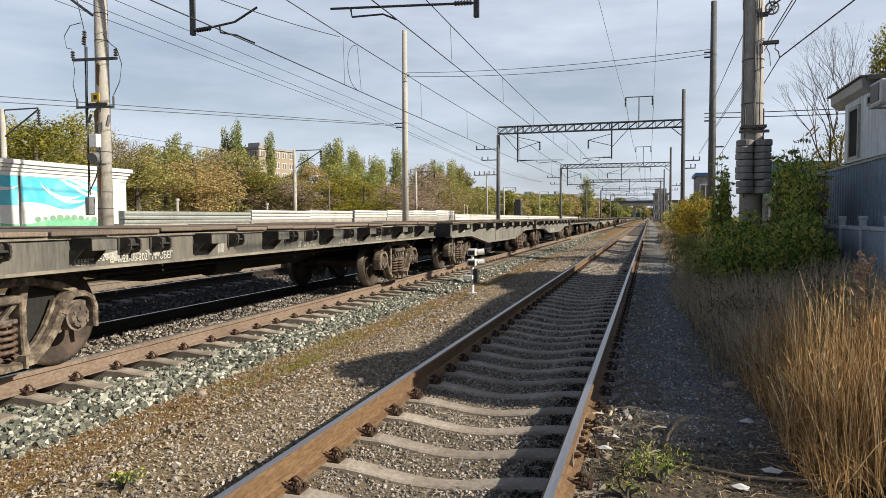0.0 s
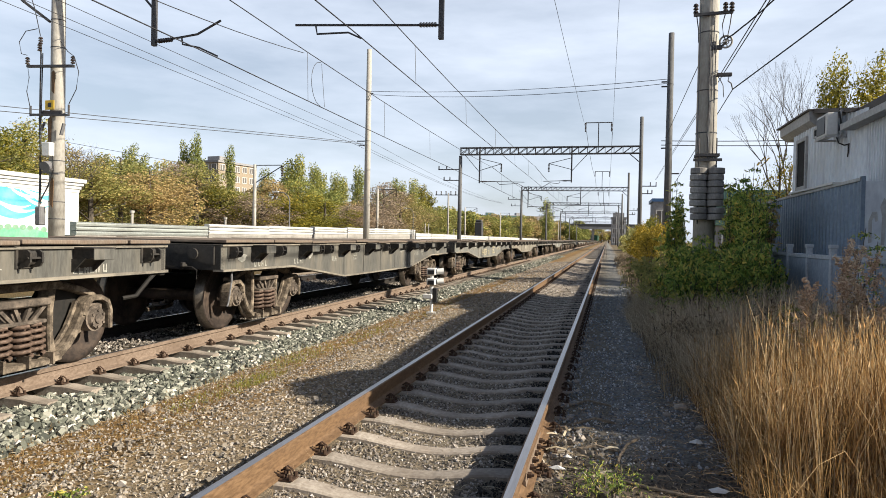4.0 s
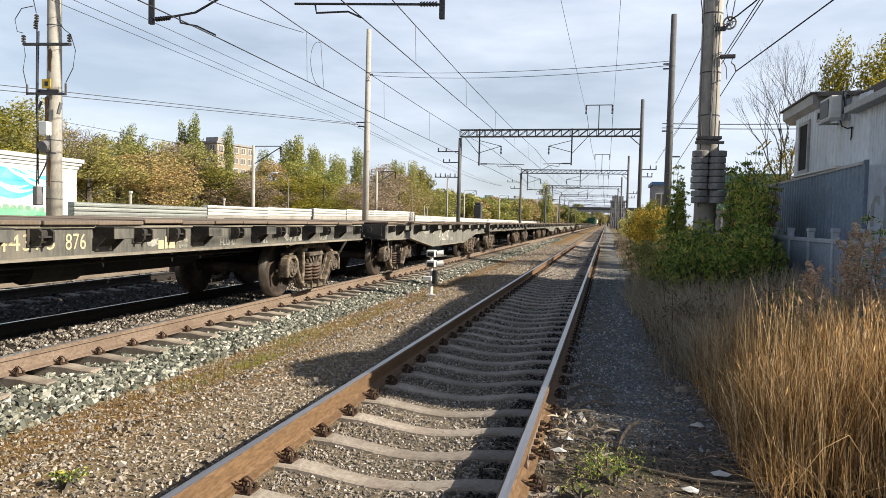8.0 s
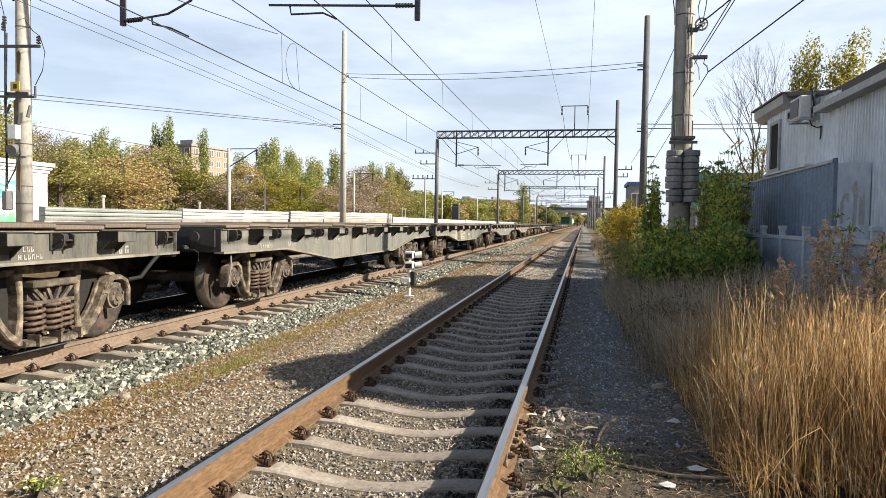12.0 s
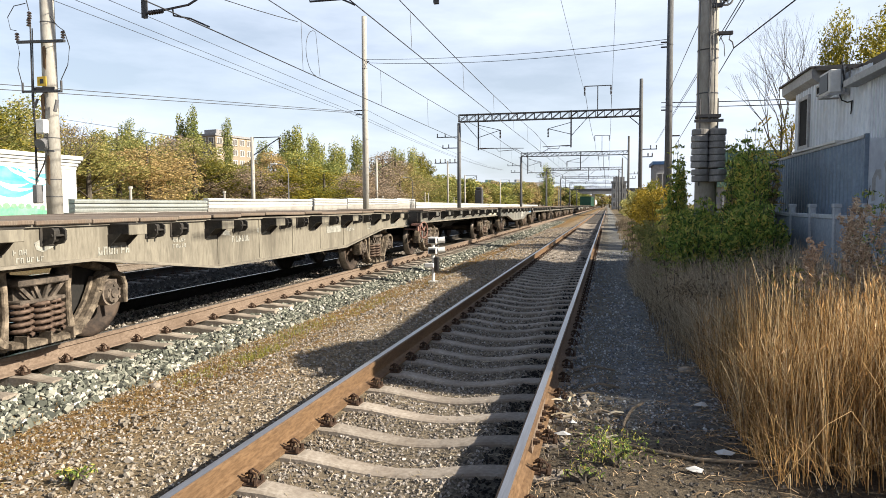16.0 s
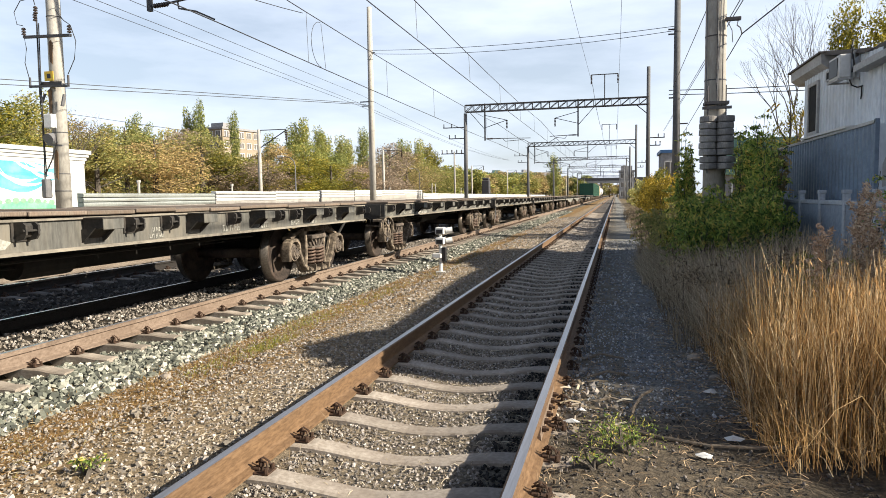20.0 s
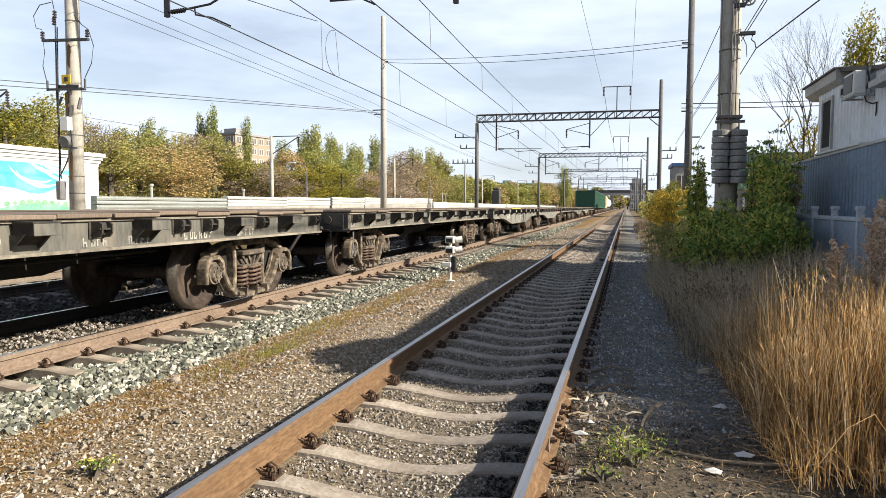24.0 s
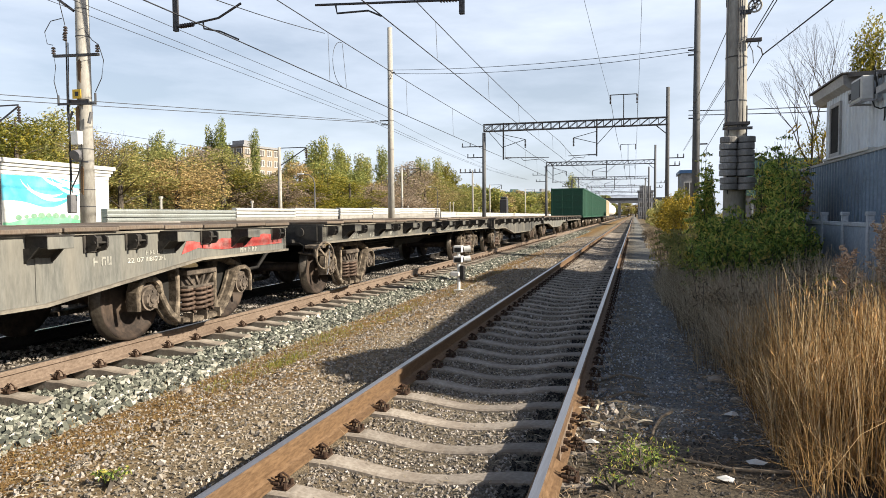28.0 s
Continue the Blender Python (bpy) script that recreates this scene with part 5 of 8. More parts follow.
# feeders on the tall posts over the gantries
for x, za, zb in ((-1.95, 9.5, 11.1), (0.25, 11.6, 10.3)):
    wire((x, -25, za), (x, 62, zb), 0.5, 0.009, 18, "feeder wire high over the tracks")
    for y0, y1 in ((62, 105.5), (105.5, 150), (150, 196)):
        wire((x, y0, 11.1), (x, y1, 11.1), 0.6, 0.02, 8, "feeder wire high over the tracks")
# feeders along the left row of masts
for xa, za, xb, zb in ((-15.15, 7.39, -15.25, 7.22), (-14.62, 7.43, -15.15, 7.34), (-13.55, 7.36, -14.95, 7.78)):
    wire((xa - (xb - xa) * 25 / 23, -8, za - (zb - za) * 25 / 23), (xb, 40, zb), 0.02, 0.009, 16, "feeder wire along the masts")
    wire((xb, 40, zb), (xb - 0.6, 105, 7.0), 0.5, 0.010, 16, "feeder wire along the masts")
# cross wires
wire((-14.35, 40, 10.45), (2.6, 34, 9.25), 0.25, 0.014, 14, "cross-span cable between masts")
wire((-14.35, 40, 10.25), (2.6, 34, 9.05), 0.35, 0.014, 14, "cross-span cable between masts")
wire((-29.33, 4, 5.17), (-15.19, 40, 7.35), 0.0, 0.015, 14, "cable to the mast behind the train")
wire((-29.80, 4, 4.91), (-14.72, 40, 7.23), 0.0, 0.015, 14, "cable to the mast behind the train")
wire((-34.6, 60, 7.35), (-59.0, 60, 11.37), 0.0, 0.02, 6, "cable running off behind the trees")
wire((2.4, 34, 6.35), (14, 33, 6.3), 0.1, 0.02, 8, "cable from the mast")
wire((2.4, 34, 6.15), (14, 33, 6.05), 0.1, 0.02, 8, "cable from the mast")
# anchor wires at the thick mast
wire((2.65, 16.3, 4.99), (6.0, 4.8, 6.64), 0.0, 0.014, 4, "anchor wire at the mast")
wire((2.65, 16.3, 4.99), (3.03, 34, 4.31), 0.0, 0.011, 4, "anchor wire at the mast")
for dx in (0.0, 0.06):
    wire((2.20 + dx, 7, 5.24), (3.96 + dx, 62, 6.92), 0.0, 0.010, 6, "thin tension wire passing the mast")
wire((2.15, 18, 6.03), (2.59, 34, 6.5), 0.0, 0.010, 4, "thin tension wire beyond the mast")
haul = part("wire", built(lambda bm: tube(bm, [(2.45 + 0.09 * k + 0.012 * math.sin(2.1 * k), 16.25 - 0.02 * k, 6.06 + 0.062 * k + 0.0011 * k * k + 0.014 * math.sin(2.1 * k)) for k in range(26)], 0.017, 6)), M["wire"])
tagged(haul, "twisted haul wire running over the pulley", "wire", "overhead wires")


def mast_fittings():
    """Arm, hangers and down leads on the thick mast."""
    arm = part("cross_arm", built(lambda bm: bar(bm, (-0.36, -0.26, 6.95), (0.46, -0.26, 6.98), 0.07, 0.06)), M["steel"], thick)
    for x in (-0.32, 0.30, 0.43):
        part("insulator", built(lambda bm: insulator(bm, (x, -0.27, 6.98), (x, -0.27, 7.2), 0.06, 3)), M["insulator"], arm)
    part("hanger", built(lambda bm: tube(bm, [(0.30, -0.26, 6.95), (0.24, -0.28, 6.7), (0.27, -0.27, 6.45), (0.33, -0.25, 6.36)], 0.012)), M["steel"], arm)
    part("hanger", built(lambda bm: tube(bm, [(0.43, -0.26, 6.95), (0.40, -0.28, 6.7), (0.35, -0.27, 6.40)], 0.012)), M["steel"], arm)
    part("hanger", built(lambda bm: tube(bm, [(-0.30, -0.26, 6.95), (-0.25, -0.26, 6.6), (-0.24, -0.22, 6.35)], 0.012)), M["steel"], arm)
    part("down_lead", built(lambda bm: tube(bm, [(0.02, -0.255, 7.3), (0.03, -0.25, 6.4), (0.0, -0.255, 5.6), (0.03, -0.262, 4.9), (-0.01, -0.268, 4.3), (0.02, -0.275, 3.72)], 0.014)), M["cable"], thick)
    part("down_lead", built(lambda bm: tube(bm, [(0.09, -0.25, 7.0), (0.07, -0.25, 6.2), (0.06, -0.255, 5.2), (0.01, -0.268, 4.1), (0.05, -0.275, 3.75)], 0.010)), M["cable"], thick)
    part("down_lead", built(lambda bm: tube(bm, [(-0.20, -0.16, 7.2), (-0.205, -0.165, 5.4), (-0.21, -0.17, 3.8)], 0.012)), M["cable"], thick)
    b = part("bracket", built(lambda bm: obox(bm, 0.16, 0.48, -0.24, -0.15, 5.58, 5.66, 0.01)), M["steel"], thick)
    part("hook", built(lambda bm: tube(bm, [(0.42, -0.2, 5.58), (0.40, -0.2, 5.48), (0.47, -0.2, 5.42), (0.50, -0.2, 5.29)], 0.014)), M["steel"], b)
    part("stay", built(lambda bm: tube(bm, [(0.22, -0.2, 5.55), (0.30, -0.2, 5.38), (0.32, -0.2, 5.12)], 0.009)), M["steel"], b)


mast_fittings()



# ---- buildings ----
M["corrugated"] = surface("weathered galvanised sheet", (0.616, 0.662, 0.735), (0.838, 0.896, 0.95), 12, 1.2, (0.493, 0.5, 0.499), 0.5, 0.6, 0.2, 0.1, 0.004, (1, 1, 0.4))
M["blue_sheet"] = surface("grey-blue fence sheet", (0.16, 0.226, 0.314), (0.262, 0.349, 0.459), 12, 1.1, (0.102, 0.116, 0.139), 0.4, 0.55, 0.1, 0.1, 0.004)
M["roof_sheet"] = plain("dark roof edge", (0.10, 0.085, 0.075), 0.7)
M["fascia"] = surface("dirty white fascia", (0.42, 0.42, 0.42), (0.62, 0.62, 0.61), 15, 1.5, (0.32, 0.30, 0.28), 0.5, 0.75, 0, 0.1, 0.003)
M["glass"] = surface("dim window glass", (0.018, 0.018, 0.018), (0.04, 0.038, 0.035), 8, 1, None, 0, 0.7, 0, 0, 0, spec=0.08)
M["fence_panel"] = surface("dull blue-grey panel", (0.228, 0.282, 0.36), (0.36, 0.426, 0.504), 20, 2, (0.192, 0.192, 0.198), 0.5, 0.9, 0, 0.3, 0.005)
M["fence_concrete"] = surface("pale grey-blue fence paint", (0.391, 0.437, 0.494), (0.575, 0.621, 0.678), 20, 2, (0.253, 0.253, 0.241), 0.5, 0.9, 0, 0.3, 0.005)
WX = 4.5


def ribbed(bm, x, y0, y1, z0, z1, pitch=0.11, depth=0.022, z0b=None, z1b=None):
    """A profiled sheet standing in the plane x, its ribs upright; the heights may change along it."""
    z0b, z1b = (z0 if z0b is None else z0b), (z1 if z1b is None else z1b)
    ys, y, k = [], y0, 0
    while y < y1:
        ys += [(y, 0), (y + pitch * 0.35, 0), (y + pitch * 0.5, depth), (y + pitch * 0.85, depth)]
        y += pitch
    ys.append((y1, 0))
    prev = None
    for yy, d in ys:
        yy = min(yy, y1)
        f = (yy - y0) / (y1 - y0)
        row = (bm.verts.new((x - d, yy, z0 + (z0b - z0) * f)), bm.verts.new((x - d, yy, z1 + (z1b - z1) * f)))
        if prev:
            bm.faces.new((prev[0], prev[1], row[1], row[0]))
        prev = row


def grey_building():
    b = thing("metal_building", pose(0, 0, 0), "low building clad in grey corrugated metal sheet", "building")
    def shell(bm):
        obox(bm, WX + 0.03, WX + 6, 5.5, 13.7, -0.1, 3.72)
        extrude(bm, [(5.5, 3.70), (7.6, 3.70), (7.0, 4.20), (6.2, 4.36), (5.7, 4.20)], WX + 0.02, WX + 6, "x")
        obox(bm, WX + 0.03, WX + 6, 13.7, 18.65, -0.1, 4.15)
    part("core", built(shell), M["corrugated"], b)
    part("wall", built(lambda bm: ribbed(bm, WX, 5.5, 13.6, -0.1, 3.80, 0.12, 0.032)), M["corrugated"], b, "corrugated grey metal wall")
    part("wall", built(lambda bm: ribbed(bm, WX - 0.01, 13.6, 18.6, -0.1, 4.05, 0.22, 0.02, None, 4.32)), M["corrugated"], b, "panelled grey metal wall")
    def eaves(bm):
        extrude(bm, [(WX - 0.16, 4.34), (WX - 0.17, 4.55), (WX + 4.2, 4.60), (WX + 4.2, 4.2), (WX, 4.22)], 16.75, 19.4, "y")
    part("eave", built(eaves), M["fascia"], b, "dirty white boxed eaves")
    part("roof", built(lambda bm: extrude(bm, [(WX - 0.22, 4.553), (WX - 0.22, 4.59), (WX + 4.3, 4.66), (WX + 4.3, 4.61)], 16.7, 19.55, "y")), M["roof_sheet"], b)
    part("eave", built(lambda bm: extrude(bm, [(5.4, 3.76), (14.3, 3.74), (14.3, 3.86), (5.4, 3.88)], WX - 0.26, WX + 0.2, "x")), M["fascia"], b, "sloping white roof edge")
    part("roof", built(lambda bm: extrude(bm, [(5.4, 3.885), (14.25, 3.865), (14.25, 4.14), (12.0, 4.16), (5.4, 3.95)], WX + 0.02, WX + 5.5, "x")), M["roof_sheet"], b)
    part("roof", built(lambda bm: extrude(bm, [(14.25, 4.08), (16.72, 4.50), (16.72, 4.58), (14.25, 4.16)], WX - 0.10, WX + 4, "x")), M["roof_sheet"], b, "dark sloping roof sheet")
    part("joint", built(lambda bm: obox(bm, WX - 0.05, WX - 0.021, 10.97, 11.02, -0.1, 3.74)), M["steel"], b, "dark joint strip in the metal wall")
    w = part("window", built(lambda bm: obox(bm, WX - 0.05, WX + 0.02, 17.42, 18.10, 2.95, 4.0)), M["glass"], b, "narrow dark window")
    def wf(bm):
        for a in ((17.34, 17.42, 2.87, 4.08), (18.10, 18.18, 2.87, 4.08), (17.42, 18.10, 2.87, 2.95), (17.42, 18.10, 4.0, 4.08)):
            obox(bm, WX - 0.075, WX + 0.02, *a)
    part("frame", built(wf), M["fascia"], w)
    return b


def air_conditioner():
    a = thing("air_conditioner", pose(0, 0, 0), "white outdoor air conditioner unit on a white wall frame", "air conditioner")
    y0, y1, z0, z1 = 14.72, 15.42, 3.72, 4.16
    part("casing", built(lambda bm: obox(bm, 4.13, 4.33, y0, y1, z0, z1, 0.015)), M["white"], a)
    part("grille", built(lambda bm: obox(bm, 4.118, 4.128, y0 + 0.12, y1 - 0.06, z0 + 0.05, z1 - 0.05)), M["black"], a)
    def wall_frame(bm):
        for x in (4.37, 4.47):
            bar(bm, (x, y0 - 0.02, z0 - 0.06), (x, y0 - 0.02, z1 + 0.02), 0.022, 0.03)
        bar(bm, (4.36, y0 - 0.02, z1 + 0.03), (4.48, y0 - 0.02, z1 + 0.03), 0.03, 0.03)
        bar(bm, (4.10, y0 - 0.02, z0 - 0.03), (4.48, y0 - 0.02, z0 - 0.03), 0.03, 0.035)
        bar(bm, (4.10, y1 - 0.08, z0 - 0.03), (4.48, y1 - 0.08, z0 - 0.03), 0.03, 0.035)
        bar(bm, (4.12, y0, z0 - 0.03), (4.12, y1, z0 - 0.03), 0.03, 0.03)
    part("bracket", built(wall_frame), M["fascia"], a)
    part("pipe", built(lambda bm: (tube(bm, [(4.35, y0 - 0.03, z1 + 0.25), (4.31, y0 - 0.07, z1 + 0.12), (4.33, y0 - 0.07, z1 - 0.05), (4.36, y0 - 0.05, z1 - 0.2), (4.34, y0 - 0.03, z0 + 0.08)], 0.016),
                                   tube(bm, [(4.30, y0 - 0.02, z0 - 0.05), (4.33, y0 - 0.05, z0 - 0.16), (4.42, y0 - 0.08, z0 - 0.21), (4.47, y0 - 0.2, z0 - 0.20)], 0.014),
                                   tube(bm, [(4.46, y0 - 0.18, z0 - 0.2), (4.47, y0 - 0.15, z0 - 0.36), (4.465, y0 - 0.13, z0 - 0.44)], 0.012))), M["black"], a)
    v = thing("wall_vent", pose(0, 0, 0), "small dark vent window in the metal wall", "vent")
    part("opening", built(lambda bm: obox(bm, WX - 0.045, WX - 0.034, 16.45, 16.78, 3.98, 4.12)), M["glass"], v)
    part("frame", built(lambda bm: [obox(bm, WX - 0.055, WX - 0.02, *q) for q in ((16.41, 16.45, 3.94, 4.16), (16.78, 16.82, 3.94, 4.16), (16.45, 16.78, 3.94, 3.98), (16.45, 16.78, 4.12, 4.16))]), M["fascia"], v)


def sheet_fence():
    f = thing("sheet_fence", pose(0, 0, 0), "grey-blue profiled metal sheet fence", "fence")
    x = 3.95
    part("sheet", built(lambda bm: ribbed(bm, x, 12.1, 18.6, -0.1, 2.62, 0.20, 0.03, None, 2.60)), M["blue_sheet"], f)
    part("return_sheet", built(lambda bm: obox(bm, x, WX - 0.05, 12.05, 12.09, -0.1, 2.60)), M["corrugated"], f)
    def scrawl(bm):
        for pts in ([(4.02, 1.62), (4.02, 1.98), (4.07, 2.12), (4.14, 2.12), (4.15, 1.98), (4.12, 1.96), (4.10, 2.04), (4.07, 1.98), (4.07, 1.64)], [(4.18, 2.20), (4.23, 2.34), (4.26, 2.30), (4.27, 2.10), (4.25, 1.60), (4.20, 1.60), (4.21, 2.05)],
                    [(4.29, 1.62), (4.30, 2.10), (4.33, 2.02), (4.36, 2.16), (4.38, 2.00), (4.38, 1.62)]):
            extrude(bm, pts, 12.043, 12.047, "y")
    part("graffiti", built(scrawl), M["fascia"], f, "faded white brushed scrawl")
    part("cap", built(lambda bm: bar(bm, (x - 0.02, 12.05, 2.64), (x - 0.02, 18.65, 2.62), 0.06, 0.05)), M["fascia"], f)
    part("post", built(lambda bm: obox(bm, x - 0.05, x + 0.01, 12.03, 12.10, -0.1, 2.68)), M["blue_sheet"], f)
    part("post", built(lambda bm: obox(bm, x - 0.06, x + 0.02, 18.6, 18.72, -0.1, 2.50)), M["white"], f, "white fence post")
    part("canopy", built(lambda bm: extrude(bm, [(13.4, 2.66), (16.4, 2.67), (16.4, 2.71), (13.4, 2.70)], x - 0.08, WX - 0.06, "x")), M["white"], f, "white sheet canopy edge")


def picket_fence():
    f = thing("concrete_fence", pose(0, 0, 0), "low grey concrete panel fence with square posts", "fence")
    x, ys = 3.3, [6.25 + 1.25 * i for i in range(8)]
    for y in ys:
        p = part("post", cached("fence_post", lambda bm: (obox(bm, -0.045, 0.045, -0.045, 0.045, 0.0, 1.52, 0.008), obox(bm, -0.058, 0.058, -0.058, 0.058, 1.50, 1.56, 0.008)), M["fence_concrete"]), None, f, at=pose(x, y, 0.03))
    for a, b in zip(ys, ys[1:]):
        n = part("panel", cached("fence_panel", lambda bm: (obox(bm, -0.02, 0.02, 0.047, 1.203, 0.1, 1.33, 0.006)), M["fence_panel"]), None, f, at=pose(x, a, 0.03))
        part("rail", cached("fence_rail", lambda bm: obox(bm, -0.035, 0.035, 0.048, 1.202, 1.332, 1.40, 0.008), M["fence_concrete"]), None, f, at=pose(x, a, 0.03))


grey_building()
air_conditioner()
sheet_fence()
picket_fence()


# the kiosk with its mural
def mural(k, x0, x1, seed):
    """Turquoise sky with white brushed arcs over pale clouds, a green hill with round bushes below."""
    rnd = random.Random(seed)
    z0, z1, w = 1.2, 2.83, x1 - x0
    board = part("mural", built(lambda bm: obox(bm, x0, x1, -0.008, -0.003, z0, z1)), M["white"], k, "painted mural of turquoise sky, white waves and green hills")
    def sky(bm):
        n = 26
        low = [(x0 + w * i / n, 2.08 + 0.16 * math.sin(1.7 * i / n * 3 + seed) + 0.10 * math.sin(9.0 * i / n + 2 * seed)) for i in range(n + 1)]
        for (xa, za), (xb, zb) in zip(low, low[1:]):
            f = [bm.verts.new((x, -0.0095, z)) for x, z in ((xa, za), (xb, zb), (xb, z1), (xa, z1))]
            bm.faces.new(f)
    part("painted_sky", built(sky), M["turquoise"], board)
    for i in range(7):
        cx, cz, r = x1 - w * (0.10 + 0.42 * rnd.random()), z1 + 0.1 - 0.11 * i, 0.9 + 0.35 * rnd.random()
        def arc(bm):
            rows = []
            for j in range(13):
                a = radians(200 + 8.5 * j)
                h = 0.075 * math.sin(math.pi * (j + 0.4) / 13)
                x, z = cx + 1.25 * r * math.cos(a) * 0.8, cz + 0.55 * r + 0.7 * r * math.sin(a)
                rows.append((min(max(x, x0), x1), min(z, z1) - h * 0.5, min(z + h, z1)))
            for p, q in zip(rows, rows[1:]):
                if q[0] > p[0] and p[2] > p[1] and q[2] > q[1]:
                    bm.faces.new([bm.verts.new((x, -0.0108 - 0.0012 * i, z)) for x, z in ((p[0], p[1]), (q[0], q[1]), (q[0], q[2]), (p[0], p[2]))])
        part("brush_stroke", built(arc), M["white"], board, "white curved brush stroke")
    def hill(bm):
        n = 24
        for i in range(n):
            h = [1.44 + 0.19 * math.sin(math.pi * min(1, max(0, (j / n - 0.08) / 0.84))) for j in (i, i + 1)]
            xa, xb = x0 + w * i / n, x0 + w * (i + 1) / n
            bm.faces.new([bm.verts.new((x, -0.0095, z)) for x, z in ((xa, z0), (xb, z0), (xb, h[1]), (xa, h[0]))])
    part("painted_hill", built(hill), M["mural_green"], board)
    for i in range(9):
        cx, r = x0 + w * (0.16 + 0.08 * i), rnd.uniform(0.05, 0.10)
        part("painted_bush", built(lambda bm: extrude(bm, [(cx + r * 1.4 * math.cos(q * 0.63), 1.58 + 0.06 * math.sin(i * 0.4) + r * math.sin(q * 0.63)) for q in range(10)], -0.0125, -0.0105, "y")), M["mural_bush"], board)


M["turquoise"] = surface("turquoise mural paint", (0.06, 0.46, 0.62), (0.11, 0.58, 0.74), 3, 1.2, (0.35, 0.72, 0.80), 0.5, 0.7, 0, 0.05, 0.002)
M["mural_green"] = surface("green mural paint", (0.10, 0.42, 0.22), (0.22, 0.58, 0.36), 4, 1.5, (0.40, 0.66, 0.48), 0.5, 0.7, 0, 0.05, 0.002)
M["mural_bush"] = surface("dull green mural paint", (0.16, 0.34, 0.22), (0.30, 0.48, 0.34), 6, 2, None, 0, 0.7, 0, 0.05, 0.002)


def kiosk():
    """Its long painted front runs beside the tracks."""
    k = thing("painted_kiosk", pose(-20.0, 22.86, -0.226, 0, 0, 90) @ Matrix.Scale(1.143, 4), "white painted single-storey kiosk with moulded cornice", "kiosk")
    part("wall", built(lambda bm: obox(bm, -16.0, -0.15, 0, 5.5, 0.0, 3.0)), M["white"], k)
    for z0, z1, o in ((2.84, 2.96, 0.02), (2.96, 3.07, 0.06), (3.07, 3.17, 0.11), (3.17, 3.30, 0.17)):
        part("cornice", built(lambda bm: obox(bm, -16.0 - o, -0.15 + o, -o, 5.5 + o, z0, z1, 0.012)), M["white"], k)
    mural(k, -4.35, -0.95, 3)
    mural(k, -9.0, -4.45, 5)
    part("joint", built(lambda bm: obox(bm, -4.43, -4.37, -0.015, 0.0, 0.3, 2.84)), M["steel"], k)


kiosk()


# platform edge of long precast slabs, behind the train
def platform():
    f = thing("platform", pose(0, 0, 0), "raised platform edged with long white precast concrete slabs", "platform", kind="structure")
    M["slab"] = surface("white-washed precast slab", (0.60, 0.60, 0.58), (0.78, 0.78, 0.75), 14, 1.2, (0.50, 0.48, 0.44), 0.5, 0.85, 0, 0.2, 0.004)
    M["slab_grey"] = surface("bare grey precast slab", (0.27, 0.30, 0.29), (0.42, 0.45, 0.43), 14, 1.2, (0.22, 0.22, 0.2), 0.5, 0.85, 0, 0.2, 0.004)
    def slab(bm, y0, y1, z0, z1):
        for k in range(3):
            za, zb = z0 + (z1 - z0) * k / 3, z0 + (z1 - z0) * (k + 1) / 3
            extrude(bm, [(-18.25, za), (-18.0, za + 0.015), (-17.97, (za + zb) / 2), (-18.0, zb - 0.015), (-18.25, zb)], y0, y1, "y")
    runs = [(20.3, 28.45, 1.88, "slab_grey"), (28.55, 34.4, 1.99, "slab"), (34.4, 40.15, 2.03, "slab"), (40.3, 46.0, 2.10, "slab"), (46.15, 52, 2.16, "slab"), (52, 58, 2.20, "slab"), (58, 63.8, 2.26, "slab")]
    for y0, y1, zt, mat in runs:
        part("slab", built(lambda bm: slab(bm, y0, y1, zt - 0.48, zt)), M[mat], f)
        part("slab_base", built(lambda bm: obox(bm, -18.6, -18.02, y0, y1, 0.2, zt - 0.48)), M["concrete_grey"], f)
    for i in range(20):
        y0 = 64.2 + 6 * i
        part("slab", built(lambda bm: slab(bm, y0, y0 + 5.9, 1.0, 1.95 - 0.012 * i)), M["slab"], f)


platform()


# ---- plants ----
RNG = np.random.default_rng(7)
OLIVE = [(0.0, (0.20, 0.22, 0.07)), (0.4, (0.35, 0.36, 0.12)), (0.75, (0.48, 0.45, 0.16)), (1.0, (0.62, 0.51, 0.20))]
M["leaf_olive"] = leaf_material("olive autumn leaves", OLIVE)
M["leaf_brown"] = leaf_material("brown autumn leaves", [(0.0, (0.27, 0.223, 0.115)), (0.4, (0.446, 0.365, 0.176)), (0.8, (0.594, 0.466, 0.223)), (1.0, (0.729, 0.553, 0.27))])
M["leaf_grey"] = leaf_material("withered grey-brown leaves", [(0.0, (0.273, 0.227, 0.182)), (0.5, (0.416, 0.345, 0.267)), (1.0, (0.546, 0.442, 0.338))])
M["leaf_poplar"] = leaf_material("poplar leaves", [(0.0, (0.172, 0.218, 0.069)), (0.5, (0.322, 0.368, 0.115)), (0.85, (0.483, 0.483, 0.149)), (1.0, (0.644, 0.552, 0.161))])
M["leaf_yellowgreen"] = leaf_material("yellow-green leaves", [(0.0, (0.109, 0.132, 0.023)), (0.5, (0.265, 0.265, 0.047)), (1.0, (0.528, 0.420, 0.062))])
M["leaf_bright"] = leaf_material("bright yellow-green leaves", [(0.0, (0.18, 0.19, 0.035)), (0.5, (0.46, 0.42, 0.075)), (1.0, (0.74, 0.60, 0.10))], 0.45)
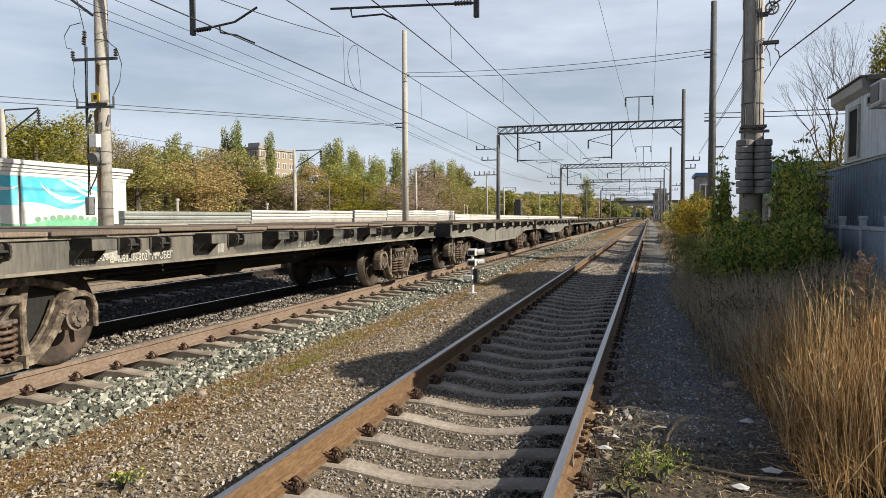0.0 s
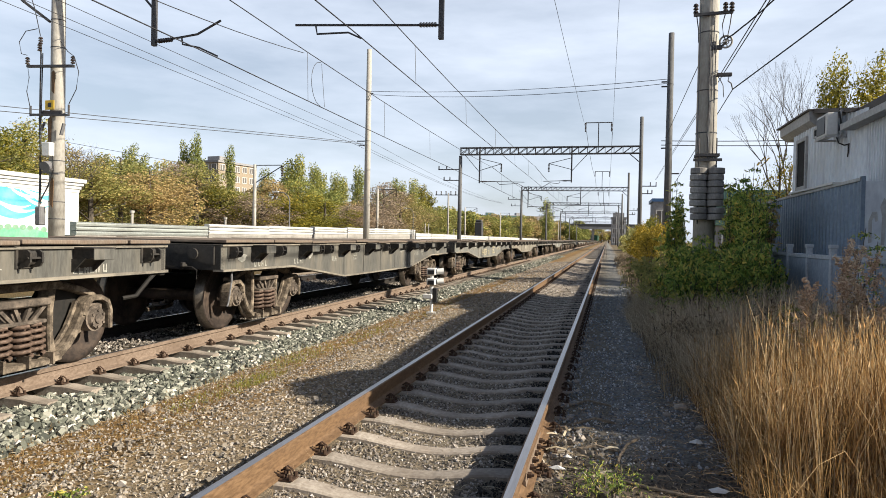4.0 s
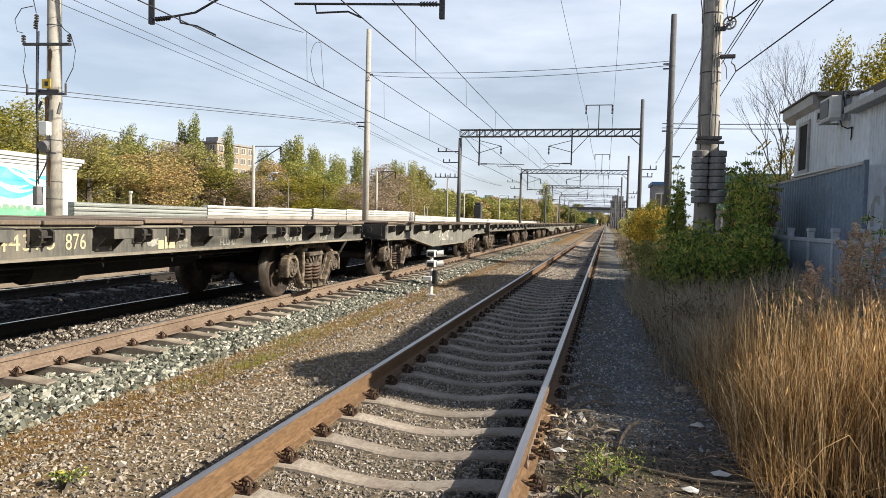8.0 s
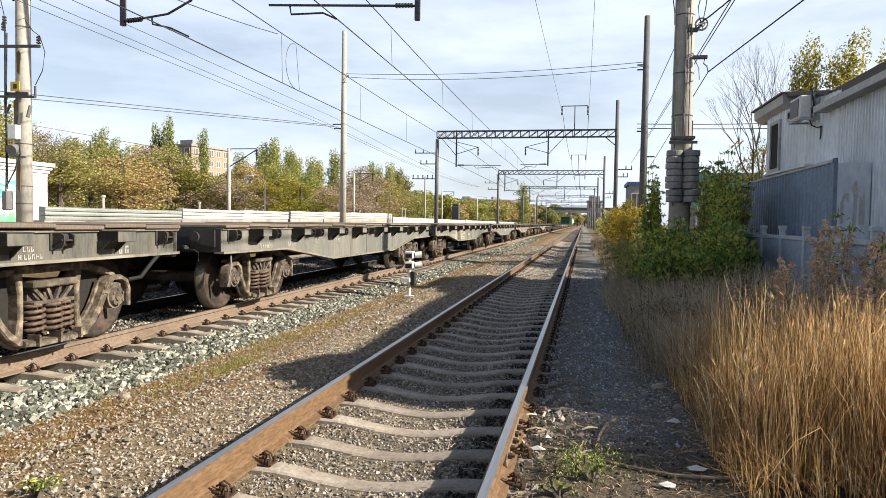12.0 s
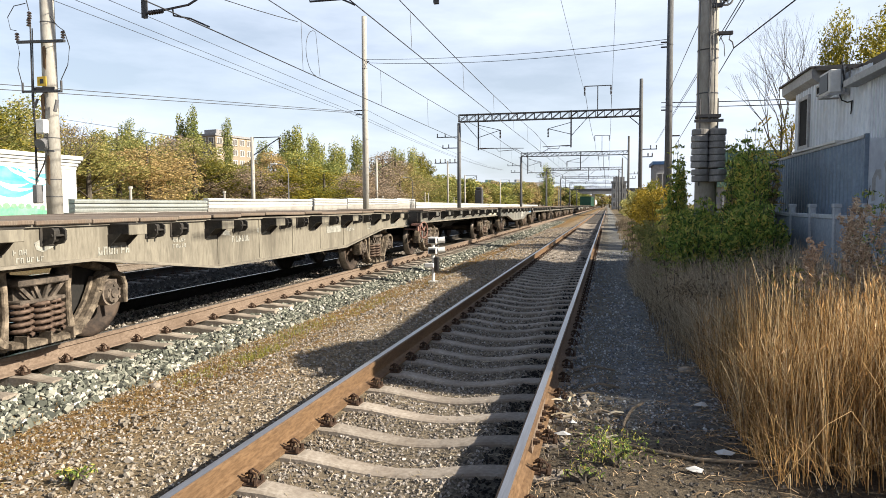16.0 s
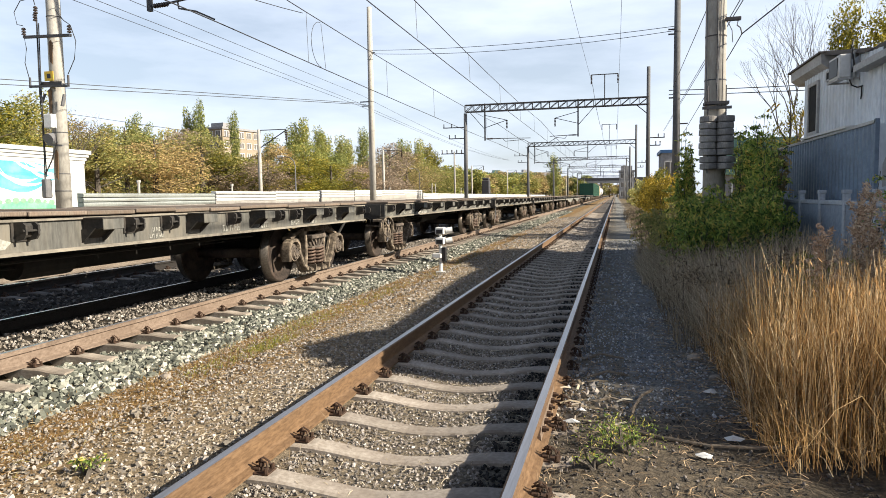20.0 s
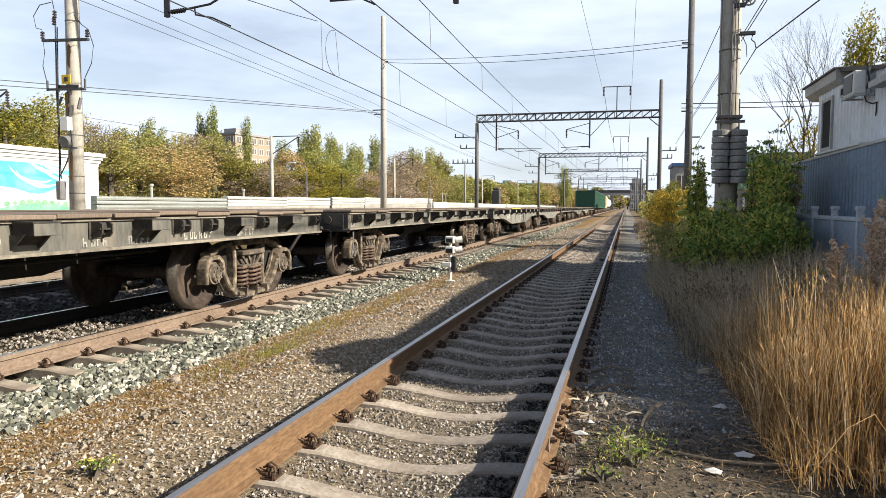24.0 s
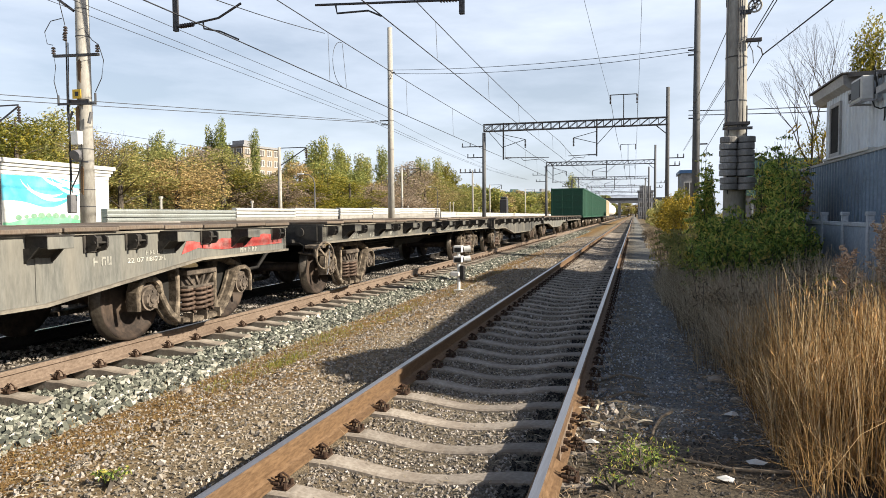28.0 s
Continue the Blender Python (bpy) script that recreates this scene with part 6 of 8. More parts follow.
M["leaf_green"] = leaf_material("fresh green leaves", [(0.0, (0.039, 0.078, 0.0208)), (0.3, (0.156, 0.26, 0.0585)), (0.62, (0.39, 0.533, 0.117)), (0.85, (0.624, 0.637, 0.156)), (1.0, (0.832, 0.624, 0.156))], 0.4, 0.45)
M["leaf_yellow"] = leaf_material("yellow leaves", [(0.0, (0.149, 0.127, 0.023)), (0.4, (0.368, 0.276, 0.034)), (1.0, (0.632, 0.460, 0.057))])
M["straw"] = leaf_material("dry straw", [(0.0, (0.09, 0.05, 0.02)), (0.3, (0.40, 0.235, 0.095)), (0.7, (0.90, 0.59, 0.27)), (1.0, (1.1, 0.90, 0.60))], 0.32, 0.6)
M["hay"] = leaf_material("bleached dead stalks", [(0.0, (0.138, 0.115, 0.0862)), (0.4, (0.46, 0.38, 0.276)), (0.8, (0.736, 0.621, 0.46)), (1.0, (0.92, 0.816, 0.644))], 0.3, 0.8)
M["dead_weed"] = leaf_material("dead weeds", [(0.0, (0.096, 0.072, 0.0504)), (0.5, (0.336, 0.252, 0.168)), (1.0, (0.696, 0.552, 0.372))], 0.3, 0.8)
M["plume"] = leaf_material("dry seed plumes", [(0.0, (0.41, 0.281, 0.194)), (0.5, (0.713, 0.529, 0.389)), (1.0, (0.95, 0.778, 0.605))], 0.35, 0.8)
M["short_grass"] = leaf_material("short rusty grass", [(0.0, (0.17, 0.10, 0.04)), (0.5, (0.34, 0.21, 0.085)), (0.85, (0.45, 0.32, 0.15)), (1.0, (0.24, 0.22, 0.07))], 0.25, 0.8)
M["green_grass"] = leaf_material("green grass tufts", [(0.0, (0.10, 0.12, 0.025)), (1.0, (0.46, 0.47, 0.09))], 0.3, 0.7)
M["bark"] = surface("grey bark", (0.06, 0.05, 0.04), (0.16, 0.135, 0.11), 12, 1.5, None, 0, 0.95, 0, 0.6, 0.02, (1, 1, 0.3))


def unit(v):
    return v / np.maximum(np.linalg.norm(v, axis=1, keepdims=True), 1e-6)


def leaves_mesh(name, pts, size, mat, aspect=0.5, droop=0.0, spread=0.4, flat=0.0):
    """A pointed leaf at each point, turned at random."""
    n = len(pts)
    d = unit(RNG.normal(size=(n, 3)) + np.array([0, 0, -droop]))
    s = unit(np.cross(d, RNG.normal(size=(n, 3)) * np.array([1, 1, 1 - flat])))
    ln = (size * RNG.uniform(1 - spread, 1 + spread, n))[:, None]
    nrm = np.cross(d, s)
    a, b, c, e = pts - d * ln * 0.5, pts + s * ln * aspect * 0.5 + nrm * ln * 0.06, pts + d * ln * 0.5, pts - s * ln * aspect * 0.5 + nrm * ln * 0.06
    vs = np.stack([a, b, c, e], 1).reshape(-1, 3)
    return raw_mesh(name, vs, np.arange(4 * n).reshape(n, 4), 4, mat)


def lump_points(lumps, per):
    """Points in the outer part of rough balls."""
    out = []
    for (c, r), k in zip(lumps, per):
        u = unit(RNG.normal(size=(k, 3)))
        u = u * (RNG.uniform(0.25, 1, k) ** 0.45)[:, None] * (1 + 0.22 * np.sin(u[:, :1] * 5 + u[:, 2:] * 7))
        out.append(np.asarray(c) + u * np.asarray(r))
    return np.concatenate(out)


def limbs(bm, base, top, r, n, reach, rnd, rise=0.5, twigs=0):
    """A tapered trunk with limbs that fork."""
    base, top = Vector(base), Vector(top)
    rod(bm, base, base.lerp(top, 0.5), r, r * 0.7, 8)
    rod(bm, base.lerp(top, 0.5), top, r * 0.7, r * 0.2, 7)
    for i in range(n):
        f = 0.25 + 0.7 * i / n
        a = base.lerp(top, f)
        ang = i * 2.4 + rnd.uniform(-0.4, 0.4)
        ln = reach * (1.05 - f) * rnd.uniform(0.7, 1.2)
        b = a + Vector((math.cos(ang) * ln, math.sin(ang) * ln, ln * rise * rnd.uniform(0.6, 1.5)))
        rod(bm, a, b, r * 0.38 * (1.1 - f), r * 0.10, 5)
        for k in range(twigs):
            g = rnd.uniform(0.3, 0.95)
            c = a.lerp(b, g)
            e = c + Vector((rnd.uniform(-1, 1), rnd.uniform(-1, 1), rnd.uniform(0.2, 1.3))) * ln * 0.38
            rod(bm, c, e, r * 0.10, r * 0.03, 4)


def tree_kind(kind, seed, leaves):
    """A unit tree about 10 m high, kept far below until it is copied."""
    rnd = random.Random(seed)
    if kind == "poplar":
        w = 1.35
        lumps = [((rnd.uniform(-0.4, 0.4), rnd.uniform(-0.4, 0.4), 1.2 + 8.3 * i / 13), (w * (0.55 + 0.45 * math.sin(math.pi * (i + 1.5) / 15)) * rnd.uniform(0.7, 1.1),) * 2 + (1.0,)) for i in range(14)]
        lumps += [((rnd.uniform(-0.7, 0.7), rnd.uniform(-0.7, 0.7), rnd.uniform(4, 9.6)), (0.35, 0.35, 1.1)) for _ in range(9)]
    else:
        lumps = [((rnd.uniform(-2.7, 2.7), rnd.uniform(-2.7, 2.7), rnd.uniform(1.6, 8.2)), (rnd.uniform(0.8, 1.9), rnd.uniform(0.8, 1.9), rnd.uniform(0.7, 1.5))) for _ in range(24)]
        lumps = [(c, r) for c, r in lumps if math.hypot(c[0], c[1]) < 3.6 - abs(c[2] - 4.6) * 0.42]
        lumps += [((rnd.uniform(-1, 1), rnd.uniform(-1, 1), rnd.uniform(7.6, 8.8)), (1.2, 1.2, 1.0)) for _ in range(3)]
    vol = [r[0] * r[1] * r[2] for _, r in lumps]
    per = [max(30, int(leaves * v / sum(vol))) for v in vol]
    return lumps, per, rnd


TREE_PARTS = {}


def tree(kind, variant, mat, leaves, size, at, height, width, label, category="tree", group="trees along the railway", twigs=2):
    key = (kind, variant, mat, leaves)
    if key not in TREE_PARTS:
        lumps, per, rnd = tree_kind(kind, 31 * variant + len(mat), leaves)
        crown = leaves_mesh("crown", lump_points(lumps, per), size, M[mat])
        bm = bmesh.new()
        limbs(bm, (0, 0, -0.3), (0, 0, 9.0), 0.24 if kind != "poplar" else 0.2, 12, 3.6 if kind != "poplar" else 1.1, rnd, 0.6 if kind != "poplar" else 1.6, twigs)
        TREE_PARTS[key] = (mesh_of("trunk", bm, M["bark"]), crown)
    trunk, crown = TREE_PARTS[key]
    turn = random.uniform(0, 360)
    t = thing("tree", Matrix.Translation(at) @ pose(0, 0, 0, 0, 0, turn) @ Matrix.Diagonal((width, width, height / 10, 1)), label, category, group)
    part("trunk", trunk, None, t)
    part("crown", crown, None, t)
    return t


def polar(az, dist):
    return Vector((dist * math.sin(radians(az)), dist * math.cos(radians(az)), 0))


def woods():
    random.seed(11)
    def put(az, dist, el, kind, mat, w=None, leaves=9000, size=0.21, label=""):
        p = polar(az, dist)
        g = 1.3 if p.x < -25 else 0.3
        h = (1.58 + dist * math.tan(radians(el)) - g) * 1.13
        p.z = g - 0.2
        tree(kind, random.randint(0, 2), mat, leaves, size, p, h, (w if w else h / 10 * (1.0 if kind != "poplar" else 0.9)), label)
    # front row of broad autumn trees: azimuth, distance, elevation of the top, leaf colour
    front = [(-50, 50, 6.6, "leaf_olive"), (-47.2, 48, 6.7, "leaf_yellowgreen"), (-44.8, 52, 7.2, "leaf_olive"), (-42.6, 55, 5.6, "leaf_brown"), (-40.6, 52, 4.6, "leaf_olive"), (-38.6, 60, 5.3, "leaf_olive"),
             (-36.6, 56, 4.5, "leaf_brown"), (-34.8, 62, 5.0, "leaf_grey"), (-33.2, 60, 4.9, "leaf_olive"), (-31.4, 62, 3.4, "leaf_yellowgreen"), (-29.6, 66, 3.0, "leaf_olive"), (-28.2, 60, 2.7, "leaf_grey"),
             (-26.6, 62, 2.6, "leaf_yellowgreen"), (-25.0, 66, 3.0, "leaf_yellowgreen"), (-23.2, 64, 2.5, "leaf_yellowgreen"), (-21.4, 70, 2.2, "leaf_grey"), (-19.8, 74, 2.1, "leaf_grey"), (-18.4, 82, 3.9, "leaf_grey"),
             (-17.0, 92, 3.2, "leaf_brown"), (-15.8, 100, 2.6, "leaf_olive"), (-14.6, 110, 2.1, "leaf_olive")]
    for az, d, el, mat in front:
        put(az, d, el + 0.3, "broad", mat, w=0.78 + d / 240, label={"leaf_olive": "olive-green broad tree turning brown", "leaf_brown": "broad tree with rusty brown autumn leaves", "leaf_grey": "half-bare tree with withered leaves", "leaf_yellowgreen": "bushy yellow-green autumn tree"}[mat])
    back = [(-48.5, 70, 5.6), (-45.8, 74, 5.8), (-41.5, 76, 4.8), (-39.5, 80, 5.5), (-37.4, 84, 5.0), (-35.6, 84, 5.2), (-34.2, 86, 5.4), (-32.0, 86, 3.8), (-29.0, 90, 3.6), (-27.2, 90, 4.2), (-25.4, 92, 4.4), (-22.8, 96, 3.6), (-20.6, 100, 3.0), (-19, 110, 3.6)]
    for az, d, el in back:
        put(az, d, el, "broad", random.choice(("leaf_olive", "leaf_poplar", "leaf_brown")), w=1.0, leaves=6000, size=0.28, label="tall mixed tree at the back of the belt")
    # poplars
    for az, d, el, w in ((-38.0, 95, 5.9, 1.1), (-37.2, 98, 5.3, 1.1), (-34.0, 96, 6.3, 1.0), (-33.2, 95, 6.9, 0.9), (-30.7, 94, 6.2, 0.7), (-28.0, 96, 5.0, 1.0), (-26.3, 100, 5.7, 1.2), (-25.4, 100, 6.05, 1.3), (-24.2, 102, 5.5, 1.1), (-23.6, 104, 5.1, 1.1),
                         (-22.4, 106, 4.9, 1.1), (-21.8, 108, 4.6, 1.1), (-20.6, 110, 5.4, 1.15), (-17.6, 124, 4.6, 1.2), (-16.9, 128, 4.4, 1.2), (-16.0, 134, 4.6, 1.3), (-15.3, 140, 4.2, 1.4), (-14.7, 148, 3.7, 1.4)):
        put(az, d, el - (0.4 if az > -30 else 0.15), "poplar", "leaf_poplar" if az < -15.5 else "leaf_yellowgreen", w=w * 0.85, leaves=7000, size=0.23, label="tall narrow poplar, green turning yellow")
    # lower woods towards the distance
    for i in range(26):
        az = -13.6 + 11.6 * i / 25 + random.uniform(-0.3, 0.3)
        d = 170 + 170 * i / 25 + random.uniform(-15, 15)
        put(az, d, 2.3 - 1.0 * i / 25 + random.uniform(-0.2, 0.2), "broad", random.choice(("leaf_olive", "leaf_poplar", "leaf_brown")), w=1.5, leaves=2400, size=0.55, label="far low tree beyond the tracks")
    for i in range(12):
        put(-2.2 + 6.4 * i / 11, 450 + random.uniform(-10, 20), 0.95 + random.uniform(-0.15, 0.2), "broad", random.choice(("leaf_olive", "leaf_grey", "leaf_brown")), w=1.7, leaves=2400, size=0.55, label="far low tree beyond the tracks")
    put(-4.85, 260, 2.9, "poplar", "leaf_poplar", w=2.0, leaves=2600, size=0.3, label="lone dark poplar in the distance")
    # behind the metal building
    put(16.3, 28, 11.6, "poplar", "leaf_bright", w=0.55, leaves=15000, size=0.15, label="yellow-green poplar behind the building")
    put(18.6, 28.5, 11.6, "poplar", "leaf_bright", w=0.7, leaves=15000, size=0.15, label="yellow-green poplar behind the building")
    put(21.8, 27, 11.5, "poplar", "leaf_bright", w=0.75, leaves=15000, size=0.15, label="green poplar behind the building")
    put(12.6, 28, 6.6, "broad", "leaf_bright", w=0.28, leaves=2600, size=0.2, label="small tree with yellow leaves behind the fence")
    put(9.9, 30, 4.2, "broad", "leaf_green", w=0.26, leaves=2600, size=0.26, label="small green tree behind the fence")
    put(13.3, 30, 6.0, "broad", "leaf_yellow", w=0.35, leaves=1500, size=0.24, label="small tree with thin yellow leaves")


woods()


def bare_tree(at, h, reach, seed, label, deep=7, leaves=260):
    rnd = random.Random(seed)
    t = thing("tree", pose(*at), label, "tree")
    bm = bmesh.new()
    def grow(p, d, ln, r, depth):
        q = p + d * ln
        rod(bm, p, q, r, r * 0.72, 5 if depth > 2 else 7)
        if depth >= deep:
            return
        for k in range((3 if depth == 2 else 2) if depth else 4):
            nd = (d + Vector((rnd.uniform(-1, 1), rnd.uniform(-1, 1), rnd.uniform(-0.1, 0.7))) * reach).normalized()
            grow(q, nd, ln * rnd.uniform(0.68, 0.86), r * 0.62, depth + 1)
    grow(Vector((0, 0, -0.2)), Vector((0, 0, 1)), h * 0.26, h * 0.013, 0)
    ends = [v.co.copy() for v in bm.verts if h * 0.3 < v.co.z < h * (0.62 if leaves > 300 else 2)]
    part("trunk", bm, M["bark"], t)
    pts = np.array([ends[rnd.randrange(len(ends))] + Vector((rnd.uniform(-0.2, 0.2),) * 3) for _ in range(leaves)])
    part("crown", leaves_mesh("crown", pts, 0.10, M["leaf_yellow"]), None, t, "few yellow leaves left")


bare_tree(tuple(polar(13.0, 35)), 8.6, 0.40, 5, "nearly bare tree with a few yellow leaves", 8, 900)
bare_tree(tuple(polar(-42.0, 44) + Vector((0, 0, 0.9))), 6.0, 0.85, 12, "bare dark walnut tree beside the kiosk")


def stalk_points(n, x0, x1, y0, y1, keep=None):
    p = np.stack([RNG.uniform(x0, x1, n), RNG.uniform(y0, y1, n)], 1)
    return p if keep is None else p[keep(p)]


def blades(name, pos, h, width, lean, mat, base_z=0.0, seg=3, aim=None):
    """Bent grass blades; pos (n, 2). aim: the way that most of them lean."""
    n = len(pos)
    hh = h * RNG.uniform(0.6, 1.12, n)
    ang, tilt = RNG.uniform(0, 2 * np.pi, n), np.abs(RNG.normal(0, lean, n))
    if aim is not None:
        ang = RNG.normal(aim, 0.8, n)
    face = RNG.uniform(0, 2 * np.pi, n)
    side = np.stack([np.cos(face), np.sin(face), np.zeros(n)], 1)
    rows = []
    for k in range(seg + 1):
        f = k / seg
        off = hh * tilt * f ** 1.8
        z = base_z + hh * f * np.sqrt(np.maximum(0.1, 1 - (tilt * f) ** 2 * 0.6))
        c = np.stack([pos[:, 0] + np.cos(ang) * off, pos[:, 1] + np.sin(ang) * off, z], 1)
        w = (width * (1 - 0.85 * f))
        rows += [c - side * w / 2, c + side * w / 2]
    vs = np.stack(rows, 1).reshape(-1, 3)
    m = 2 * (seg + 1)
    quads = np.concatenate([np.arange(n)[:, None] * m + np.array([2 * k, 2 * k + 1, 2 * k + 3, 2 * k + 2]) for k in range(seg)])
    return raw_mesh(name, vs, quads, 4, mat)


def stuff(name, me, label, category):
    return tagged(new(name, me), label, category, kind="stuff")


def verge():
    def in_grass(p):
        side = p[:, 0] > 1.02 + 0.10 * np.sin(p[:, 1] * 2.3) + 0.05 * np.sin(p[:, 1] * 7.1)
        return side & (p[:, 1] > 4.40 + 0.12 * np.sin(p[:, 0] * 9) + 0.25 * np.clip(1.5 - p[:, 0], 0, 1) + np.abs(RNG.normal(0, 0.12, len(p))))
    pos = np.concatenate([stalk_points(8600, 0.85, 3.2, 4.3, 6.0, in_grass), stalk_points(5200, 0.85, 3.2, 6.0, 8.0, in_grass)])
    # the stand grows in clumps
    clump = np.sin(pos[:, 0] * 8.3 + 1.7 * np.sin(pos[:, 1] * 3.1)) * np.sin(pos[:, 1] * 7.7 + 1.3 * np.sin(pos[:, 0] * 5.2))
    keep = RNG.uniform(0, 1, len(pos)) < np.clip((pos[:, 0] - 0.75) * 2.6, 0.3, 1) * (0.62 + 0.38 * clump)
    pos, clump = pos[keep], clump[keep]
    hs = (1.00 + 0.10 * np.sin(pos[:, 0] * 3 + pos[:, 1] * 2) + 0.09 * clump) * np.clip(1.06 - 0.35 * (pos[:, 1] - 5.5), 0.6, 1.06)
    # the outer stalks stay low at the open end of the stand
    hs = np.where(pos[:, 1] < 5.45, np.minimum(hs, 0.56 + 0.57 * (pos[:, 0] - 0.95) + 0.12 * clump), hs)
    stuff("dry_grass", blades("dry_grass", pos, hs, 0.0085, 0.17, M["straw"], 0.0, 4), "tall golden dry grass beside the path", "grass")
    # stalks that lean across the others, and broken ones
    across = stalk_points(2400, 0.98, 3.2, 4.5, 7.2)
    top = np.minimum(1.05, 0.62 + 0.5 * (across[:, 0] - 0.95))
    stuff("dry_grass", blades("dry_grass", across, top, 0.0075, 0.55, M["straw"], 0.0, 4), "leaning and broken stalks in the dry grass", "grass")
    # fans of bent stalks that hang out over the path
    fan = stalk_points(700, 0.90, 1.25, 4.55, 7.6)
    stuff("dry_grass", blades("dry_grass", fan, 0.36, 0.0065, 0.7, M["straw"], -0.03, 4, math.pi), "dry stalks hanging out over the path edge", "grass")
    edge = stalk_points(1500, 0.92, 3.2, 4.15, 5.0)
    stuff("dry_grass", blades("dry_grass", edge, 0.40, 0.006, 0.75, M["straw"], -0.02, 3, -2.2), "short straw at the foot of the grass", "grass")
    k = RNG.uniform(0, 1, len(pos)) < 0.16
    ears = np.stack([pos[k, 0] + RNG.normal(0, 0.05, k.sum()), pos[k, 1] + RNG.normal(0, 0.05, k.sum()), hs[k] * RNG.uniform(0.82, 1.0, k.sum())], 1)
    stuff("dry_grass", leaves_mesh("dry_grass", ears, 0.06, M["straw"], 0.14, -3.0), "seed heads of the tall dry grass", "grass")
    pos = stalk_points(4200, 0.86, 3.2, 4.4, 8.2, lambda p: p[:, 0] > 0.98 + 0.1 * np.sin(p[:, 1] * 3.3))
    stuff("dry_grass", blades("dry_grass", pos, 0.40, 0.007, 0.5, M["dead_weed"], 0.0, 3), "matted brown dead grass under the tall stalks", "grass")
    pos = stalk_points(1500, 1.75, 3.4, 3.6, 4.42)
    stuff("dry_grass", blades("dry_grass", pos, 0.72, 0.0075, 0.3, M["straw"], 0.0, 4), "tall golden dry grass beside the path", "grass")
    # bleached weeds that arch over the path further on
    def rim(y):
        return 0.93 - 0.075 * np.clip(y - 7.4, 0, 6) + 0.07 * np.sin(y * 2.9)
    pos = stalk_points(5200, 0.45, 1.5, 6.6, 16, lambda p: p[:, 0] > rim(p[:, 1]))
    stuff("weeds", blades("weeds", pos, np.clip(0.42 + 0.55 * (pos[:, 0] - rim(pos[:, 1])), 0.3, 0.85), 0.009, 0.75, M["hay"], -0.03, 4, math.pi), "bleached weeds arching over the path edge", "weeds")
    pos = stalk_points(6500, 0.9, 3.0, 7.2, 13.5)
    stuff("weeds", blades("weeds", pos, np.clip(0.56 + 0.30 * (pos[:, 0] - 0.9), 0.4, 1.0), 0.010, 0.45, M["hay"], 0.0, 4), "withered weeds in front of the thicket", "weeds")
    pos = stalk_points(4200, 0.6, 3.0, 7.2, 16)
    stuff("weeds", blades("weeds", pos, 0.36, 0.010, 0.7, M["dead_weed"], -0.02, 3), "dark matted dead weeds", "weeds")
    pos = stalk_points(7000, 0.55, 3.2, 16, 60, lambda p: p[:, 0] > 0.70 + 0.2 * np.sin(p[:, 1] * 0.9))
    stuff("weeds", blades("weeds", pos, np.clip(0.35 + 0.45 * (pos[:, 0] - 0.7), 0.3, 0.9), 0.018, 0.55, M["dead_weed"], 0.0, 3), "brown withered weeds along the path", "weeds")
    # fallen stalks at the edge
    pos = stalk_points(1300, 0.40, 1.15, 3.6, 9.0)
    stuff("fallen_straw", lying("fallen_straw", pos, 0.11, 0.004, M["dead_weed"]), "fallen dry stalks at the path edge", "straw")


def lying(name, pos, length, width, mat, lift=0.012):
    """Stalks that lie on the ground, each slightly bent."""
    n = len(pos)
    a, ln = RNG.uniform(0, 2 * np.pi, n), length * RNG.uniform(0.35, 1.2, n)
    d = np.stack([np.cos(a), np.sin(a), np.zeros(n)], 1)
    sd = np.stack([-np.sin(a), np.cos(a), np.zeros(n)], 1) * width / 2
    z = np.array([ground_height(x, y) for x, y in pos]) + RNG.uniform(0.0, lift * 2, n)
    c = np.concatenate([pos, z[:, None]], 1)
    rows = []
    for f, h in ((-0.5, 0.0), (0.0, 0.5), (0.5, 0.0)):
        q = c + d * (ln * f)[:, None] + np.array([0, 0, 1]) * (h * RNG.uniform(0, lift * 2.5, n))[:, None] + sd * (h * 3)
        rows += [q - sd, q + sd + np.array([0, 0, width * 0.5])]
    vs = np.stack(rows, 1).reshape(-1, 3)
    quads = np.concatenate([np.arange(n)[:, None] * 6 + np.array([2 * k, 2 * k + 1, 2 * k + 3, 2 * k + 2]) for k in range(2)])
    return raw_mesh(name, vs, quads, 4, mat)


def weed_plant(x, y, h, seed):
    """A tall dry herb: a stem with a feathery plume."""
    rnd = random.Random(seed)
    t = thing("dry_weed", pose(x, y, 0), "tall dry weed with feathery pinkish-brown plume", "weed", "dry plumed weeds")
    bm = bmesh.new()
    top = Vector((rnd.uniform(-0.15, 0.15), rnd.uniform(-0.15, 0.15), h))
    rod(bm, (0, 0, -0.05), top, 0.006, 0.002, 5)
    pts = []
    for k in range(16):
        f = 0.45 + 0.5 * k / 16
        a = Vector((0, 0, 0)).lerp(top, f)
        an = rnd.uniform(0, 6.28)
        b = a + Vector((math.cos(an) * 0.16 * (1.1 - f) * 2, math.sin(an) * 0.16 * (1.1 - f) * 2, 0.16))
        rod(bm, a, b, 0.002, 0.001, 3)
        for j in range(46):
            pts.append(a.lerp(b, rnd.uniform(0.2, 1.1)) + Vector((rnd.uniform(-0.02, 0.02), rnd.uniform(-0.02, 0.02), rnd.uniform(-0.02, 0.04))))
    part("stem", bm, M["dead_weed"], t)
    tagged(part("plume", leaves_mesh("plume", np.array(pts), 0.040, M["plume"], 0.36), None, t), kind="stuff")


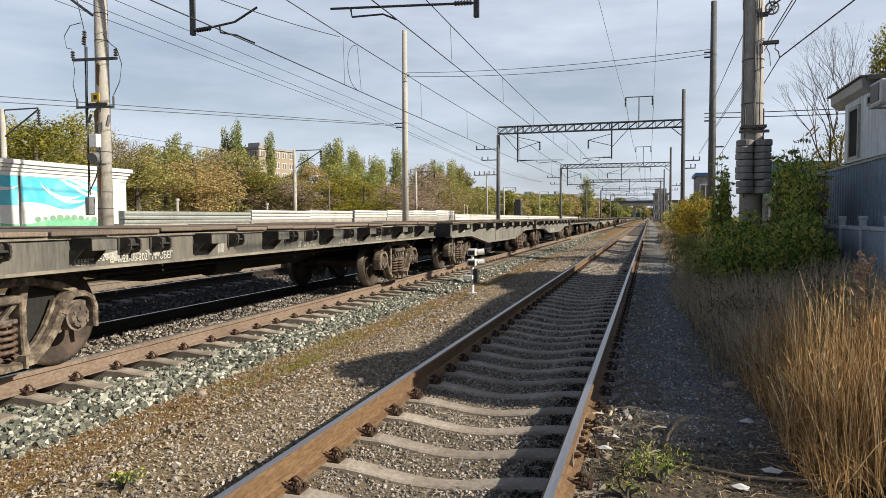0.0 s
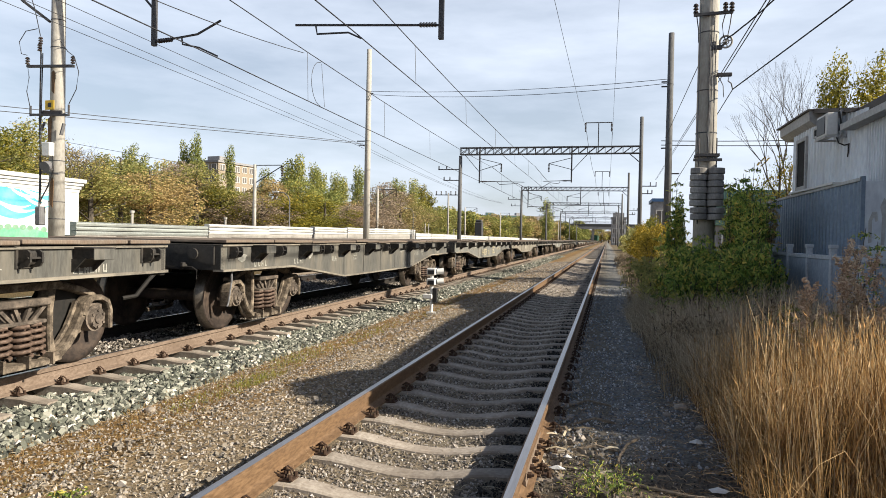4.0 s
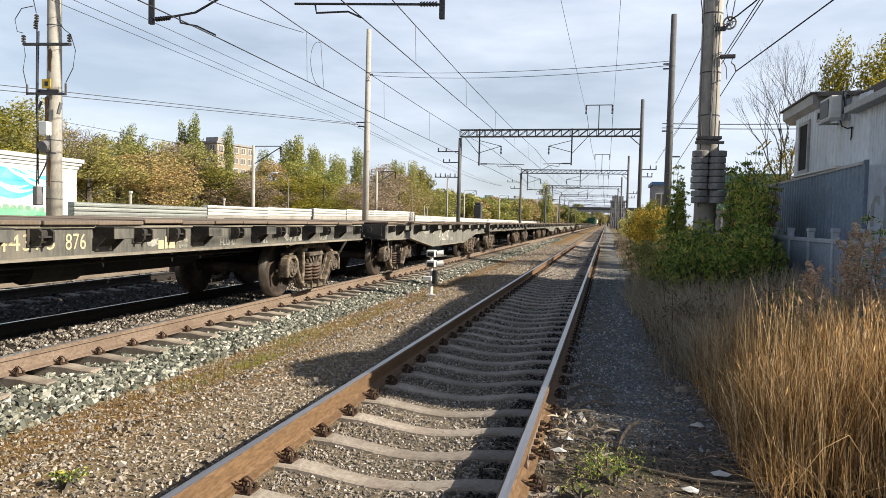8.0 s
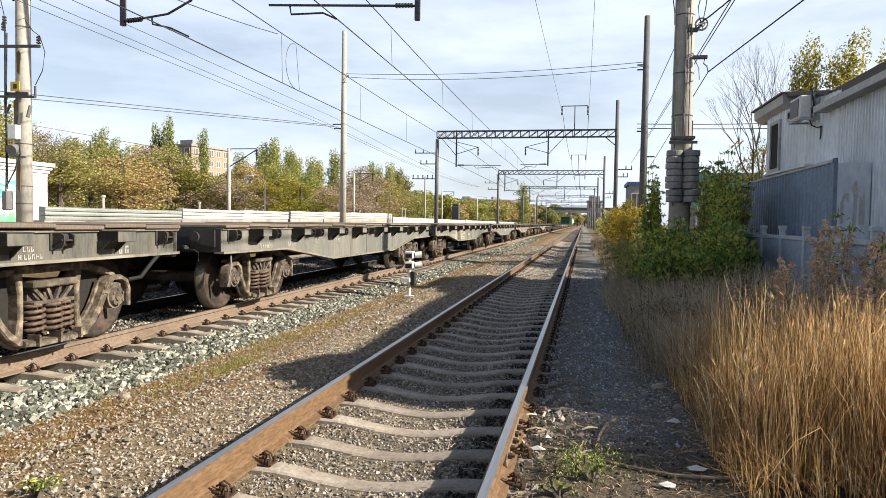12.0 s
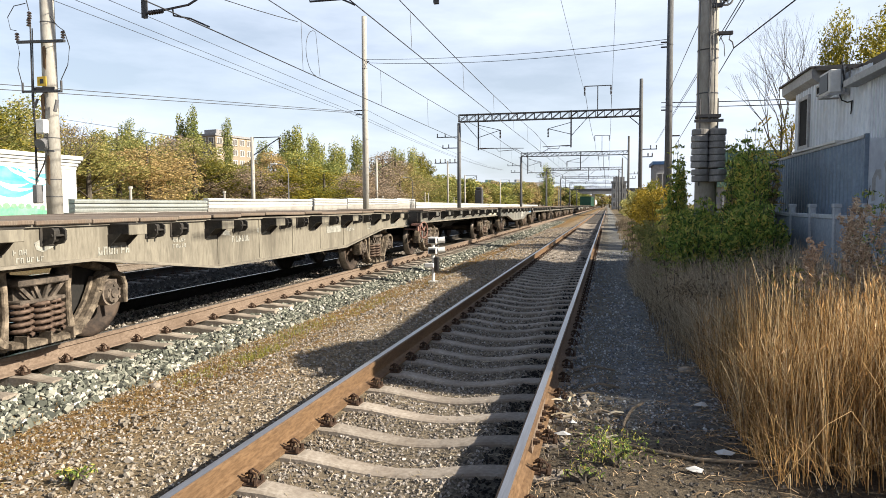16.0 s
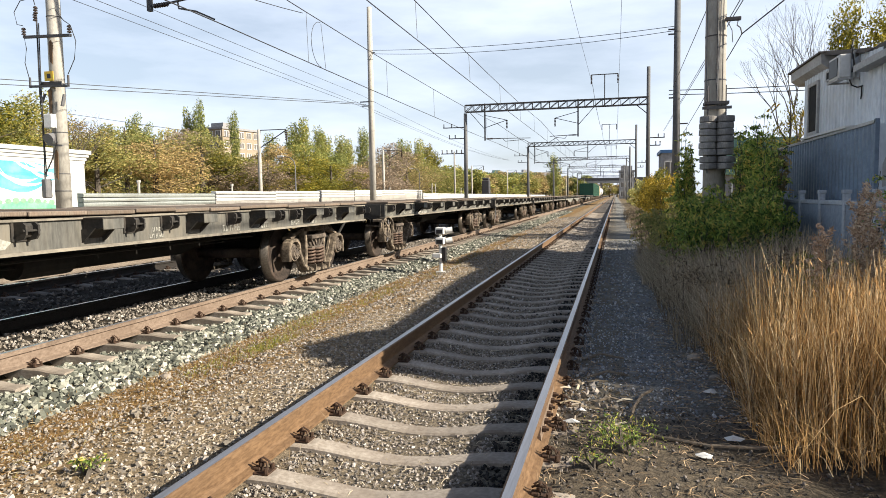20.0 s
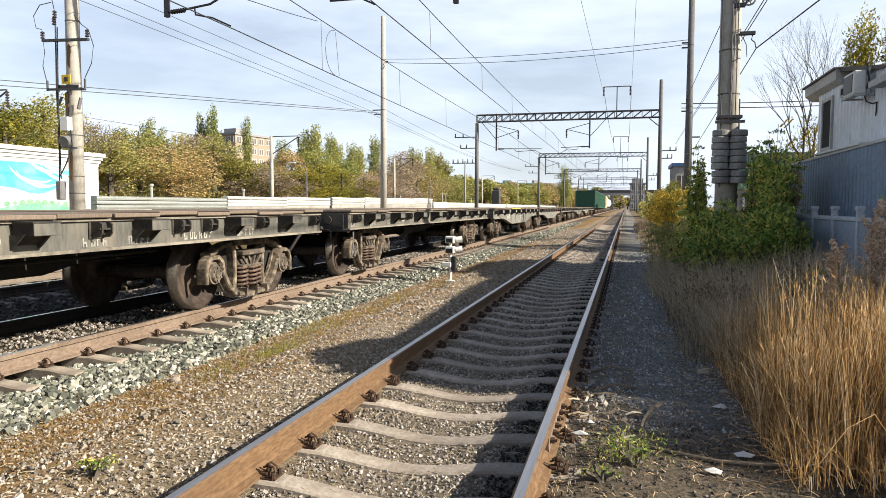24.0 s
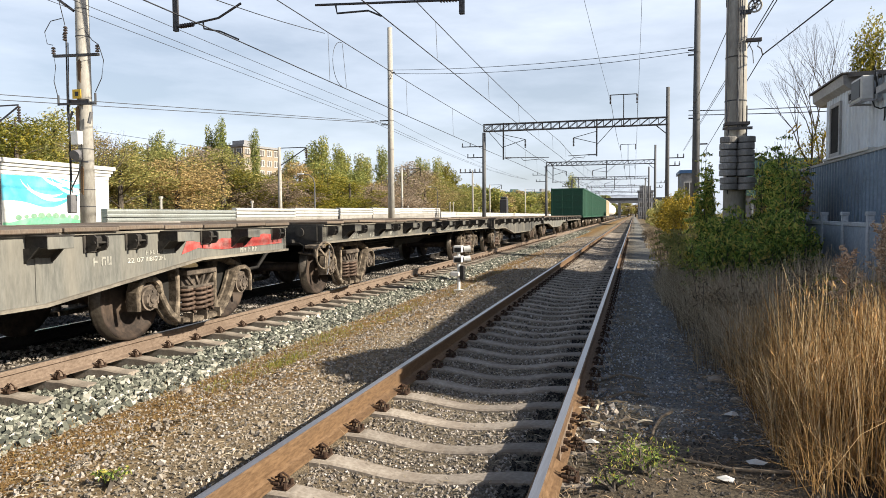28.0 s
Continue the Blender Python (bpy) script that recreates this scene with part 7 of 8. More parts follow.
def bush(x, y, rx, ry, h, n, size, mat, label, seed, lumps=7, low=0.15, name="bush", group="bushes beside the path", shoots=0):
    rnd = random.Random(seed)
    t = thing(name, pose(x, y, 0), label, "bush", group)
    bm = bmesh.new()
    ls = []
    for k in range(lumps):
        c = (rnd.uniform(-rx, rx) * 0.75, rnd.uniform(-ry, ry) * 0.75, rnd.uniform(low, 0.82) * h)
        r = rnd.uniform(0.24, 0.46)
        ls.append((c, (rx * r * 1.1, ry * r * 1.1, h * r * 0.62)))
        tube(bm, [(rnd.uniform(-0.1, 0.1), rnd.uniform(-0.1, 0.1), -0.05), (c[0] * 0.5, c[1] * 0.5, c[2] * 0.6), c], 0.012, 5)
    pts = [lump_points(ls, [n // lumps] * lumps)]
    for k in range(shoots):
        bx, by, top = rnd.uniform(-rx, rx), rnd.uniform(-ry, ry), h * rnd.uniform(0.9, 1.25)
        lean = (rnd.uniform(-0.15, 0.15), rnd.uniform(-0.15, 0.15))
        tube(bm, [(bx, by, 0), (bx + lean[0] * 0.5, by + lean[1] * 0.5, top * 0.55), (bx + lean[0], by + lean[1], top * 0.97)], 0.004, 5)
        f = RNG.uniform(0.3, 1.0, 210)
        a = np.round(RNG.uniform(0, 5, 210)) * 1.257 + np.floor(f * 9) * 0.7 + RNG.normal(0, 0.18, 210)
        rr = RNG.uniform(0.02, 0.34, 210) * (1.15 - 0.7 * f)
        pts.append(np.stack([bx + lean[0] * f + rr * np.cos(a), by + lean[1] * f + rr * np.sin(a), top * (np.floor(f * 9) / 9 + 0.04) - 0.25 * rr + RNG.uniform(-0.03, 0.03, 210)], 1))
    tagged(part("stem", bm, M["bark"], t), kind="stuff")
    pts = np.concatenate(pts)
    pts = pts[pts[:, 2] > 0.03]
    part("foliage", leaves_mesh("foliage", pts, size, M[mat], 0.32, 0.7), None, t)
    return t


verge()
for i, (x, y, h) in enumerate(((2.0, 6.4, 1.56), (2.25, 6.9, 1.58), (2.4, 7.3, 1.5), (2.1, 6.6, 1.42), (2.7, 6.6, 1.58), (2.35, 6.2, 1.42), (2.95, 7.6, 1.45), (2.6, 7.0, 1.38), (2.5, 5.8, 1.42), (2.9, 5.9, 1.45), (3.1, 6.2, 1.55), (1.75, 6.4, 1.22))):
    weed_plant(x, y, h, i)
for i, (x, y, rx, ry, h, n, size, mat, lab, sh) in enumerate((
        (1.45, 12.6, 0.40, 0.6, 1.05, 1700, 0.074, "leaf_green", "green leafy sapling thicket beside the path", 4),
        (2.15, 12.3, 0.50, 0.6, 1.20, 4620, 0.074, "leaf_green", "green leafy sapling thicket beside the path", 4),
        (2.05, 13.4, 0.75, 0.8, 1.45, 6500, 0.078, "leaf_green", "dense green thicket in front of the mast", 3),
        (1.30, 13.6, 0.40, 0.8, 1.05, 1700, 0.075, "leaf_yellowgreen", "yellowing green thicket beside the path", 2),
        (2.75, 12.9, 0.42, 0.7, 1.25, 3600, 0.078, "leaf_green", "dense green thicket by the fence", 3),
        (2.90, 15.0, 0.42, 0.6, 2.60, 5200, 0.08, "leaf_green", "tall leafy sapling close by the mast", 4),
        (3.15, 15.8, 0.35, 0.6, 2.30, 3000, 0.08, "leaf_brown", "sapling with reddish autumn leaves", 2),
        (1.72, 18.0, 0.28, 0.5, 2.45, 3200, 0.08, "leaf_green", "slim leafy sapling beyond the mast", 3),
        (1.6, 14.2, 0.5, 0.9, 1.45, 4620, 0.074, "leaf_green", "green leafy sapling thicket beside the path", 3),
        (2.15, 14.4, 0.5, 0.7, 1.40, 4830, 0.074, "leaf_green", "green sapling thicket in front of the mast", 3),
        (2.5, 12.8, 0.30, 0.7, 1.45, 2730, 0.074, "leaf_green", "tall green saplings by the sheet fence", 4),
        (2.68, 14.2, 0.28, 0.6, 2.1, 1680, 0.074, "leaf_green", "tall green saplings by the sheet fence", 5),
        (2.85, 16.4, 0.30, 0.7, 2.6, 1365, 0.081, "leaf_green", "tall green saplings behind the mast", 6),
        (3.1, 18.6, 0.35, 0.8, 2.9, 1050, 0.081, "leaf_green", "yellowing saplings behind the mast", 5),
        (1.78, 18.6, 0.22, 0.6, 2.0, 1260, 0.074, "leaf_green", "slim green saplings beyond the mast", 5),
        (1.6, 15.6, 0.6, 1.0, 1.2, 3570, 0.081, "leaf_olive", "brownish green shrub beside the path", 2),
        (1.35, 9.4, 0.5, 0.8, 0.7, 2310, 0.05, "dead_weed", "withered brown shrub beside the path", 2),
        (1.9, 8.9, 0.6, 0.6, 0.85, 2730, 0.05, "dead_weed", "withered brown shrub behind the dry grass", 2),
        (1.0, 15.4, 0.35, 1.3, 0.85, 1500, 0.07, "leaf_olive", "dull olive shrub at the path edge", 2),
        (0.95, 18.6, 0.40, 1.5, 1.05, 2600, 0.075, "leaf_olive", "dull olive shrub at the path edge", 2),
        (1.3, 17.5, 0.45, 1.4, 0.8, 2520, 0.062, "dead_weed", "withered grey-brown shrub beside the path", 0),
        (1.45, 21.0, 0.55, 1.6, 1.1, 3150, 0.074, "leaf_olive", "dull olive shrub beside the path", 0),
        (2.3, 22.5, 0.8, 1.6, 1.8, 3570, 0.093, "leaf_olive", "dull olive shrub beside the path", 2),
        (1.75, 27.5, 0.75, 2.2, 1.9, 3230, 0.12, "leaf_yellow", "bush with bright yellow leaves", 0),
        (1.95, 32.0, 0.85, 2.4, 2.6, 3740, 0.135, "leaf_yellow", "bush with bright yellow leaves", 0),
        (2.4, 36.5, 0.9, 2.4, 3.1, 3400, 0.15, "leaf_yellowgreen", "tall bush with yellow-green leaves", 0),
        (1.9, 41.0, 0.9, 2.6, 2.5, 2550, 0.165, "leaf_yellow", "yellow bush farther along the path", 0),
        (2.6, 47.0, 1.2, 3.0, 2.6, 2380, 0.188, "leaf_olive", "olive bush farther along the path", 0),
        (2.6, 56.0, 1.2, 4.0, 2.2, 2380, 0.21, "leaf_brown", "brown bush farther along the path", 0),
        (3.0, 68.0, 1.5, 5.0, 2.4, 2040, 0.225, "leaf_olive", "olive bush farther along the path", 0),
        (3.0, 82.0, 1.5, 6.0, 2.2, 1700, 0.255, "leaf_olive", "olive bush farther along the path", 0),
        (3.6, 100.0, 1.6, 9.0, 2.6, 1700, 0.3, "leaf_brown", "brown bush far along the path", 0),
        (3.9, 125.0, 1.8, 12.0, 2.6, 1530, 0.375, "leaf_olive", "olive bush far along the path", 0))):
    leafy = mat != "dead_weed" and y < 19.5
    bush(x, y, rx, ry, h * (1.08 if leafy else 1), int(n * (0.62 if leafy else 1)), size * (1.25 if leafy else 1), mat, lab, 40 + i, 9, 0.5 if leafy else (0.4 if mat == "leaf_yellow" else 0.15), "bush", "bushes beside the path", sh)
for x, y, rx, ry, h, n, size, mat, lab, sh in ((3.02, 8.0, 0.12, 0.5, 1.55, 60, 0.06, "leaf_green", "thin dark-leaved climber in front of the fence", 3), (3.05, 9.4, 0.12, 0.5, 1.5, 60, 0.06, "leaf_green", "thin dark-leaved climber in front of the fence", 2), (2.9, 8.5, 0.10, 0.2, 1.2, 90, 0.05, "leaf_yellow", "small weed with yellow leaves by the fence", 0), (2.1, 8.3, 0.5, 0.5, 0.8, 500, 0.06, "leaf_olive", "low dull green herb behind the dry grass", 2)):
    bush(x, y, rx, ry, h, n, size, mat, lab, int(x * 100 + y * 10), 6, 0.35, "bush", "herbs by the fence", sh)
# small green plant by the cable
bush(0.06, 4.28, 0.16, 0.12, 0.15, 200, 0.024, "leaf_green", "small green weed among the litter", 90, 6, 0.2, "weed", "green weeds by the cable", 3)
bush(-0.12, 3.95, 0.12, 0.12, 0.11, 120, 0.022, "leaf_green", "small green weed among the litter", 91, 6, 0.2, "weed", "green weeds by the cable", 0)
bush(-2.95, 3.25, 0.12, 0.14, 0.11, 160, 0.03, "leaf_green", "small green weed on the gravel", 92, 5, 0.2, "weed", "green weeds by the cable", 0)


# ---- small things ----
def dwarf_signal():
    s = thing("dwarf_signal", pose(-3.65, 14.39, -0.08), "white two-lamp shunting signal on a short post", "railway signal")
    part("post", built(lambda bm: (rod(bm, (0, 0, 0), (0, 0, 0.9), 0.035, seg=10), obox(bm, -0.09, 0.09, -0.09, 0.09, 0.0, 0.04))), M["white"], s)
    for z in (0.70, 0.92):
        h = part("lamp_housing", built(lambda bm: (obox(bm, -0.095, 0.095, -0.10, 0.10, z - 0.075, z + 0.075, 0.015))), M["white"], s)
        part("visor", built(lambda bm: (rod(bm, (0.10, 0.03, z), (0.24, 0.08, z + 0.01), 0.060, 0.072, 14, False))), M["white"], h)
        part("lens", built(lambda bm: rod(bm, (0.108, 0.03, z), (0.122, 0.035, z), 0.052, seg=14)), M["black"], h)
        part("side_plate", built(lambda bm: obox(bm, -0.07, 0.07, -0.108, -0.101, z - 0.06, z + 0.03)), M["black"], h)
    part("cable_box", built(lambda bm: obox(bm, -0.17, 0.03, -0.10, 0.06, 0.33, 0.43, 0.012)), M["white"], s)
    part("backing", built(lambda bm: obox(bm, 0.03, 0.12, -0.05, 0.06, 0.26, 0.56, 0.01)), M["black"], s, "black relay box on the post")


dwarf_signal()


def side_mast(x, y, top, label, lean=1):
    m = mast((x, y), top, 0.14, 0.10, label, "concrete", "side_mast")
    part("bracket_arm", built(lambda bm: (bar(bm, (0, 0, top + 0.25), (1.9 * lean, 0, top + 0.25), 0.05, 0.05), bar(bm, (0, 0, top - 0.9), (1.9 * lean, 0, top + 0.2), 0.05, 0.05))), M["steel"], m)
    part("insulator", built(lambda bm: insulator(bm, (1.9 * lean, 0, top + 0.2), (1.9 * lean, 0, top - 0.45), 0.08)), M["insulator"], m)


side_mast(-22, 40, 6.0, "slim concrete mast with bracket arm behind the platform")
side_mast(-26, 22.5, 6.2, "slim concrete mast with bracket arm beside the kiosk")
side_mast(-22, 64.2, 6.2, "slim concrete mast with bracket arm behind the platform")
side_mast(-22, 107, 6.4, "slim concrete mast with bracket arm, far off")
side_mast(-22, 144, 7.0, "slim concrete mast with bracket arm, far off")
side_mast(-14, 205, 7.5, "slim concrete mast with bracket arm, far off")


def telegraph_pole():
    m = mast((-22, 95), 7.9, 0.15, 0.11, "grey telegraph pole with a row of insulators", "concrete_grey", "telegraph_pole")
    part("cross_arm", built(lambda bm: bar(bm, (-1.9, 0, 7.9), (1.9, 0, 7.9), 0.12, 0.12)), M["steel"], m)
    for k in range(6):
        x = -1.75 + 0.7 * k
        part("insulator", built(lambda bm: insulator(bm, (x, 0, 7.95), (x, 0, 8.45), 0.12, 3)), M["insulator"], m)


telegraph_pole()


def street_lamp(x, y, h):
    s = thing("street_lamp", pose(x, y, 1.0), "grey street lamp with curved arm", "street lamp", "street lamps behind the platform")
    part("pole", built(lambda bm: (rod(bm, (0, 0, 0), (0, 0, h - 0.7), 0.06, 0.045, 8), tube(bm, [(0, 0, h - 0.7), (-0.1, 0, h - 0.35), (-0.4, 0, h - 0.08), (-0.9, 0, h)], 0.035, 6))), M["cable"], s)
    part("head", built(lambda bm: obox(bm, -1.35, -0.85, -0.1, 0.1, h - 0.06, h + 0.06, 0.03)), M["white"], s)


street_lamp(-22, 45, 3.6)
street_lamp(-24, 84, 4.2)
for x, y, z in ((-19, 24.5, 2.35), (-19, 31.6, 2.30), (-20, 75, 3.0), (-20, 76.5, 3.0), (-20, 90, 2.6), (-20, 60, 2.4)):
    p = thing("fence_post", pose(x, y, 0.6), "short pale post behind the platform edge", "post", "posts behind the platform")
    part("shaft", built(lambda bm: (rod(bm, (0, 0, 0), (0, 0, z - 0.6), 0.055, seg=8), rod(bm, (0, 0, z - 0.62), (0, 0, z - 0.52), 0.09, seg=8))), M["concrete"], p)


def cabinet():
    c = thing("relay_cabinet", pose(-19.9, 108, 0.6), "dark grey relay cabinet beside the platform", "cabinet")
    part("body", built(lambda bm: obox(bm, -0.6, 0.6, -0.6, 0.6, 0, 3.5, 0.1)), M["steel"], c)
    part("roof", built(lambda bm: obox(bm, -0.5, 0.5, -0.55, 0.55, 3.5, 3.9, 0.12)), M["steel"], c)


cabinet()


# distant buildings
M["panel_wall"] = surface("cream panel wall", (0.27, 0.22, 0.16), (0.38, 0.32, 0.24), 3, 0.3, (0.33, 0.27, 0.20), 0.4, 0.9, 0, 0)
M["far_glass"] = surface("hazy far windows", (0.13, 0.12, 0.115), (0.20, 0.185, 0.17), 3, 0.3, None, 0, 0.6, 0, 0, 0)
M["brick_wall"] = surface("pale brick wall", (0.26, 0.215, 0.18), (0.38, 0.32, 0.27), 3, 0.3, None, 0.4, 0.9, 0, 0)
M["grey_wall"] = surface("grey render", (0.26, 0.26, 0.27), (0.40, 0.40, 0.41), 3, 0.3, None, 0.4, 0.9, 0, 0)
M["blue_roof"] = plain("blue roof", (0.06, 0.16, 0.36), 0.5)
M["haze_green"] = plain("dark green roof", (0.10, 0.20, 0.18), 0.6)


def block(x, y, turn, w, d, h, floors, cols, wall, label, name="apartment_building", base=0.0, roof_mat="grey_wall", top=True):
    b = thing(name, pose(x, y, base, 0, 0, turn), label, "building")
    part("wall", built(lambda bm: obox(bm, -w / 2, w / 2, -d / 2, d / 2, 0, h)), M[wall], b)
    part("roof", built(lambda bm: (obox(bm, -w / 2 - 0.3, w / 2 + 0.3, -d / 2 - 0.3, d / 2 + 0.3, h, h + 0.5), obox(bm, -2, 2, -1.5, 1.5, h + 0.5, h + 2.2) if top else None)), M[roof_mat], b)
    fh = h / floors
    win = cached(("window", round(fh, 1)), lambda bm: obox(bm, -0.75, 0.75, -0.06, 0.02, 0, fh * 0.52), M["far_glass"])
    fr = cached(("window_frame", round(fh, 1)), lambda bm: [obox(bm, *q) for q in ((-0.85, -0.75, -0.1, 0.02, -0.1, fh * 0.52 + 0.1), (0.75, 0.85, -0.1, 0.02, -0.1, fh * 0.52 + 0.1), (-0.05, 0.05, -0.1, 0.02, 0, fh * 0.52), (-0.75, 0.75, -0.1, 0.02, -0.1, 0), (-0.75, 0.75, -0.1, 0.02, fh * 0.52, fh * 0.52 + 0.1))], M["white"])
    for f in range(floors):
        for c in range(cols):
            o = part("window", win, None, b, at=pose(-w / 2 + w * (c + 0.5) / cols, -d / 2, fh * f + fh * 0.3))
            part("frame", fr, None, o)
        for c in range(max(1, int(cols * d / w))):
            n = max(1, int(cols * d / w))
            o = part("window", win, None, b, at=pose(w / 2, -d / 2 + d * (c + 0.5) / n, fh * f + fh * 0.3, 0, 0, 90))
            part("frame", fr, None, o)
    return b


block(-97.3, 157.8, -11.8, 12.9, 13.2, 18.3, 7, 5, "panel_wall", "cream seven-storey apartment block behind the trees", base=0.5)
p = polar(-7.2, 420)
block(p.x, p.y, 30, 40, 14, 15, 5, 10, "brick_wall", "far pale apartment block above the trees")
p = polar(-9.6, 380)
block(p.x, p.y, 20, 46, 14, 13.5, 4, 10, "grey_wall", "far long building with green roof edge", "far_building", roof_mat="haze_green")
block(8.3, 118, 0, 2.4, 9, 7.9, 1, 1, "grey_wall", "small building with a blue roof beyond the bushes", "blue_roofed_building", roof_mat="blue_roof", top=False)
block(3.9, 260, 0, 5.0, 10, 9.6, 3, 2, "grey_wall", "grey multi-storey building at the end of the tracks", "far_building")
block(8.5, 46, 0, 4.5, 6, 2.6, 1, 2, "grey_wall", "small shed behind the saplings", "shed", roof_mat="haze_green")
block(-34, 520, 0, 44, 14, 8.5, 3, 10, "grey_wall", "long grey building in the distance", "far_building")
block(26, 560, 0, 30, 14, 8, 3, 8, "brick_wall", "long pale building in the distance", "far_building")


def footbridge():
    f = thing("footbridge", pose(-8, 330, 0), "grey covered footbridge across the tracks in the distance", "bridge")
    part("deck", built(lambda bm: obox(bm, -32, 22, -2, 2, 6.8, 8.0)), M["grey_wall"], f)
    part("rail", built(lambda bm: obox(bm, -32, 22, -2.05, -1.95, 8.0, 9.3)), M["steel"], f)
    for x in (-28, -16, 1.5, 13):
        part("pier", built(lambda bm: obox(bm, x - 0.6, x + 0.6, -1, 1, 0, 6.8)), M["concrete_grey"], f)


footbridge()

M["twig"] = surface("bleached twig", (0.16, 0.12, 0.085), (0.36, 0.29, 0.21), 30, 5, None, 0, 0.9, 0, 0.3, 0.003)
# cable, twigs and litter beside the right rail
c = part("cable", built(lambda bm: tube(bm, [(-0.42, 4.86, -0.01), (-0.32, 4.81, 0.0), (-0.08, 4.76, 0.005), (0.1, 4.66, 0.0), (0.32, 4.55, 0.0), (0.58, 4.46, 0.0), (0.85, 4.48, 0.0), (1.15, 4.54, 0.0), (1.5, 4.52, 0.01)], 0.012, 7)), M["twig"])
tagged(c, "thin dusty brown cable lying across the path", "cable")
for i, pts in enumerate(([(0.12, 4.87, -0.02), (0.15, 5.1, 0.02), (0.21, 5.35, 0.04), (0.30, 5.56, 0.03)], [(-0.25, 5.9, 0.0), (-0.05, 6.05, 0.04), (0.12, 6.1, 0.0)], [(-0.2, 5.2, 0.0), (-0.02, 5.28, 0.03), (0.15, 5.26, 0.0)], [(-0.28, 6.6, 0.0), (-0.12, 6.75, 0.03), (0.1, 6.72, 0.0)])):
    t = part("twig", built(lambda bm: tube(bm, pts, 0.011, 5)), M["twig"])
    tagged(t, "dry broken twig on the path", "twig", "twigs on the path")
for i, (x, y, s) in enumerate(((0.75, 4.63, 0.05), (0.53, 4.26, 0.045), (-0.27, 4.67, 0.05), (0.75, 5.7, 0.05), (-0.22, 4.95, 0.03))):
    def scrap(bm):
        v = [bm.verts.new((math.cos(a) * s * random.uniform(0.8, 1.5), math.sin(a) * s * random.uniform(0.5, 0.9), random.uniform(0.0, 0.02))) for a in [k * 0.9 for k in range(7)]]
        top = bm.verts.new((0, 0, 0.035))
        for k in range(7):
            bm.faces.new((v[k], v[(k + 1) % 7], top))
    o = part("litter", built(scrap), M["white"], at=pose(x, y, ground_height(x, y) + 0.012))
    tagged(o, "crumpled white scrap of litter on the ground", "litter", "litter beside the path")


# ---- loose stones and ground growth ----
def stones_mesh(name, pos, size, mat, base=-0.06, flat=0.7, relief=None):
    """Broken stones: rough boxes, each its own shape."""
    n = len(pos)
    cube = np.array([[x, y, z] for x in (-1, 1) for y in (-1, 1) for z in (-1, 1)], float)
    v = cube[None] * RNG.uniform(0.55, 1.0, (n, 8, 3)) * (size * RNG.uniform(0.5, 1.25, n))[:, None, None] * np.array([1, 1, flat]) * 0.5
    v *= RNG.uniform(0.7, 1.25, (n, 1, 3))
    q = RNG.normal(size=(n, 4))
    q /= np.linalg.norm(q, axis=1, keepdims=True)
    w, x, y, z = q.T
    R = np.stack([np.stack([1 - 2 * (y * y + z * z), 2 * (x * y - z * w), 2 * (x * z + y * w)], 1), np.stack([2 * (x * y + z * w), 1 - 2 * (x * x + z * z), 2 * (y * z - x * w)], 1), np.stack([2 * (x * z - y * w), 2 * (y * z + x * w), 1 - 2 * (x * x + y * y)], 1)], 1)
    v = np.einsum("nij,nkj->nki", R, v)
    zs = np.array([ground_height(a, b) for a, b in pos]) + RNG.uniform(-0.2, 0.45, n) * size
    v += np.concatenate([pos, zs[:, None]], 1)[:, None]
    f = np.array([(0, 1, 3, 2), (4, 6, 7, 5), (0, 4, 5, 1), (2, 3, 7, 6), (0, 2, 6, 4), (1, 5, 7, 3)])
    faces = (np.arange(n)[:, None, None] * 8 + f).reshape(-1, 4)
    return raw_mesh(name, v.reshape(-1, 3), faces, 4, mat)


def stone_material(name, stops):
    m, nt, p = nodes_of(name)
    g = nt.nodes.new("ShaderNodeNewGeometry")
    col = ramp(nt, g.outputs["Random Per Island"], [(q, toned(c)) for q, c in stops])
    col = blend(nt, "MULTIPLY", 0.7, col, ramp(nt, noise_tex(nt, coords(nt), 120, 4), [(0.3, (0.7, 0.7, 0.7)), (0.7, (1.2, 1.2, 1.2))]))
    nt.links.new(col, p.inputs["Base Color"])
    p.inputs["Roughness"].default_value = 0.9
    return m


M["ballast"] = stone_material("crushed ballast", [(0.0, (0.0438, 0.0488, 0.0413)), (0.5, (0.163, 0.173, 0.138)), (0.85, (0.362, 0.362, 0.3)), (1.0, (0.725, 0.688, 0.6))])
M["gravel"] = stone_material("dusty gravel", [(0.0, (0.0627, 0.055, 0.0477)), (0.45, (0.24, 0.209, 0.176)), (0.85, (0.397, 0.352, 0.308)), (1.0, (0.606, 0.572, 0.539))])
M["gravel_dark"] = stone_material("dark gravel", [(0.0, (0.0291, 0.027, 0.0248)), (0.6, (0.0873, 0.075, 0.066)), (1.0, (0.247, 0.217, 0.19))])
M["gravel_rail_shadow"] = stone_material("black gravel for the rail shadow", [(0.0, (0.008, 0.008, 0.007)), (0.7, (0.022, 0.02, 0.018)), (1.0, (0.07, 0.06, 0.05))])
M["gravel_tan"] = stone_material("tan gravel", [(0.0, (0.106, 0.0925, 0.0777)), (0.4, (0.296, 0.256, 0.205)), (0.85, (0.451, 0.4, 0.346)), (1.0, (0.641, 0.587, 0.537))])
M["cinder"] = stone_material("dark cinders", [(0.0, (0.105, 0.115, 0.13)), (0.6, (0.284, 0.306, 0.342)), (1.0, (0.69, 0.697, 0.698))])


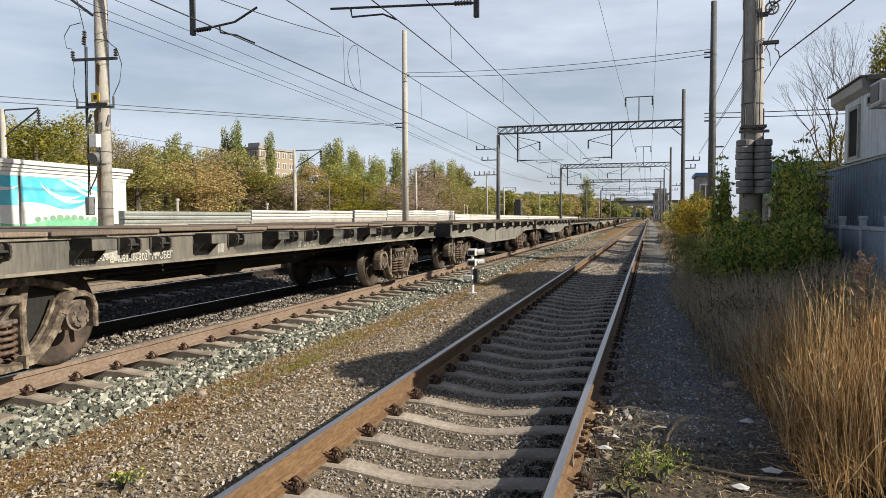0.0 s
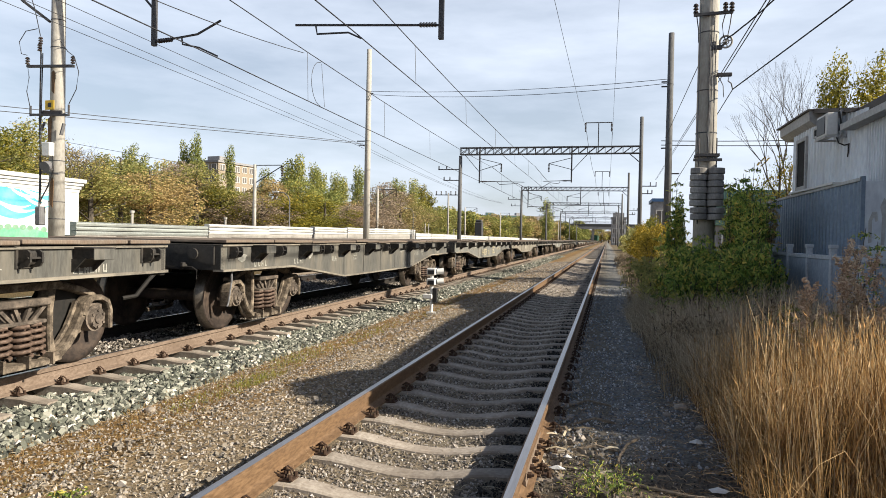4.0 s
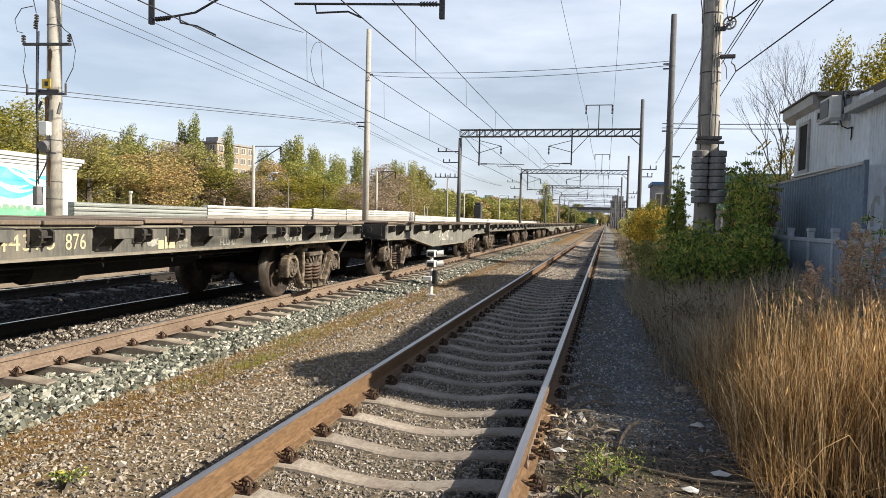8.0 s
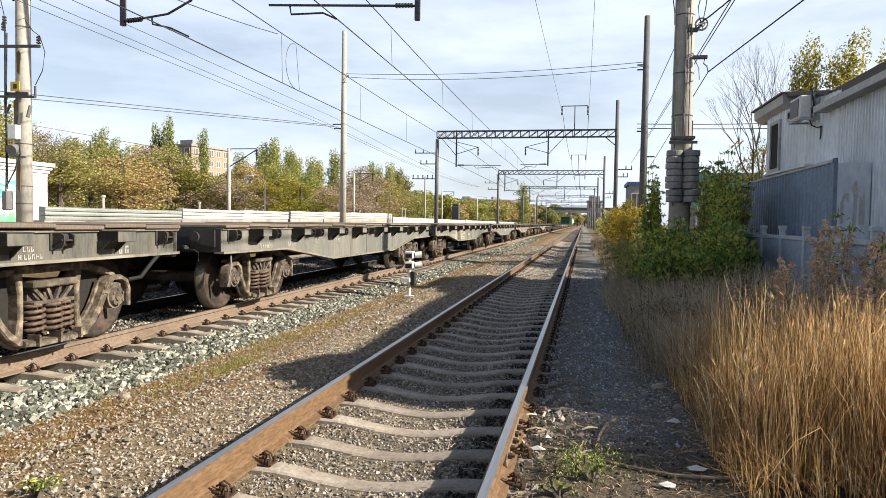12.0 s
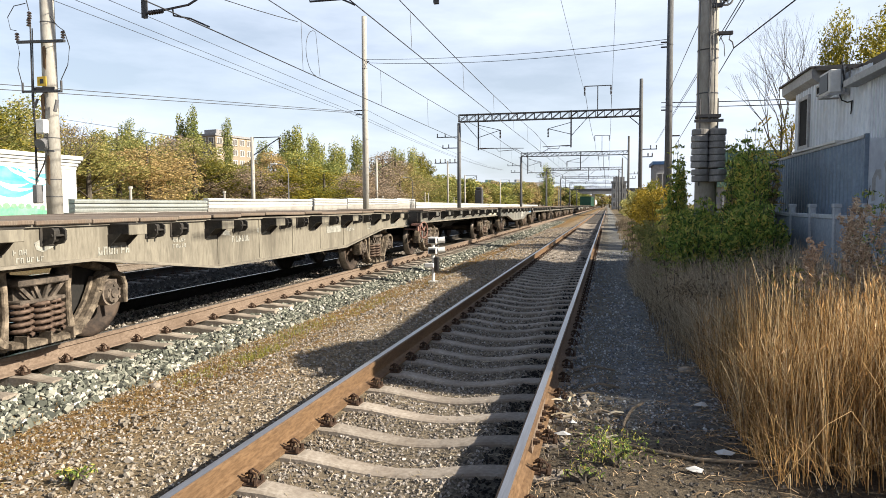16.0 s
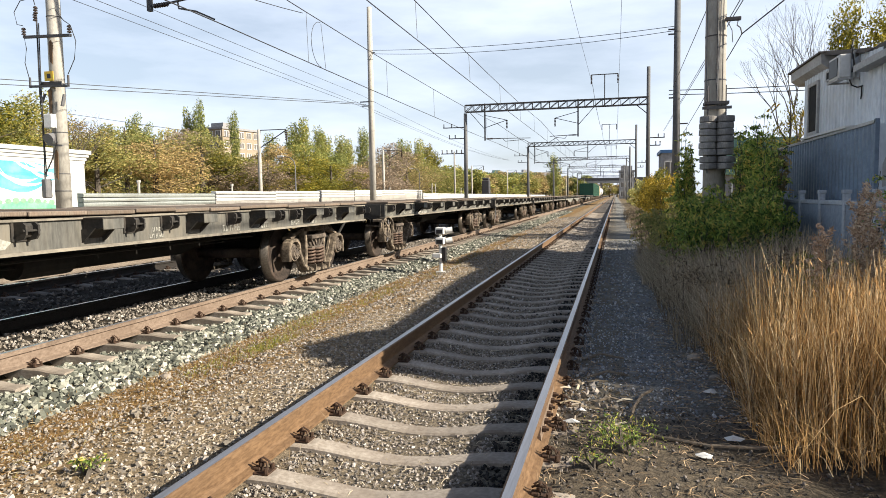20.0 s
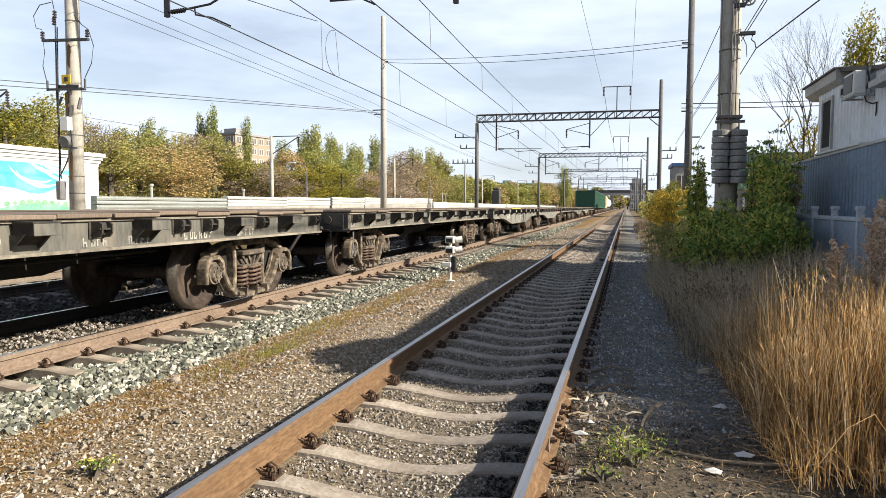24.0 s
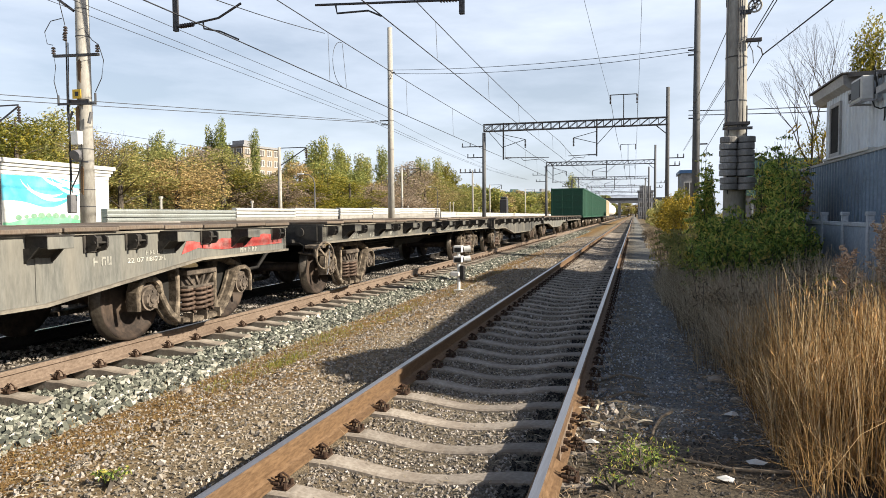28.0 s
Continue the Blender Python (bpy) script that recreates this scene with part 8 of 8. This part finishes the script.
def scatter(x0, x1, y0, y1, per_m2):
    n = int((x1 - x0) * (y1 - y0) * per_m2)
    return np.stack([RNG.uniform(x0, x1, n), RNG.uniform(y0, y1, n)], 1)


def off_sleepers(p, centre, y0, half=0.10):
    """Leave the sleepers' tops mostly free."""
    k = np.abs((p[:, 1] - y0 + SPACING / 2) % SPACING - SPACING / 2)
    return p[(k > half) | (np.abs(p[:, 0] - centre) > 1.36) | (RNG.uniform(0, 1, len(p)) < 0.13)]


def loose():
    for x0, x1, y0, y1, den, size in ((-5.45, -4.25, 2.8, 14, 1000, 0.058), (-5.45, -4.2, 14, 34, 330, 0.07), (-5.45, -4.1, 34, 70, 90, 0.11)):
        stuff("ballast", stones_mesh("ballast", off_sleepers(scatter(x0, x1, y0, y1, den), T2, 2.1, 0.085), size, M["ballast"]), "grey-green crushed stone ballast", "ballast")
    stuff("ballast", stones_mesh("ballast", off_sleepers(scatter(-7.0, -5.58, 3.5, 26, 420), T2, 2.1, 0.06), 0.036, M["gravel"]), "dusty ballast between the rails", "ballast")
    # dark stones: the train's shade is put into their colour
    stuff("ballast", stones_mesh("ballast", off_sleepers(scatter(-12.2, -7.8, 7, 34, 90), T3, 6.1, 0.115), 0.06, M["gravel_dark"]), "dusty ballast round the far track", "ballast")
    for y0, y1, den, size in ((2.4, 9, 1700, 0.019), (9, 20, 480, 0.03), (20, 45, 150, 0.045)):
        stuff("gravel", stones_mesh("gravel", off_sleepers(scatter(-1.98, -0.74, y0, y1, den), T1, 1.86, 0.075), size, M["gravel"]), "small gravel between the rails", "gravel")
        # the rail's own shadow, painted as a strip of black stones
        stuff("gravel", stones_mesh("gravel", scatter(-0.76, -0.53, y0, y1, den * 0.8), size * 1.1, M["gravel_rail_shadow"]), "black gravel along the inner side of the rail, rail shadow painted in", "gravel")
    for y0, y1, den, size in ((2.2, 9, 750, 0.021), (9, 20, 260, 0.03), (20, 50, 80, 0.045)):
        stuff("gravel", stones_mesh("gravel", scatter(-4.3, -2.1, y0, y1, den), size, M["gravel_tan"]), "fine gravel and dirt between the tracks", "gravel")
    stuff("gravel", stones_mesh("gravel", scatter(-0.45, 1.4, 2.6, 5.2, 420), 0.018, M["gravel_dark"]), "dark crumbs of soil and gravel", "gravel")
    for y0, y1, den, size in ((5.0, 10, 620, 0.019), (10, 24, 160, 0.028)):
        stuff("cinder", stones_mesh("cinder", scatter(-0.45, 1.25, y0, y1, den), size, M["cinder"]), "dark cinders on the path", "cinder")
    for x, y, s in ((-4.08, 5.54, 0.11), (-4.45, 4.4, 0.08), (0.75, 6.9, 0.13), (0.85, 6.2, 0.10), (0.6, 6.6, 0.08)):
        o = part("stone", built(lambda bm: (bmesh.ops.create_icosphere(bm, subdivisions=2, radius=s * 0.5), [setattr_co(v) for v in bm.verts])), M["sleeper"], at=pose(x, y, ground_height(x, y) + s * 0.12))
        tagged(o, "pale loose stone on the ground", "stone", "loose stones")
    # larger pale chips lying on the dirt strip
    stuff("gravel", stones_mesh("gravel", scatter(-4.2, -2.15, 2.3, 12, 22), 0.04, M["gravel_tan"]), "pale chips on the dirt strip", "gravel")
    # short growth between the tracks
    pos = scatter(-4.5, -2.3, 2.3, 30, 1500)
    patch = np.sin(pos[:, 0] * 3.7 + 2.0 * np.sin(pos[:, 1] * 1.1)) * np.sin(pos[:, 1] * 2.3 + 1.5 * np.sin(pos[:, 0] * 2.9))
    width = 0.75 - 0.03 * np.clip(pos[:, 1] - 4, 0, 12)
    chance = np.exp(-((pos[:, 0] + 3.75) / width) ** 2) * (0.6 + 0.4 * patch)
    pos = pos[chance > RNG.uniform(0, 1, len(pos))]
    stuff("short_grass", blades("short_grass", pos, 0.034, 0.006, 1.3, M["short_grass"], -0.075, 2), "short rusty moss and grass between the tracks", "grass")
    pos = np.concatenate([RNG.normal((cx, cy), (sx, sy), (k, 2)) for cx, cy, sx, sy, k in ((-3.75, 7.0, 0.15, 0.35, 800), (-3.95, 8.6, 0.14, 0.6, 500), (-3.85, 11, 0.12, 0.8, 350), (-3.85, 5.9, 0.1, 0.25, 160), (-3.0, 3.2, 0.07, 0.07, 60), (0.05, 4.25, 0.16, 0.12, 420), (-3.6, 14.5, 0.15, 0.8, 320), (-3.6, 18.5, 0.2, 1.5, 320))])
    stuff("green_grass", blades("green_grass", pos, 0.055, 0.006, 0.9, M["green_grass"], -0.08, 2), "green grass tufts between the tracks", "grass")
    # straw that lies about on the dirt
    for x0, x1, y0, y1, den, ln, mat in ((-4.4, -2.15, 2.3, 9, 300, 0.07, "hay"), (-4.4, -2.15, 9, 20, 70, 0.14, "hay"), (-1.95, -0.55, 2.4, 8, 160, 0.08, "hay"), (-0.42, 0.45, 3.4, 6.6, 260, 0.06, "dead_weed"), (0.0, 1.1, 6.0, 12, 60, 0.12, "dead_weed"), (-4.2, -3.2, 2.3, 9, 240, 0.10, "short_grass")):
        stuff("straw", lying("straw", scatter(x0, x1, y0, y1, den), ln, 0.004, M[mat]), "dry straw lying on the dirt", "straw")
    # pale splinters and bark by the joint of the right rail
    stuff("wood_chips", stones_mesh("wood_chips", scatter(-0.42, 0.05, 4.55, 5.7, 160), 0.055, M["gravel_tan"], flat=0.3), "pale wood chips beside the rail", "litter")
    stuff("wood_chips", lying("wood_chips", scatter(-0.42, 0.10, 4.5, 5.7, 60), 0.22, 0.016, M["hay"], 0.02), "pale splinters beside the rail", "litter")
    # stalks caught along the rails
    for x0, x1, n, mat in ((-0.42, -0.20, 420, "hay"), (-1.98, -1.80, 220, "dead_weed")):
        pos = np.stack([RNG.uniform(x0, x1, n), RNG.uniform(2.6, 11, n)], 1)
        stuff("straw", blades("straw", pos, 0.13, 0.004, 1.1, M[mat], -0.05, 2), "dry stalks caught beside the rail", "straw")


def setattr_co(v):
    v.co = v.co * (1 + 0.25 * noise.noise(v.co * 30)) * 1.0
    v.co.z *= 0.7


loose()


# ---- motion ----
def motions():
    times = [k * 1.0 for k in range(29)]
    for i, car in enumerate(CARS_BUILT):
        walk(car, [(t, pose(T2, PITCH * i + SLACK[i] - train_way(t), 0)) for t in times])
    # rolling: one turn is the wheel's girth; a key for every drawn moment
    base = {}
    for w in WHEELSETS:
        y = round(w.location.y, 3)
        if y not in base:
            walk(w, [(k / FPS, pose(0, y, AXLE_Z, -math.degrees(-train_way(k / FPS) / WHEEL_R))) for k in range(28 * FPS + 1)])
            base[y] = w
        else:
            src = base[y].animation_data
            w.rotation_mode = "QUATERNION"
            w.animation_data_create()
            w.animation_data.action = src.action
            w.animation_data.action_slot = src.action_slot


motions()
